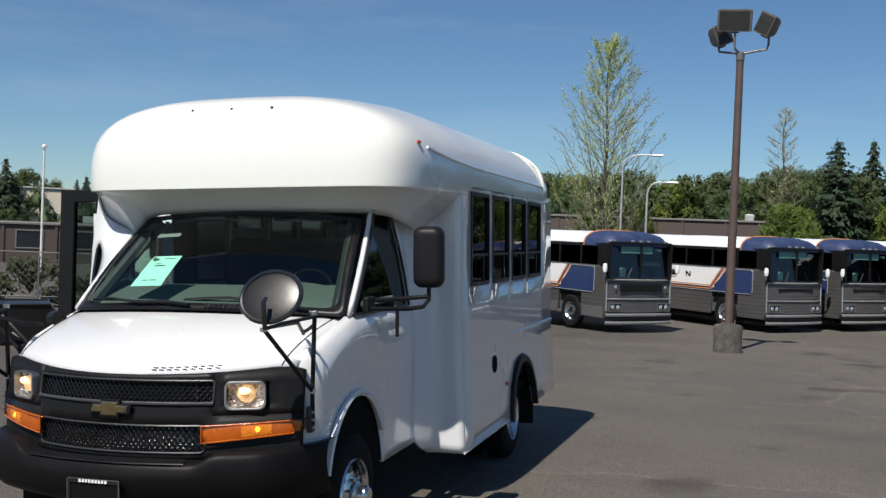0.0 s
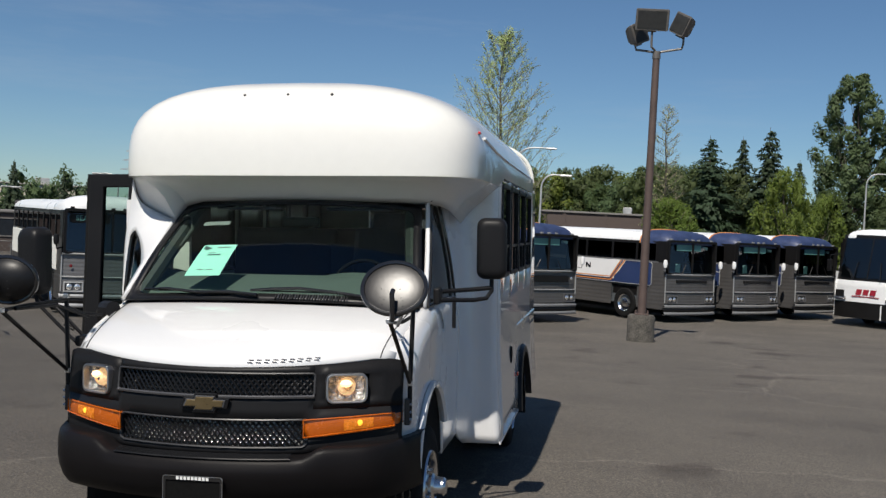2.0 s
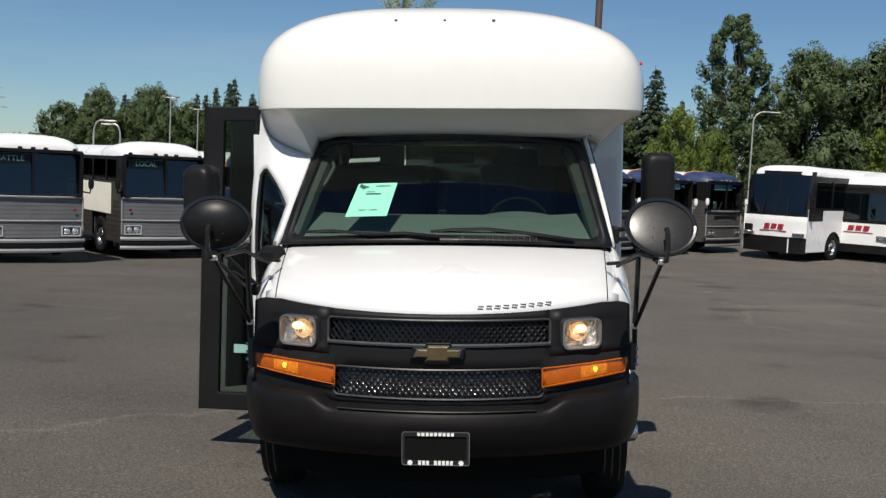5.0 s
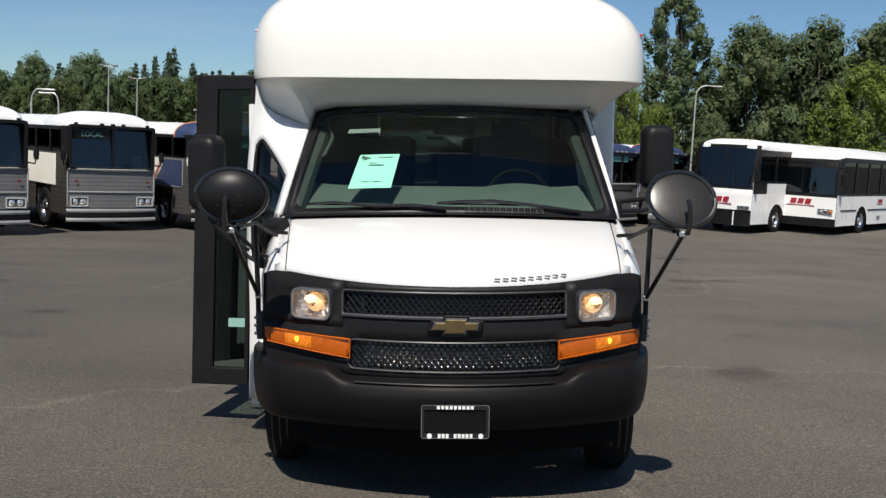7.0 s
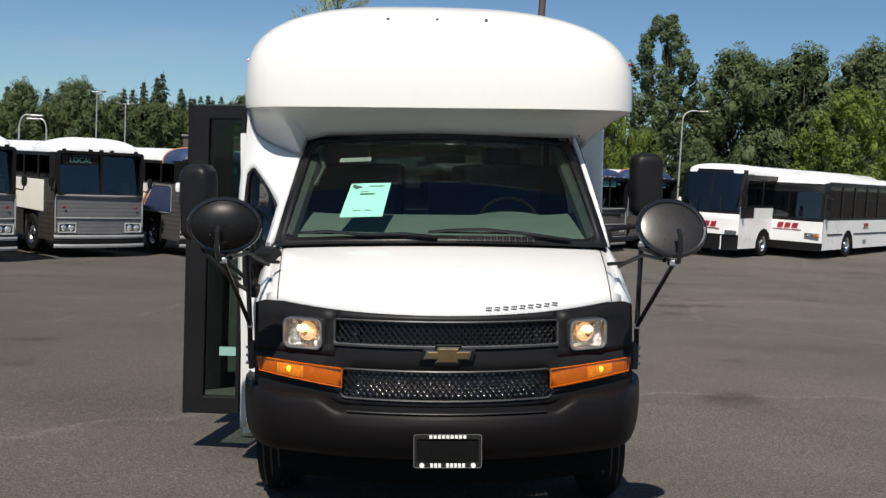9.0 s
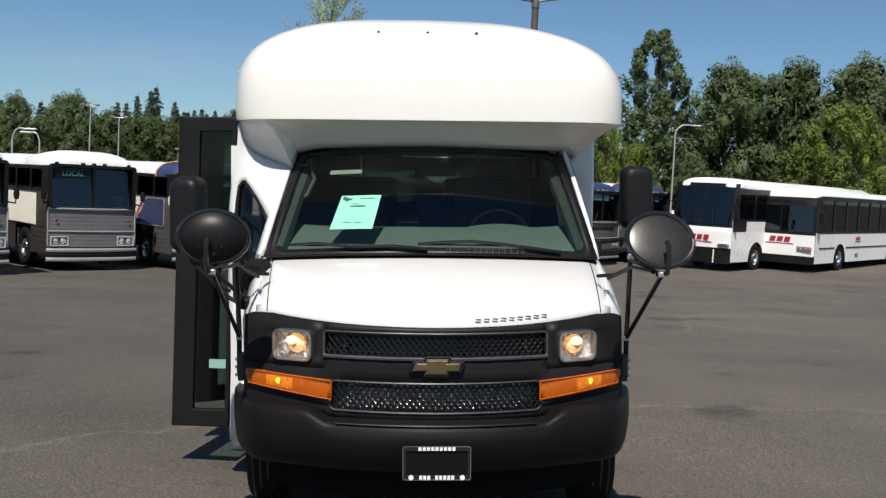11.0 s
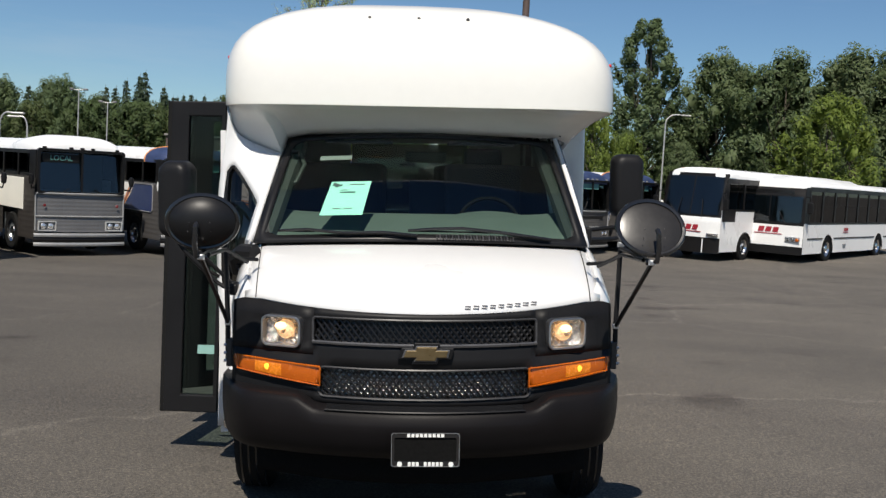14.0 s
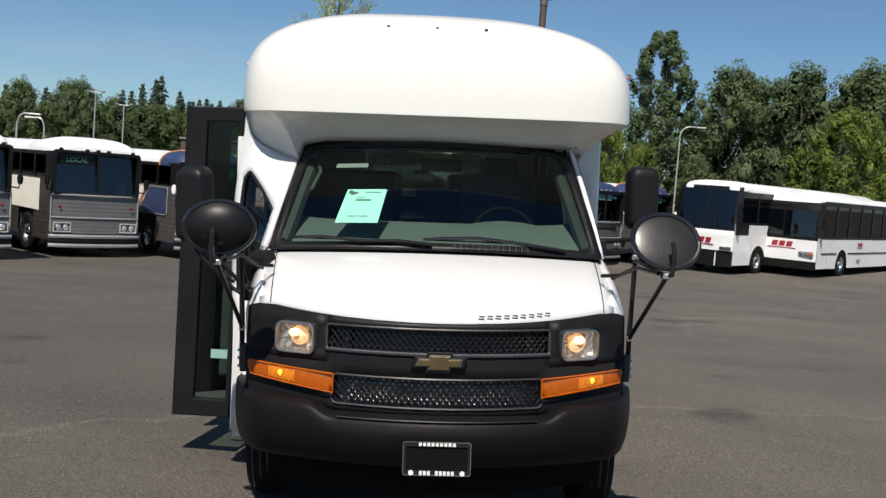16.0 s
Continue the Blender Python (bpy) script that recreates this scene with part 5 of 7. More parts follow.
def side_band(s, y0, y1, z0, z1, out=0.0, ribs=0, slots=()):
    """A strip of coach side with wheel openings left out; ribs: how many flutes."""
    g = Geo()
    n = max(1, ribs * 2)
    cuts = sorted(set([y0, y1] + [v for a, b in slots for v in (a, b) if y0 < v < y1]))
    for ya, yb in zip(cuts, cuts[1:]):
        if any(a - 1e-6 <= ya and yb <= b + 1e-6 for a, b in slots):
            continue
        rows = []
        for i in range(n + 1):
            z = z0 + (z1 - z0) * i / n
            x = s * (1.22 + out + (0.004 if ribs and i % 2 else 0))
            rows.append([(x, ya, z), (x, yb, z)])
        g.loft(rows, closed=False)
    return g


def roof_loft(y0, y1, z0, zt, half=1.22, nose=0.45, e=0.62):
    rings_ = []
    rise = zt - z0
    for y, k, dz in ((y0, 0.80, -0.80 * rise), (y0 + nose * 0.05, 0.855, -0.50 * rise), (y0 + nose * 0.14, 0.90, -0.27 * rise), (y0 + nose * 0.30, 0.945, -0.12 * rise), (y0 + nose * 0.6, 0.985, -0.04 * rise), (y0 + nose, 1.0, 0.0), (y1, 1.0, 0.0)):
        r = []
        for i in range(17):
            a = math.pi * i / 16
            r.append((half * k * spow(math.cos(a), e), y, z0 + (zt - z0 + dz) * spow(math.sin(a), 0.75)))
        rings_.append(r)
    g = Geo().loft(rings_, closed=False)
    n = 17
    g.f.append(tuple(range(n)))
    return g


def brow_loft(y0, y1, y2, z0, zt, half):
    """A white dome over the windscreen that sinks back into the roof behind it."""
    rings_ = []
    for y, k, h in ((y0, 0.82, 0.22), (y0 + 0.03, 0.88, 0.48), (y0 + 0.10, 0.92, 0.72), (y0 + 0.25, 0.96, 0.88), (y0 + 0.5, 0.99, 0.97), (y1, 1.0, 1.0), ((y1 + y2) / 2, 1.0, 0.88), (y2, 0.99, 0.66)):
        rings_.append([(half * k * spow(math.cos(math.pi * i / 16), 0.62), y, z0 + (zt - z0) * h * spow(math.sin(math.pi * i / 16), 0.75)) for i in range(17)])
    g = Geo().loft(rings_, closed=False)
    g.f.append(tuple(range(17)))
    return g


def highway_coach(name, label, m, group, style, sign):
    """A 1980s intercity coach with fluted sides; style 'blue' or 'grey'."""
    c = thing(name, m, label, "coach", group)
    L = 11.8
    blue = style == "blue"
    slots = ((1.35, 2.55), (8.6, 9.75))
    part("cabin_core", Geo().box((0, L / 2 + 0.4, 1.0), (2.28, L - 0.9, 1.0)), M_CAVITY, c)
    rear = Geo().box((0, L - 0.05, 1.65), (2.42, 0.1, 2.5))
    part("tail_panel", rear, M_CGREY, c)
    part("cabin_floor", Geo().box((0, L / 2, 1.52), (2.36, L - 0.3, 0.06)), M_CAVITY, c)
    for k in range(7):
        part("seat_row", Geo().box((0, 2.2 + 1.3 * k, 1.95), (2.0, 0.4, 0.8)), M_CAVITY, c)
    for s in (-1, 1):
        part("side_siding", side_band(s, 0.10, L, 0.42, 1.58, 0, 9, slots), M_CGREY if blue else M_CDARK, c, "fluted grey lower siding", smooth=False)
        part("side_band", side_band(s, 1.9 if blue else 0.12, L, 1.58, 1.98, 0.004), M_CWHITE if blue else M_CDARK, c)
        if blue:
            part("front_quarter", side_band(s, 0.10, 1.9, 1.58, 1.98, 0.002), M_CGREY, c)
            part("white_field", side_band(s, 2.45, L, 1.30, 1.60, 0.018), M_CWHITE, c)
            part("slant_field", Geo().add([(s * 1.239, 2.25, 1.56), (s * 1.239, 1.90, 1.97), (s * 1.239, 2.6, 1.97), (s * 1.239, 2.6, 1.30)], [(0, 1, 2, 3)]), M_CWHITE, c)
            for k in range(3):
                part("stripe", side_band(s, 2.6, L, 1.235 + 0.055 * k, 1.268 + 0.055 * k, 0.022), M_ORANGE if k != 1 else M_CBLUE, c)
                part("stripe", Geo().add([(s * 1.243, 1.92 + 0.09 * k, 1.97), (s * 1.243, 1.99 + 0.09 * k, 1.97), (s * 1.243, 2.65, 1.268 + 0.055 * k), (s * 1.243, 2.6, 1.235 + 0.055 * k)], [(0, 1, 2, 3)]), M_ORANGE if k != 1 else M_CBLUE, c)
            panel = [(0.77, 1.19), (0.72, 1.24), (0.72, 1.90), (0.77, 1.95), (1.94, 1.95), (2.66, 1.25), (2.80, 1.22), (6.5, 1.215), (6.5, 1.19)]
            part("blue_panel", Geo().add([(s * 1.229, y, z) for y, z in panel], [tuple(range(len(panel)))]), M_CBLUE, c, "blue panel ahead of the striped white band", thick=0.010)
            part("panel_trim", Geo().tube([(s * 1.236, y, z) for y, z in ((6.5, 1.185), (0.77, 1.180), (0.715, 1.235), (0.712, 1.905), (0.765, 1.960), (1.92, 1.962))], 0.013, 6), M_STRIP, c)
            if s < 0:
                for k in range(7):
                    a = radians(20 + 140 * k / 6)
                    part("sun_ray", Geo().box((0, 0, 0.12), (0.008, 0.03, 0.10), Matrix.Translation((s * 1.243, 4.5, 1.66)) @ Matrix.Rotation(a - math.pi / 2, 4, "X")), M_CBLACK, c)
                part("sun_disc", Geo().box((s * 1.243, 4.5, 1.66), (0.008, 0.2, 0.07)), M_CBLACK, c)
                for dy, w, tilt in ((-0.10, 0.045, 0), (0.0, 0.05, 50), (0.10, 0.045, 0)):
                    part("letter_bar", Geo().box((0, 0, 0), (0.008, w, 0.17 if not tilt else 0.22), Matrix.Translation((s * 1.243, 3.75 + dy, 1.70)) @ Matrix.Rotation(radians(tilt * s), 4, "X")), M_CBLACK, c)
        else:
            part("side_field", Geo().box((s * 1.233, (0.95 + L) / 2, 1.545), (0.02, L - 0.97, 0.82)), M_BEIGE, c, "pale painted side panel above dark siding", bevel=0.02)
        # windows
        part("window_band", side_band(s, 0.55, L, 1.98, 2.62, -0.02), G_CSIDE, c, "dark tinted side glass")
        ys = [0.55, 1.45, 2.6, 3.9, 5.2, 6.5, 7.8, 9.1, 10.4, L]
        for y in ys:
            part("window_post", Geo().box((s * 1.213, y, 2.29), (0.018, 0.09, 0.60)), M_CBLACK, c)
        part("window_rail", side_band(s, 0.45, L, 2.58, 2.675, 0.004), M_CBLACK, c)
        part("sill_rail", side_band(s, 0.45, L, 1.96, 2.01, 0.006), M_CSTEEL if blue else M_CDARK, c)
        for y in (1.95, 9.2):
            coach_wheel(c, s * 1.08, y, s)
            part("wheel_housing", Geo().box((s * 0.85, y, 0.95), (0.6, 1.2, 0.3)), M_CBLACK, c)
    # roof
    part("roof", roof_loft(0.9 if blue else 0.6, L, 2.66, 3.04 if blue else 2.98, 1.22, 0.3 if blue else 0.45), M_CWHITE, c, "white roof, slightly dirty", smooth=True)
    if blue:
        part("roof_brow", roof_loft(0.10, 1.30, 2.60, 3.075, 1.24, 0.80), M_BROW, c, "blue domed roof brow", smooth=True)
        part("brow_edge", Geo().tube([(1.243 * spow(math.cos(math.pi * i / 24), 0.62), 1.30, 2.60 + 0.477 * spow(math.sin(math.pi * i / 24), 0.75)) for i in range(25)], 0.022, 5), M_ORANGE, c, smooth=True)
    else:
        part("roof_brow", brow_loft(0.12, 0.95, 2.2, 2.68, 3.10, 1.225), M_CWHITE, c, smooth=True)
    for x in (-1.0, -0.3, 0.0, 0.3, 1.0):
        part("marker_lamp", Geo().box((x, 0.10 + 0.05 * abs(x), 2.76), (0.10, 0.10, 0.06)), M_CBUMP if blue else M_CBLACK, c, bevel=0.015)
    # front: fluted lower face, strips, lamps
    def fx(x):
        return 0.10 * (abs(x) / 1.22) ** 2.5

    low = Geo()
    n = 20
    rows = []
    for i in range(n + 1):
        z = 0.62 + 0.98 * i / n
        rows.append([(x, fx(x) + (0.0035 if i % 2 else 0.0) + 0.04 * (z - 0.62), z) for x in (-1.22, -1.15, -0.9, -0.5, 0, 0.5, 0.9, 1.15, 1.22)])
    low.loft(rows, closed=False)
    fm = M_CGREY if blue else M_CSTEEL
    front = part("front_panel", low, fm, c, "fluted metal front panel")
    for s in (-1, 1):
        part("corner_trim", Geo().tube([(s * 1.215, 0.09, 0.66), (s * 1.215, 0.11, 1.58)], 0.022, 6), M_STRIP, front, smooth=True)
    for z, h in ((1.60, 0.05), (1.02, 0.04)):
        part("trim_strip", Geo().tube([(x, fx(x) - 0.005, z) for x in (-1.22, -0.9, -0.45, 0, 0.45, 0.9, 1.22)], h / 2, 6), M_STRIP, front)
    for z, h, y, mt in ((0.545, 0.09, -0.10, M_CSTEEL), (0.43, 0.14, -0.07, M_CBLACK), (0.31, 0.09, -0.10, M_CSTEEL)):
        g = Geo()
        g.loft([[(x, y + 0.16 * (abs(x) / 1.26) ** 3 + dy, z + dz) for x in (-1.26, -1.1, -0.8, -0.4, 0, 0.4, 0.8, 1.1, 1.26)] for dy, dz in ((0.1, -h / 2), (0, -h / 2), (-0.015, 0), (0, h / 2), (0.1, h / 2))], closed=False)
        part("bumper", g, (M_CBUMP if blue else M_STRIP) if mt is M_CSTEEL else mt, c, "steel bumper bar" if mt is M_CSTEEL else "")
    for s in (-1, 1):
        hl = part("headlight", Geo().ringed(round_rect(s * 0.92 - 0.24, 0.65, s * 0.92 + 0.24, 0.90, 0.02), round_rect(s * 0.92 - 0.215, 0.675, s * 0.92 + 0.215, 0.875, 0.015), 0.05, pose(0, 0.005, 0)), M_CSTEEL if blue else M_LAMPFRAME, front, "paired headlights in a metal frame")
        for dx in (-0.1, 0.1):
            part("lens", Geo().lathe([(0, 0.03), (0.05, 0.022), (0.075, 0)], 14, pose(s * 0.92 + dx, 0.03, 0.775, 90)), M_LENS, hl, smooth=True)
        if not blue:
            part("red_reflector", Geo().lathe([(0.0, 0.01), (0.034, 0.008), (0.042, 0)], 14, pose(s * 1.0, 0.03, 1.30, 90)), M_REDLENS, front)
    # windscreen: two panes under a dark sign board
    fr = part("windscreen_frame", Geo().ringed(round_rect(-1.20, 1.60, 1.20, 2.74, 0.08), round_rect(-1.13, 1.65, 1.13, 2.67, 0.07), 0.12, pose(0, 0.04, 0)), M_CBLACK, c)
    part("centre_post", Geo().box((0, 0.06, 2.16), (0.05, 0.05, 1.0)), M_CBLACK, fr)
    for s in (-1, 1):
        part("pane", Geo().add([(s * 0.02, 0.05, 1.63), (s * 1.15, 0.13, 1.63), (s * 1.15, 0.27, 2.70), (s * 0.02, 0.19, 2.70)], [(0, 1, 2, 3)]), G_COACH, fr)
        part("corner_post", Geo().box((s * 1.19, 0.34, 2.14), (0.06, 0.42, 1.1)), M_CBLACK, fr, bevel=0.02)
        wp = Geo().tube([(s * 0.55, 0.02, 1.60), (s * 0.35, 0.03, 1.95 if blue else 1.75)], 0.014, 5)
        part("wiper", wp, M_CBLACK, fr)
    part("dash_top", Geo().box((0, 0.75, 1.62), (2.2, 1.0, 0.06)), M_CAVITY, c)
    # Added dark sheet that stops daylight from behind showing through the windscreen.
    part("light_block", Geo().box((0, 1.5, 2.1), (2.36, 0.04, 1.2)), M_CAVITY, c)
    if blue:
        part("vent_slot", Geo().box((0, 0.045, 1.375), (1.5, 0.05, 0.10)), M_CBLACK, front, bevel=0.01)
        part("sign_board", Geo().box((-0.10, 0.16, 2.50), (1.2, 0.04, 0.20)), M_SIGN, fr, "unlit greenish sign board")
        part("sheet", Geo().box((-0.62, 0.14, 1.82), (0.22, 0.01, 0.28)), M_PALEGREEN, fr)
        part("sheet", Geo().box((0.78, 0.22, 2.50), (0.26, 0.01, 0.09)), M_PALEGREEN, fr)
    if sign:
        part("sign_board", Geo().box((-0.55, 0.15, 2.50), (1.0, 0.02, 0.22)), M_CBLACK, fr)
        lettering("sign_letters", sign, 0.19, pose(-0.55, 0.132, 2.44, 90), M_SIGN, fr)
    for s in (-1, 1):
        g = Geo().tube([(s * 1.2, 0.2, 1.75), (s * 1.36, 0.02, 1.72), (s * 1.38, 0.0, 1.85)], 0.02, 6)
        ma = part("mirror_arm", g, M_STRIP if blue else M_CBLACK, c)
        part("mirror", Geo().lathe([(0.0, -0.14), (0.055, -0.12), (0.075, 0.0), (0.055, 0.12), (0, 0.14)], 12, pose(s * 1.38, 0.0, 1.95)), M_CWHITE if blue else M_CBLACK, ma, smooth=True)
    return c


def white_coach(name, label, m, group, tall):
    """Modern white coach; tall: with a deep raked windscreen, else a city bus with a flat front."""
    c = thing(name, m, label, "coach" if tall else "bus", group)
    L = 12.0 if tall else 11.0
    slots = ((1.55, 2.85), (8.6, 9.9)) if tall else ((2.0, 3.2), (8.0, 9.2))
    top = 3.40 if tall else 3.12
    sill = 1.88 if tall else 1.50
    rail = 2.92 if tall else 2.76        # where the side glass ends under the roof
    part("cabin_core", Geo().box((0, L / 2 + 0.4, 0.95), (2.28, L - 0.9, 0.9)), M_CAVITY, c)
    part("tail_panel", Geo().box((0, L - 0.05, 1.65), (2.42, 0.1, 2.5)), M_CWHITE, c)
    for k in range(7):
        part("seat_row", Geo().box((0, 2.4 + 1.3 * k, 1.7), (2.0, 0.4, 0.9)), M_CAVITY, c)
    for s in (-1, 1):
        part("side_panel", side_band(s, 0.1, L, 0.36, sill, 0, 0, slots), M_CWHITE, c, "white lower side panel")
        for a, b in slots:
            g = Geo()
            mid = (a + b) / 2
            pts = [(mid + (b - a) / 2 * math.cos(radians(t)), 0.40 + 0.68 * math.sin(radians(t))) for t in range(0, 181, 15)]
            for p, q in zip(pts, pts[1:]):
                g.add([(s * 1.22, p[0], p[1]), (s * 1.22, q[0], q[1]), (s * 1.22, q[0], sill), (s * 1.22, p[0], sill)], [(0, 1, 2, 3)])
            part("arch_panel", g, M_CWHITE, c)
            coach_wheel(c, s * 1.08, mid, s)
            part("wheel_housing", Geo().box((s * 0.85, mid, 0.98), (0.6, 1.2, 0.3)), M_CBLACK, c)
        if not tall:
            for a, b in ((0.5, slots[0][0]), (slots[0][1], slots[1][0]), (slots[1][1], L - 0.5)):
                part("rub_rail", Geo().box((s * 1.228, (a + b) / 2, 0.93), (0.02, b - a, 0.05)), M_CBLACK, c)
        part("window_band", side_band(s, 0.5, L, sill, rail, -0.02), G_CSIDE, c, "dark tinted side glass")
        for k in range(9):
            part("window_post", Geo().box((s * 1.215, 0.5 + (L - 0.6) * k / 8, (sill + rail) / 2), (0.025, 0.10, rail - sill)), M_CBLACK, c)
        part("window_rail", side_band(s, 0.4, L, rail - 0.05, rail + 0.12, 0.0), M_CBLACK, c)
        part("sill_rail", side_band(s, 0.4, L, sill - 0.03, sill + 0.05, 0.006), M_CBLACK, c)
        # plain marks in place of the operator's name
        for k in range(3):
            part("name_bar", Geo().box((s * 1.232, (4.3 if not tall else 4.5) + 0.17 * k, 1.27), (0.008, 0.13, 0.13)), M_CRED, c)
        part("name_bar", Geo().box((s * 1.232, 4.45, 1.15), (0.008, 0.62, 0.022)), M_CRED, c)
        for k in range(3):
            part("print_bar", Geo().box((s * 1.232, 4.4, 0.66 - 0.06 * k), (0.008, 0.4 - 0.06 * k, 0.025)), M_GREYINK, c)
    part("roof", roof_loft(0.70 if tall else 0.40, L, rail + 0.08, top, 1.22, 0.5), M_CWHITE, c, "white roof", smooth=True)
    if not tall:
        fg = Geo()
        fg.loft([[(x, y, 3.05 + h * (1 - (abs(x) / 0.95) ** 4)) for x in (-0.95, -0.85, -0.6, 0, 0.6, 0.85, 0.95)] for y, h in ((1.2, 0.02), (1.8, 0.22), (6.4, 0.22), (6.8, 0.02))], closed=False)
        part("roof_unit", fg, M_CWHITE, c, "raised white roof fairing", smooth=True)
    # front
    def fy(x, z):
        return (0.16 if tall else 0.06) * (abs(x) / 1.22) ** 3 + (0.22 * max(0, z - 1.45) if tall else 0.05 * max(0, z - 1.45) + 1.15 * max(0, z - 2.40) ** 2)

    xs = (-1.22, -1.16, -1.05, -0.7, 0, 0.7, 1.05, 1.16, 1.22)

    def face(z0, z1, mt, nm, off=0.0, lab="", sub=c):
        n = 10
        g = Geo().loft([[(x * (1 - (0 if tall else 0.20) * (max(0.0, z - 2.60) / 0.3) ** 2), fy(x, z) + off, z) for x in xs] for z in [z0 + (z1 - z0) * i / n for i in range(n + 1)]], closed=False)
        return part(nm, g, mt, sub, lab, smooth=True)

    if tall:
        face(0.30, 0.86, M_CBLACK, "bumper", -0.03, "black front bumper")
        front = face(0.86, 1.60, M_CWHITE, "front_panel", 0, "white front panel with red marks")
        fr = face(1.58, 3.20, M_CBLACK, "windscreen_frame", 0.02)
        for s in (-1, 1):
            g = Geo().loft([[(s * x, fy(x, z) - 0.008, z) for x in (0.025, 0.5, 0.8, 1.0, 1.09)] for z in (1.70, 2.1, 2.5, 2.95, 3.08)], closed=False)
            part("pane", g, G_COACH, fr, smooth=True)
            part("wiper", Geo().tube([(s * 0.5, 0.0, 1.60), (s * 0.42, 0.14, 2.25)], 0.015, 5), M_CBLACK, fr)
            part("headlight", Geo().box((s * 0.95, 0.02, 0.97), (0.42, 0.12, 0.10)), M_REFLECT, front, bevel=0.02)
        part("step_plate", Geo().box((0.62, -0.045, 0.56), (0.04, 0.02, 0.50)), M_CWHITE, front)
        part("vent_panel", Geo().box((-0.98, 0.05, 1.08), (0.30, 0.12, 0.34)), M_CBLACK, front, bevel=0.02)
        part("centre_post", Geo().tube([(0, fy(0, 1.66) - 0.02, 1.66), (0, fy(0, 3.1) - 0.02, 3.1)], 0.018, 6), M_CBLACK, fr)
        for k in range(5):
            part("marker_lamp", Geo().lathe([(0, 0.03), (0.03, 0.02), (0.04, 0)], 8, pose(-0.7 + 0.35 * k, 0.62, 3.34, 70)), M_AMBER, fr)
        for s in (-1, 1):
            part("driver_window", side_band(s, 0.16, 1.25, 1.46, 1.92, 0.004), M_CBLACK, c, "low dark window beside the driver")
            part("corner_post", side_band(s, 0.30, 0.62, 1.46, 2.88, 0.002), M_CBLACK, c)
        part("front_cap", roof_loft(0.42, 1.4, 3.07, 3.42, 1.21, 0.6, 0.56), M_CWHITE, c, smooth=True)
    else:
        face(0.32, 0.62, M_CBLACK, "bumper", -0.06, "black front bumper")
        front = face(0.62, 1.40, M_CWHITE, "front_panel", 0, "white front panel with red marks")
        fr = face(1.38, 2.86, M_CBLACK, "windscreen_frame", 0.0)
        g = Geo().loft([[(x, fy(x, z) - 0.01, z) for x in (-1.12, -0.8, 0, 0.8, 1.12)] for z in (1.52, 2.0, 2.48)], closed=False)
        part("pane", g, G_COACH, fr, smooth=True)
        part("centre_post", Geo().box((0, 0.02, 2.0), (0.03, 0.04, 1.0)), M_CBLACK, fr)
        for s in (-1, 1):
            part("wiper", Geo().tube([(s * 0.6, -0.03, 1.46), (s * 0.35, 0.0, 1.9)], 0.014, 5), M_CBLACK, fr)
            hl = part("headlight", Geo().box((s * 0.88, -0.0, 0.88), (0.52, 0.04, 0.20)), M_STEEL, front, bevel=0.02)
            for dx in (-0.15, 0.02, 0.17):
                part("lens", Geo().lathe([(0, 0.02), (0.05, 0.015), (0.068, 0)], 14, pose(s * 0.88 + dx, -0.02, 0.88, 90)), M_REFLECT if dx < 0.1 else M_AMBER, hl, smooth=True)
        part("front_cap", roof_loft(0.24, 1.4, 2.80, 3.13, 1.19, 0.75), M_CWHITE, c, smooth=True)
        for s in (-1, 1):
            part("corner_wrap", side_band(s, 0.08, 0.58, 1.36, 2.84, -0.004), M_CBLACK, c)
    for k in range(3):
        part("name_bar", Geo().loft([[(x + sx, y, z) for x, z, sx in ((-0.11, 1.12, 0), (0.09, 1.12, 0), (0.09, 1.31, 0.045), (-0.11, 1.31, 0.045))] for y in (-0.012, 0.012)], True, True, pose(-0.26 + 0.26 * k, 0, 0)), M_CRED, front)
    part("name_bar", Geo().box((0, -0.005, 1.06), (1.0, 0.012, 0.03)), M_CRED, front)
    part("dash_top", Geo().box((0, 0.9, 1.42), (2.2, 1.2, 0.06)), M_CAVITY, c)
    # Added sheet that keeps the view through the windscreen dark.
    part("light_block", Geo().box((0, 2.0, 2.0), (2.36, 0.04, 1.2)), M_CAVITY, c)
    for x, y in ((-0.35, 1.45), (0.95, 1.9)):
        part("grab_pole", Geo().cyl((x, y, 1.4), (x, y, 2.6), 0.025, n=8), M_STEEL, c)
    part("driver_seat", Geo().loft([[(x + 0.55, y, z) for x, y in round_rect(-0.25 * k, 1.28, 0.25 * k, 1.40, 0.05)] for z, k in ((1.35, 1.0), (1.9, 1.0), (2.05, 0.8), (2.2, 0.45))], True, True), M_SEAT, c)
    part("steering_wheel", Geo().tube([(0.55 + 0.24 * math.cos(a), 0.85 - 0.1 * math.sin(a), 1.62 + 0.2 * math.sin(a)) for a in [math.pi * i / 10 for i in range(21)]], 0.02, 6), M_CBLACK, c)
    part("dash_pod", Geo().box((0.55, 0.70, 1.50), (0.7, 0.25, 0.18)), M_INNER, c, bevel=0.05)
    part("sun_blind", Geo().box((-0.5, 0.45, 2.36 if not tall else 2.7), (0.8, 0.02, 0.22)), M_PALEGREEN, c)
    if not tall:
        part("destination_glass", Geo().box((0, 0.10, 2.60), (1.6, 0.02, 0.2), ), M_GLOSSBLK, fr)
    for s in (-1, 1):
        ma = part("mirror_arm", Geo().tube([(s * 1.15, 0.3, 2.5), (s * 1.40, 0.02, 2.45), (s * 1.42, 0.0, 2.3)], 0.02, 6), M_CBLACK, c)
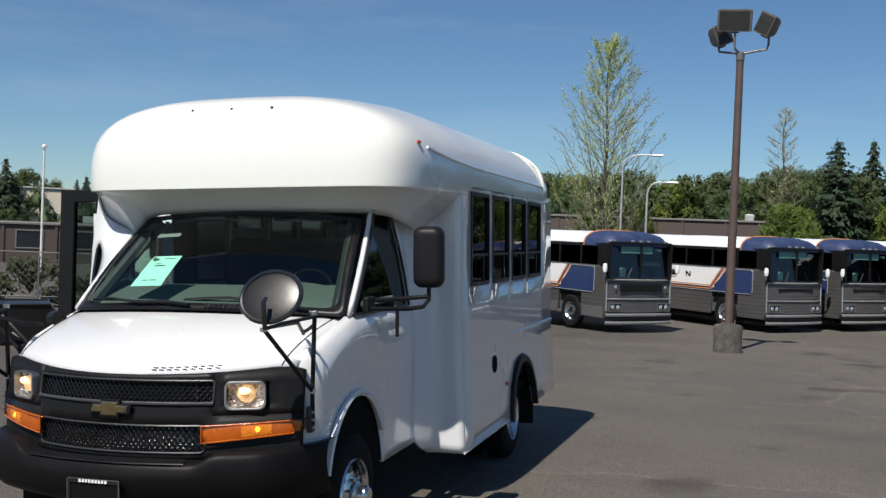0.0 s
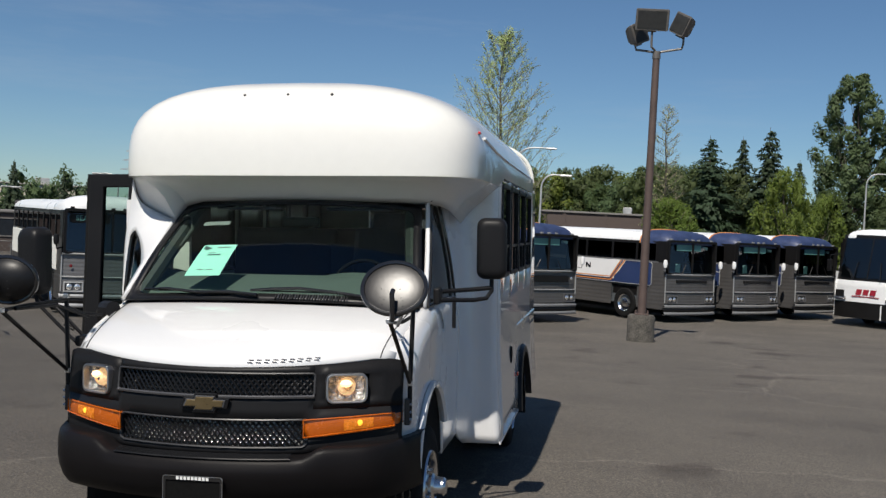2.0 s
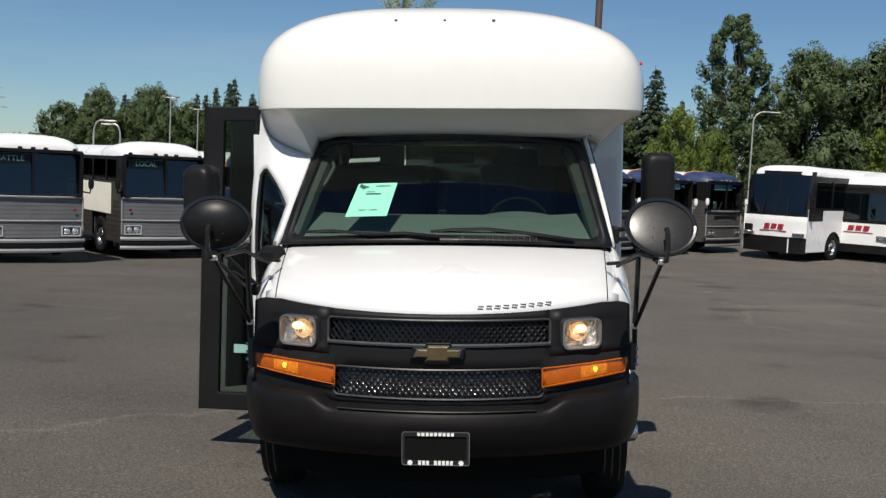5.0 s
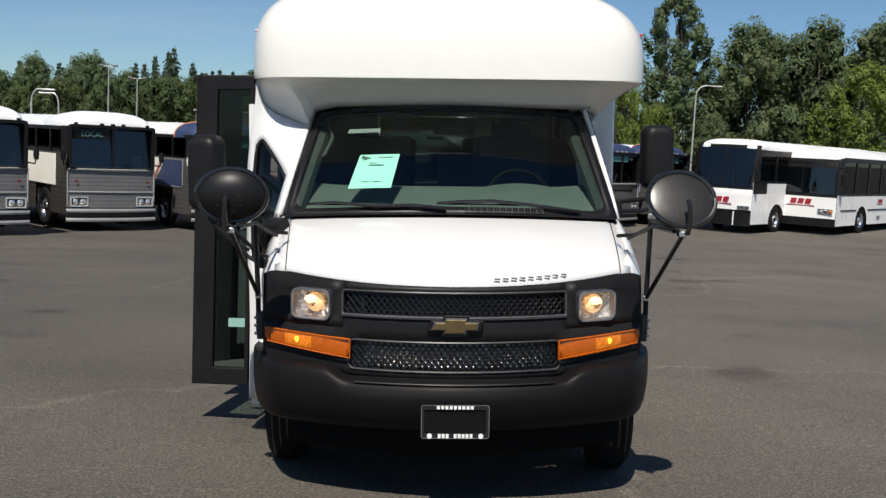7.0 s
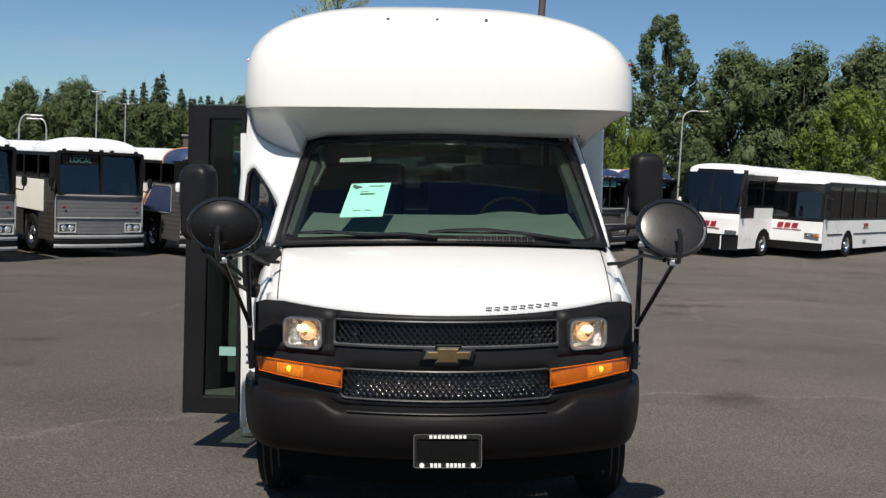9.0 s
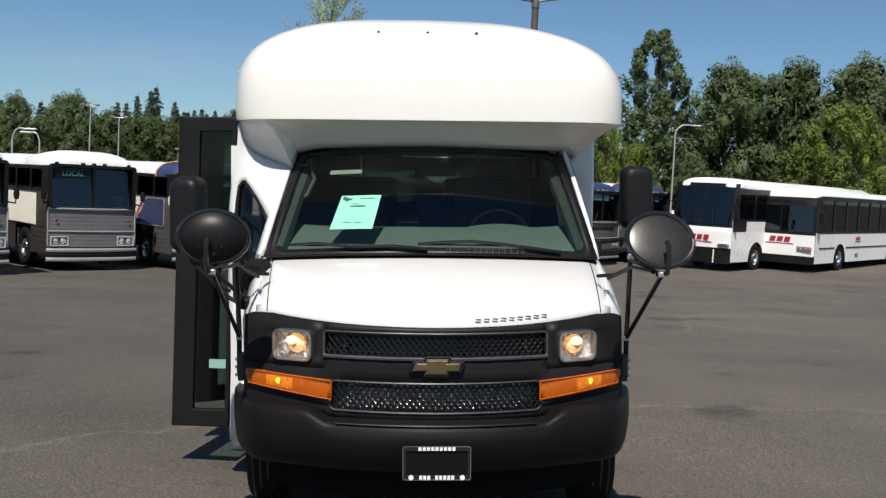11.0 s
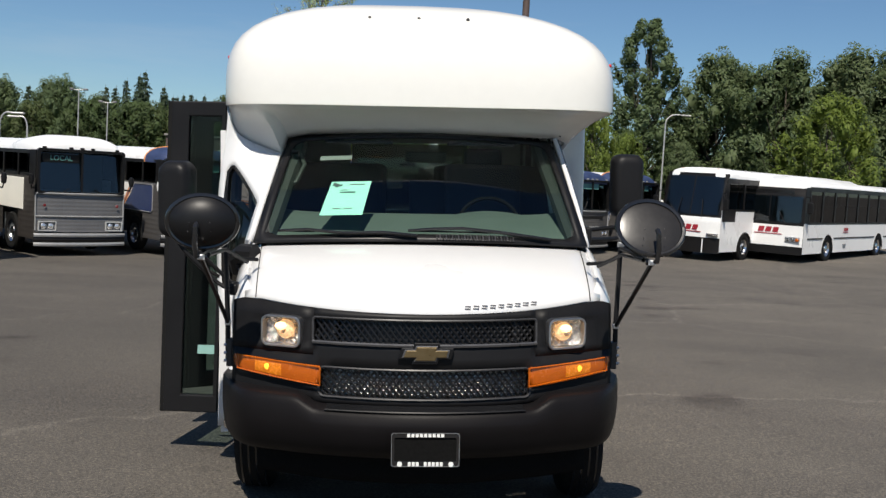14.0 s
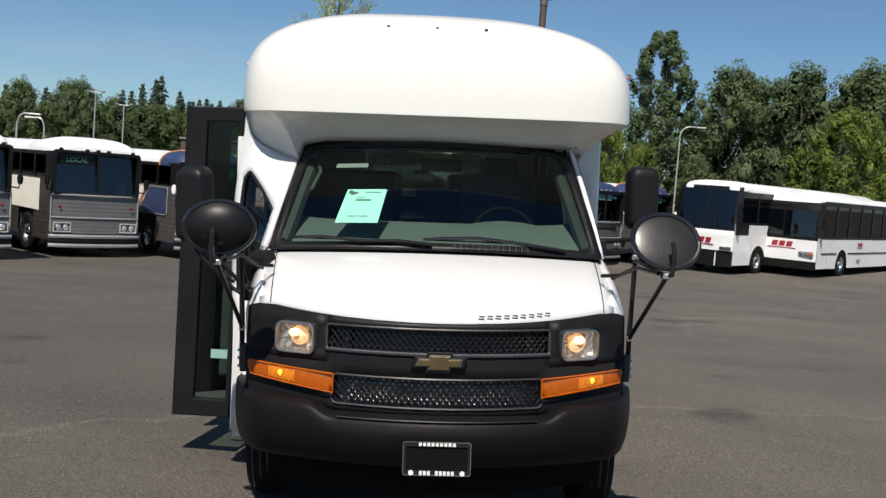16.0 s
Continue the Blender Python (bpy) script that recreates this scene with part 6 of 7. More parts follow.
        part("mirror", Geo().box((s * 1.42, 0.0, 2.08), (0.2, 0.1, 0.42)), M_CBLACK, ma, bevel=0.04)
    return c


def parked(x, y, yaw):
    """Pose of a coach whose nose stands at x, y; yaw 0 faces -y."""
    return pose(x, y, ground_z(x, y), 0, 0, yaw)


BLUE_LABEL = "intercity coach with blue brow, white band and grey fluted siding"
blue_row = highway_coach("intercity_coach", BLUE_LABEL, parked(0.1, 26.0, 45), "coaches parked in a row", "blue", "")
for x, y, a in ((4.7, 29.5, 45), (7.12, 31.6, 45), (9.55, 33.8, 45), (-5.55, 23.9, 38.5)):
    copy_thing(blue_row, parked(x, y, a) @ Matrix.Diagonal((1, 1, 0.99 if x < 0 else 1, 1)))
for y0, y1 in ((0.25, 1.25), (2.65, 3.35), (3.42, 4.35)):
    for s in (-1, 1):
        part("locker_door", Geo().box((s * 1.232, (y0 + y1) / 2, 0.60), (0.022, y1 - y0, 0.32)), M_CSTEEL, blue_row, "bare steel lower panel", bevel=0.006)
part("vent_grille", Geo().box((0, -0.012, 1.36), (1.62, 0.03, 0.20)), M_CBLACK, blue_row, "long black slot in the front", bevel=0.008)
for s in (-1, 1):
    part("vent_lamp", Geo().lathe([(0.0, 0.012), (0.04, 0.008), (0.05, 0)], 12, pose(s * 0.95, 0.01, 1.38, 90)), M_LENS, blue_row, smooth=True)
highway_coach("intercity_coach", "intercity coach with white roof and steel front, sign LOCAL", parked(-8.50, 22.4, 39) @ Matrix.Diagonal((0.98, 1, 1.035, 1)), "coaches parked in a row", "grey", "LOCAL")
highway_coach("intercity_coach", "intercity coach with white roof and steel front, sign SEATTLE", parked(-10.55, 18.75, 38.5) @ Matrix.Diagonal((0.98, 1, 1.0, 1)), "coaches parked in a row", "grey", "SEATTLE")
white_coach("touring_coach", "white touring coach with tall dark windscreen and black bumper", parked(10.65, 31.4, -44), "white buses", True)
white_coach("city_bus", "white city bus with flat dark windscreen and red marks", parked(13.95, 32.2, -43) @ Matrix.Diagonal((1.075, 1.06, 1.0, 1.0)), "white buses", False)
# ---- lamp standard with concrete foot ----
M_POLE = surface("rusty_brown_pole", (0.092, 0.064, 0.055), 0.6, 0.1, vary=0.25, scale=3, fine=40, bump=0.1)
M_CONCRETE = surface("weathered_concrete", (0.082, 0.075, 0.064), 0.9, vary=0.75, scale=6.0, fine=30, bump=0.5)
M_FLOOD = surface("flood_housing", (0.13, 0.12, 0.11), 0.5, 0.2, vary=0.2, scale=5, bump=0.05)
M_FLOODGLASS = surface("dusty_flood_glass", (0.035, 0.036, 0.036), 0.5, vary=0.3, scale=6, bump=0.02, spec=0.2)
M_GALV = surface("galvanised", (0.46, 0.46, 0.45), 0.45, 0.5, vary=0.12, scale=4, bump=0.03)
PX, PY = 2.77, 20.0
PZ = ground_z(PX, PY)
lamp = thing("lamp_standard", pose(PX, PY, PZ), "brown steel floodlight pole on a round concrete foot", "lamp post")
foot = Geo()
rr = random.Random(4)
rings_ = []
for z, r in ((-0.1, 0.34), (0.02, 0.34), (0.2, 0.335), (0.4, 0.33), (0.60, 0.325), (0.655, 0.30), (0.66, 0.0)):
    rings_.append([((r + rr.uniform(-0.012, 0.012) * (r > 0)) * math.cos(2 * math.pi * i / 20), (r + rr.uniform(-0.012, 0.012) * (r > 0)) * math.sin(2 * math.pi * i / 20), z) for i in range(20)])
part("concrete_foot", foot.loft(rings_), M_CONCRETE, lamp, "chipped round concrete foot", smooth=True, sharp=40)
part("base_plate", Geo().box((0, 0, 0.675), (0.34, 0.34, 0.03)), M_POLE, lamp, bevel=0.006)
for a in range(4):
    t = radians(45 + 90 * a)
    part("anchor_bolt", Geo().cyl((0.2 * math.cos(t), 0.2 * math.sin(t), 0.66), (0.2 * math.cos(t), 0.2 * math.sin(t), 0.76), 0.018, n=6), M_POLE, lamp)
part("pole", Geo().cyl((0, 0, 0.60), (0, 0, 6.95), 0.105, 0.085, 16), M_POLE, lamp, smooth=True)
part("pole_cap", Geo().cyl((0, 0, 6.90), (0, 0, 7.08), 0.10, 0.095, 12), M_FLOOD, lamp, smooth=True)
heads = [((-0.14, -0.15, 7.82), -6, 14, 0.78, 3), ((-0.52, 0.28, 7.55), 48, 20, 0.56, -34), ((0.62, 0.02, 7.72), -42, 18, 0.52, 36)]
for (hx, hy, hz), yaw, tip, w, lean in heads:
    arm = Geo().tube([(0, 0, 7.05), (hx * 0.4, hy * 0.4, 7.10), (hx * 0.95, hy * 0.95, 7.16), (hx, hy, 7.28), (hx, hy, hz - 0.22)], 0.028, 8)
    part("arm", arm, M_FLOOD, lamp, smooth=True)
    m = Matrix.Translation((hx, hy, hz)) @ Matrix.Rotation(radians(lean), 4, "Y") @ Matrix.Rotation(radians(yaw), 4, "Z") @ Matrix.Rotation(radians(tip), 4, "X")
    hd = Geo().loft([[(x * w / 0.75, y, z) for x, z in round_rect(-0.37 * k, -0.25 * k, 0.37 * k, 0.25 * k, 0.04)] for y, k in ((-0.16, 1.0), (-0.13, 1.03), (0.06, 0.85), (0.16, 0.6))], True, True, m)
    h = part("floodlight", hd, M_FLOOD, lamp, "box-shaped floodlight head", smooth=True, sharp=30)
    part("lens", Geo().box((0, -0.165, 0), (w * 0.88, 0.012, 0.42), m), M_FLOODGLASS, h)
    part("yoke", Geo().box((0, 0, -0.27), (0.2, 0.06, 0.05), m), M_FLOOD, h)


# ---- street lamps ----
def twin_lamp(x, y, h):
    z = ground_z(x, y)
    ob = thing("street_lamp", pose(x, y, z), "slim grey lamp post with two heads", "street lamp", "street lamps")
    part("pole", Geo().tube([(0, 0, -0.2), (0, 0, h * 0.5), (0, 0, h)], [0.07, 0.055, 0.04], 8), M_GALV, ob, smooth=True)
    part("cross_arm", Geo().cyl((-0.40, 0, h), (0.40, 0, h), 0.025, n=6), M_GALV, ob)
    for s in (-1, 1):
        part("lamp_head", Geo().box((s * 0.52, 0, h + 0.05), (0.30, 0.26, 0.15)), M_GREYINK, ob, bevel=0.05)


def street_lamp(x, y, h, reach, yaw):
    z = ground_z(x, y)
    ob = thing("street_lamp", pose(x, y, z, 0, 0, yaw), "slim grey street lamp with curved arm", "street lamp", "street lamps")
    part("pole", Geo().tube([(0, 0, -0.2), (0, 0, h * 0.45), (0, 0, h - 0.62)] + [(reach * 0.6 * (1 - math.cos(radians(a))), 0, h - 0.62 + 0.62 * math.sin(radians(a))) for a in (15, 30, 50, 70, 90)] + [(reach, 0, h)], [0.065, 0.055, 0.045] + [0.04] * 5 + [0.032], 8), M_GALV, ob, smooth=True)
    part("lamp_head", Geo().box((reach + 0.25, 0, h - 0.02), (0.6, 0.24, 0.10)), M_GALV, ob, bevel=0.05)


for x, y, h, r, a in ((16.7, 57.9, 7.05, 1.05, 0), (-18.3, 42.0, 4.68, 0.55, 0), (-18.9, 47.1, 4.68, 0.45, 180), (-3.05, 46.0, 7.1, 1.45, 0), (-1.55, 43.5, 5.6, 0.9, 0), (-31.0, 44.0, 4.2, 1.1, 0), (-28.0, 52.0, 5.4, 1.2, 180)):
    street_lamp(x, y, h, r, a)
twin_lamp(-24.0, 71.5, 7.7)
twin_lamp(-22.0, 72.0, 6.9)
M_POLEW = surface("white_pole", (0.62, 0.62, 0.60), 0.5, vary=0.1, bump=0.02)
fp = thing("flag_pole", pose(-22.0, 26.5, ground_z(-22, 26.5)), "slim white pole beyond the fence", "pole")
part("shaft", Geo().cyl((0, 0, -0.2), (0, 0, 5.75), 0.05, 0.04, 10), M_POLEW, fp, smooth=True)
part("ball", Geo().lathe([(0, -0.08), (0.09, -0.05), (0.1, 0.02), (0.06, 0.09), (0, 0.1)], 12, pose(0, 0, 5.78)), M_POLEW, fp, smooth=True)

# ---- far power pylon ----
py = thing("power_pylon", pose(-71.0, 138.0, ground_z(-71.0, 138.0), 0, 0, 25), "grey lattice power pylon far beyond the trees", "pylon")
for sx, sy in ((-1, -1), (1, -1), (1, 1), (-1, 1)):
    part("leg", Geo().tube([(sx * 1.1, sy * 1.1, -0.2), (sx * 0.35, sy * 0.35, 8.0), (sx * 0.12, sy * 0.12, 12.8)], 0.06, 4), M_GALV, py)
for k in range(9):
    z0, z1 = 1.2 * k, 1.2 * k + 1.2
    w0, w1 = 1.1 - 0.094 * z0, 1.1 - 0.094 * z1
    for sy in (-1, 1):
        part("brace", Geo().tube([(-w0, sy * w0, z0), (w1, sy * w1, z1)], 0.035, 4).tube([(w0, sy * w0, z0), (-w1, sy * w1, z1)], 0.035, 4), M_GALV, py)
for z, w in ((9.2, 1.9), (10.6, 1.6), (12.0, 1.2)):
    part("cross_arm", Geo().tube([(-w, 0, z), (0, 0, z + 0.35), (w, 0, z)], 0.06, 4).tube([(-w, 0, z), (w, 0, z)], 0.06, 4), M_GALV, py)

# ---- low buildings beyond ----
M_BROWN = surface("brown_wall", (0.076, 0.057, 0.050), 0.8, vary=0.14, scale=0.5, fine=6, bump=0.1)
M_TRIMW = surface("pale_trim", (0.42, 0.40, 0.37), 0.7, vary=0.1, bump=0.02)
M_ROOFEDGE = surface("grey_roof_edge", (0.17, 0.16, 0.15), 0.8, vary=0.15, bump=0.03)
M_CREAM = surface("cream_wall", (0.62, 0.57, 0.47), 0.8, vary=0.08, scale=0.5, bump=0.05)
M_DARKGLASS = surface("dark_window", (0.02, 0.024, 0.03), 0.12, vary=0.2, bump=0.0)


def shed(name, label, cx, cy, yaw, w, d, h, wall, wins, base=0.0):
    z = ground_z(cx, cy) + base
    b = thing(name, pose(cx, cy, z, 0, 0, yaw), label, "building")
    part("wall", Geo().box((0, 0, h / 2 - 0.3), (w, d, h + 0.6)), wall, b)
    rf = part("roof", Geo().box((0, 0, h + 0.12), (w + 0.3, d + 0.3, 0.16)), M_ROOFEDGE if wall is M_BROWN else M_TRIMW, b, bevel=0.03)
    n = max(1, int(w / 3.2))
    rp = random.Random(int(w * 10))
    for k in range(int(w / 7)):
        part("roof_vent", Geo().box((rp.uniform(-w / 2 + 1, w / 2 - 1), rp.uniform(-d / 3, d / 3), h + 0.5), (rp.uniform(0.5, 1.4), 0.9, rp.uniform(0.4, 0.8))), M_GALV, rf, bevel=0.03)
    for k in range(n):
        x = -w / 2 + w * (k + 0.5) / n
        part("pilaster", Geo().box((x + w / n / 2, -d / 2 - 0.04, h / 2), (0.18, 0.10, h)), wall, b)
        if wins:
            wd = part("window", Geo().ringed([(x - 0.9, 1.0), (x + 0.9, 1.0), (x + 0.9, 2.3), (x - 0.9, 2.3)], [(x - 0.82, 1.08), (x + 0.82, 1.08), (x + 0.82, 2.22), (x - 0.82, 2.22)], 0.08, pose(0, -d / 2 - 0.06, 0)), M_ROOFEDGE if wall is M_BROWN else M_TRIMW, b)
            part("pane", Geo().box((x, -d / 2 - 0.01, 1.65), (1.64, 0.02, 1.14)), M_DARKGLASS, wd)
    return b


shed("warehouse", "long low brown warehouse with flat roof behind the coaches", -5.5, 84.0, 1.0, 27.0, 12.0, 4.5, M_BROWN, False)
shed("office_building", "low brown building with dark windows behind a fence", -47.0, 56.0, 40.0, 17.0, 9.0, 2.6, M_BROWN, True)
shed("far_house", "cream house on the wooded rise", -66.0, 78.0, 40.0, 9.0, 6.0, 4.6, M_CREAM, True, 1.2)
shed("far_house", "cream house on the wooded rise", -58.0, 92.0, 35.0, 12.0, 6.0, 4.2, M_CREAM, True, 1.0)

# ---- chain-link fence in front of a hedge ----
M_WIRE = surface("dull_wire", (0.16, 0.16, 0.155), 0.55, 0.5, vary=0.2, bump=0.0)
fence = thing("chain_link_fence", pose(0, 0, 0), "grey chain-link fence before a dark hedge", "fence")
f0, f1 = Vector((-36.0, 15.0, 0)), Vector((-14.5, 31.5, 0))
nf = 9
dv = (f1 - f0).normalized()
for k in range(nf + 1):
    p = f0 + (f1 - f0) * k / nf
    z = ground_z(p.x, p.y)
    part("post", Geo().cyl((p.x, p.y, z - 0.1), (p.x, p.y, z + 1.75), 0.035, n=8), M_WIRE, fence, smooth=True)
zA, zB = ground_z(f0.x, f0.y), ground_z(f1.x, f1.y)
for h in (1.72, 0.1):
    part("rail", Geo().cyl((f0.x, f0.y, zA + h), (f1.x, f1.y, zB + h), 0.02, n=6), M_WIRE, fence)
net = Geo()
ln = (f1 - f0).length
step = 0.24
for sg in (-1, 1):
    k = -8
    while k * step < ln + 2:
        a = k * step
        b_ = a + sg * 1.6
        pa, pb = f0 + dv * max(0, min(ln, a)), f0 + dv * max(0, min(ln, b_))
        net.tube([(pa.x, pa.y, ground_z(pa.x, pa.y) + 0.1), (pb.x, pb.y, ground_z(pb.x, pb.y) + 1.7)], 0.006, 3)
        k += 1
part("wire_mesh", net, M_WIRE, fence)

# ---- black hopper cart at the edge of the yard ----
rt = thing("hopper_cart", pose(-10.1, 11.1, ground_z(-10.1, 11.1), 0, 0, 40), "black metal tipping cart standing on the asphalt", "cart")
hop = Geo()
hop.loft([[(-0.85, y, 0.12), (0.50, y, 0.10), (0.86, y, 0.50), (0.62, y, 0.78), (-0.88, y, 0.76)] for y in (-0.55, 0.55)], True, True)
part("hopper", hop, M_CBLACK, rt, bevel=0.015)
part("rim", Geo().tube([(0.62, -0.56, 0.775), (-0.88, -0.56, 0.765), (-0.88, 0.56, 0.765), (0.62, 0.56, 0.775), (0.62, -0.56, 0.775)], 0.025, 6), M_CBLACK, rt)
for y in (-0.61, 0.61):
    part("wheel", Geo().cyl((-0.3, y - 0.05, 0.2), (-0.3, y + 0.05, 0.2), 0.2, n=18), M_RUBBER, rt, smooth=True)
    part("leg", Geo().tube([(0.45, y * 0.8, 0.4), (0.62, y * 0.8, 0.0)], 0.025, 6), M_CBLACK, rt)
part("handle", Geo().tube([(0.7, -0.4, 0.75), (1.1, -0.4, 0.62), (1.1, 0.4, 0.62), (0.7, 0.4, 0.75)], 0.02, 6), M_CBLACK, rt)
# ---- trees ----
def leaf_stuff(name, color, back, vary):
    m = bpy.data.materials.new(name)
    m.use_nodes = True
    nt = m.node_tree
    b = nt.nodes["Principled BSDF"]
    geo_ = nt.nodes.new("ShaderNodeNewGeometry")
    oi = nt.nodes.new("ShaderNodeObjectInfo")
    hs = nt.nodes.new("ShaderNodeHueSaturation")
    r1 = nt.nodes.new("ShaderNodeMapRange")
    r1.inputs["To Min"].default_value, r1.inputs["To Max"].default_value = 1 - vary, 1 + vary
    nt.links.new(geo_.outputs["Random Per Island"], r1.inputs["Value"])
    nt.links.new(r1.outputs["Result"], hs.inputs["Value"])
    r2 = nt.nodes.new("ShaderNodeMapRange")
    r2.inputs["To Min"].default_value, r2.inputs["To Max"].default_value = 0.48, 0.52
    nt.links.new(oi.outputs["Random"], r2.inputs["Value"])
    nt.links.new(r2.outputs["Result"], hs.inputs["Hue"])
    hs.inputs["Color"].default_value = (*color, 1)
    nt.links.new(hs.outputs["Color"], b.inputs["Base Color"])
    b.inputs["Roughness"].default_value = 0.6
    b.inputs["Specular IOR Level"].default_value = 0.25
    tl = nt.nodes.new("ShaderNodeBsdfTranslucent")
    tl.inputs["Color"].default_value = (*[min(1, c * back) for c in color], 1)
    mxs = nt.nodes.new("ShaderNodeMixShader")
    mxs.inputs["Fac"].default_value = 0.4
    out = nt.nodes["Material Output"]
    nt.links.new(b.outputs["BSDF"], mxs.inputs[1])
    nt.links.new(tl.outputs["BSDF"], mxs.inputs[2])
    nt.links.new(mxs.outputs["Shader"], out.inputs["Surface"])
    return m


L_DARK = leaf_stuff("dark_leaves", (0.106, 0.146, 0.068), 1.7, 0.15)
L_FIR = leaf_stuff("fir_needles", (0.052, 0.078, 0.043), 1.3, 0.3)
L_FRESH = leaf_stuff("fresh_leaves", (0.135, 0.180, 0.038), 1.8, 0.22)
L_PALE = leaf_stuff("pale_young_leaves", (0.42, 0.48, 0.20), 1.6, 0.35)
L_MID = leaf_stuff("spring_leaves", (0.080, 0.112, 0.044), 1.8, 0.15)
L_HEDGE = leaf_stuff("hedge_leaves", (0.075, 0.085, 0.045), 1.3, 0.3)
M_TWIG = surface("pale_twigs", (0.20, 0.18, 0.13), 0.85, vary=0.25, scale=3, bump=0.2)
M_BARK = surface("bark", (0.085, 0.07, 0.055), 0.9, vary=0.35, scale=3, fine=14, bump=0.5, stretch=(1, 1, 0.25))


class Foliage:
    """Leaf clumps with a shading direction for each vertex."""

    def __init__(self):
        self.v, self.f, self.n = [], [], []

    def spray(self, rng, p, size, out, along, spread=0.4, slim=0.5):
        """A bent, pointed clump of leaves that lies across 'out' and points along 'along'."""
        a = (out + Vector((rng.gauss(0, spread), rng.gauss(0, spread), rng.gauss(0, spread)))).normalized()
        b = along + Vector((rng.gauss(0, 0.45), rng.gauss(0, 0.45), rng.gauss(0, 0.45)))
        b = b - a * b.dot(a)
        b = b.normalized() if b.length > 1e-4 else a.orthogonal().normalized()
        c = a.cross(b)
        k = size * rng.uniform(0.6, 1.35)
        q = k * slim * rng.uniform(0.7, 1.2)
        n = len(self.v)
        self.v += [tuple(p - b * k * 0.5), tuple(p + c * q * 0.5 - a * k * 0.05), tuple(p + b * k * 0.6 - a * k * 0.10), tuple(p - c * q * 0.5 - a * k * 0.05)]
        self.f += [(n, n + 2, n + 1), (n, n + 3, n + 2)]
        self.n += [tuple((out * 1.2 + a * 0.5).normalized())] * 4

    def core(self, c, axes, rings=4, around=7):
        """A shaded heart of a clump, so that its far leaves do not show through."""
        n = len(self.v)
        for j in range(rings + 1):
            t = math.pi * j / rings
            for i in range(around):
                u = 2 * math.pi * (i + 0.5 * (j % 2)) / around
                d = Vector((math.sin(t) * math.cos(u), math.sin(t) * math.sin(u), math.cos(t)))
                self.v.append(tuple(c + axes @ d))
                self.n.append(tuple(d))
        for j in range(rings):
            for i in range(around):
                k = (i + 1) % around
                self.f.append((n + j * around + i, n + (j + 1) * around + i, n + (j + 1) * around + k, n + j * around + k))


def raw_part(name, g, material, parent, label=""):
    """Foliage is kept as it is, with no welding."""
    me = bpy.data.meshes.new(name)
    me.from_pydata(g.v, [], g.f)
    me.materials.append(material)
    for f in me.polygons:
        f.use_smooth = True
    me.normals_split_custom_set_from_vertices(g.n)
    ob = new(name, me)
    ob.parent = parent
    if label:
        ob["label"] = label
    return ob


def lobe(crown, rng, c, r, lean, cards, size, tall=1.25):
    """One leafy clump of a crown, drawn out along 'lean'."""
    up = lean.normalized()
    rot = up.to_track_quat("Z", "Y").to_matrix()
    axes = rot @ Matrix.Diagonal((r * rng.uniform(0.75, 1.05), r * rng.uniform(0.75, 1.05), r * tall * rng.uniform(0.85, 1.2)))
    crown.core(c, axes @ Matrix.Diagonal((0.42, 0.42, 0.46)))
    for k in range(cards):
        d = Vector((rng.gauss(0, 1), rng.gauss(0, 1), rng.gauss(0.25, 1))).normalized()
        p = c + axes @ (d * rng.uniform(0.62, 1.0) ** 0.7) * (1.16 if rng.random() < 0.14 else 1.0)
        out = (axes @ d).normalized()
        crown.spray(rng, p, size, out, up * 0.8 + out * 0.35)


def broadleaf(name, label, seed, h, w, leaf, count, size, clumps=34, low=0.15, tall=1.25, open_=0.0):
    """A tapered trunk with limbs, and a crown of many leafy clumps with gaps between."""
    rng = random.Random(seed)
    t = thing(name, pose(0, 0, 0), label, "tree", "trees behind the yard")
    wood = Geo()
    pts, rs = [], []
    x = y = 0.0
    for k in range(9):
        f = k / 8
        pts.append((x, y, -0.3 + f * h * 0.92))
        rs.append(0.018 * h * (1 - f) ** 1.1 + 0.02)
        x += rng.uniform(-0.012, 0.012) * h
        y += rng.uniform(-0.012, 0.012) * h
    wood.tube(pts, rs, 8)
    crown = Foliage()
    for k in range(clumps):
        f = low + (1.0 - low) * (k + rng.random()) / clumps
        prof = (math.sin(math.pi * min(1, 0.16 + 0.80 * (f - low) / (1 - low)))) ** 0.7
        a = k * 2.4 + rng.uniform(-0.6, 0.6)
        r = w / 2 * prof * rng.uniform(0.35 + 0.3 * open_, 0.92)
        size_k = w * rng.uniform(0.085, 0.165) * (0.65 + 0.35 * prof) * (1 - 0.25 * open_)
        c = Vector((r * math.cos(a), r * math.sin(a), h * f - size_k * 0.2))
        lean = Vector((c.x / w * 1.1, c.y / w * 1.1, 0.8))
        lobe(crown, rng, c, size_k, lean, int(count / clumps * (0.6 + 3.2 * size_k / w)), size, tall)
        i = min(7, int(f * 0.8 * 8))
        p0 = Vector(pts[i])
        if k % 2 == 0:
            wood.tube([p0, p0.lerp(c, 0.5) + Vector((0, 0, -0.02 * h)), c], [rs[i] * 0.45, rs[i] * 0.25, 0.012], 5)
    part("trunk", wood, M_BARK, t, smooth=True, sharp=80)
    raw_part("crown", crown, leaf, t)
    return t


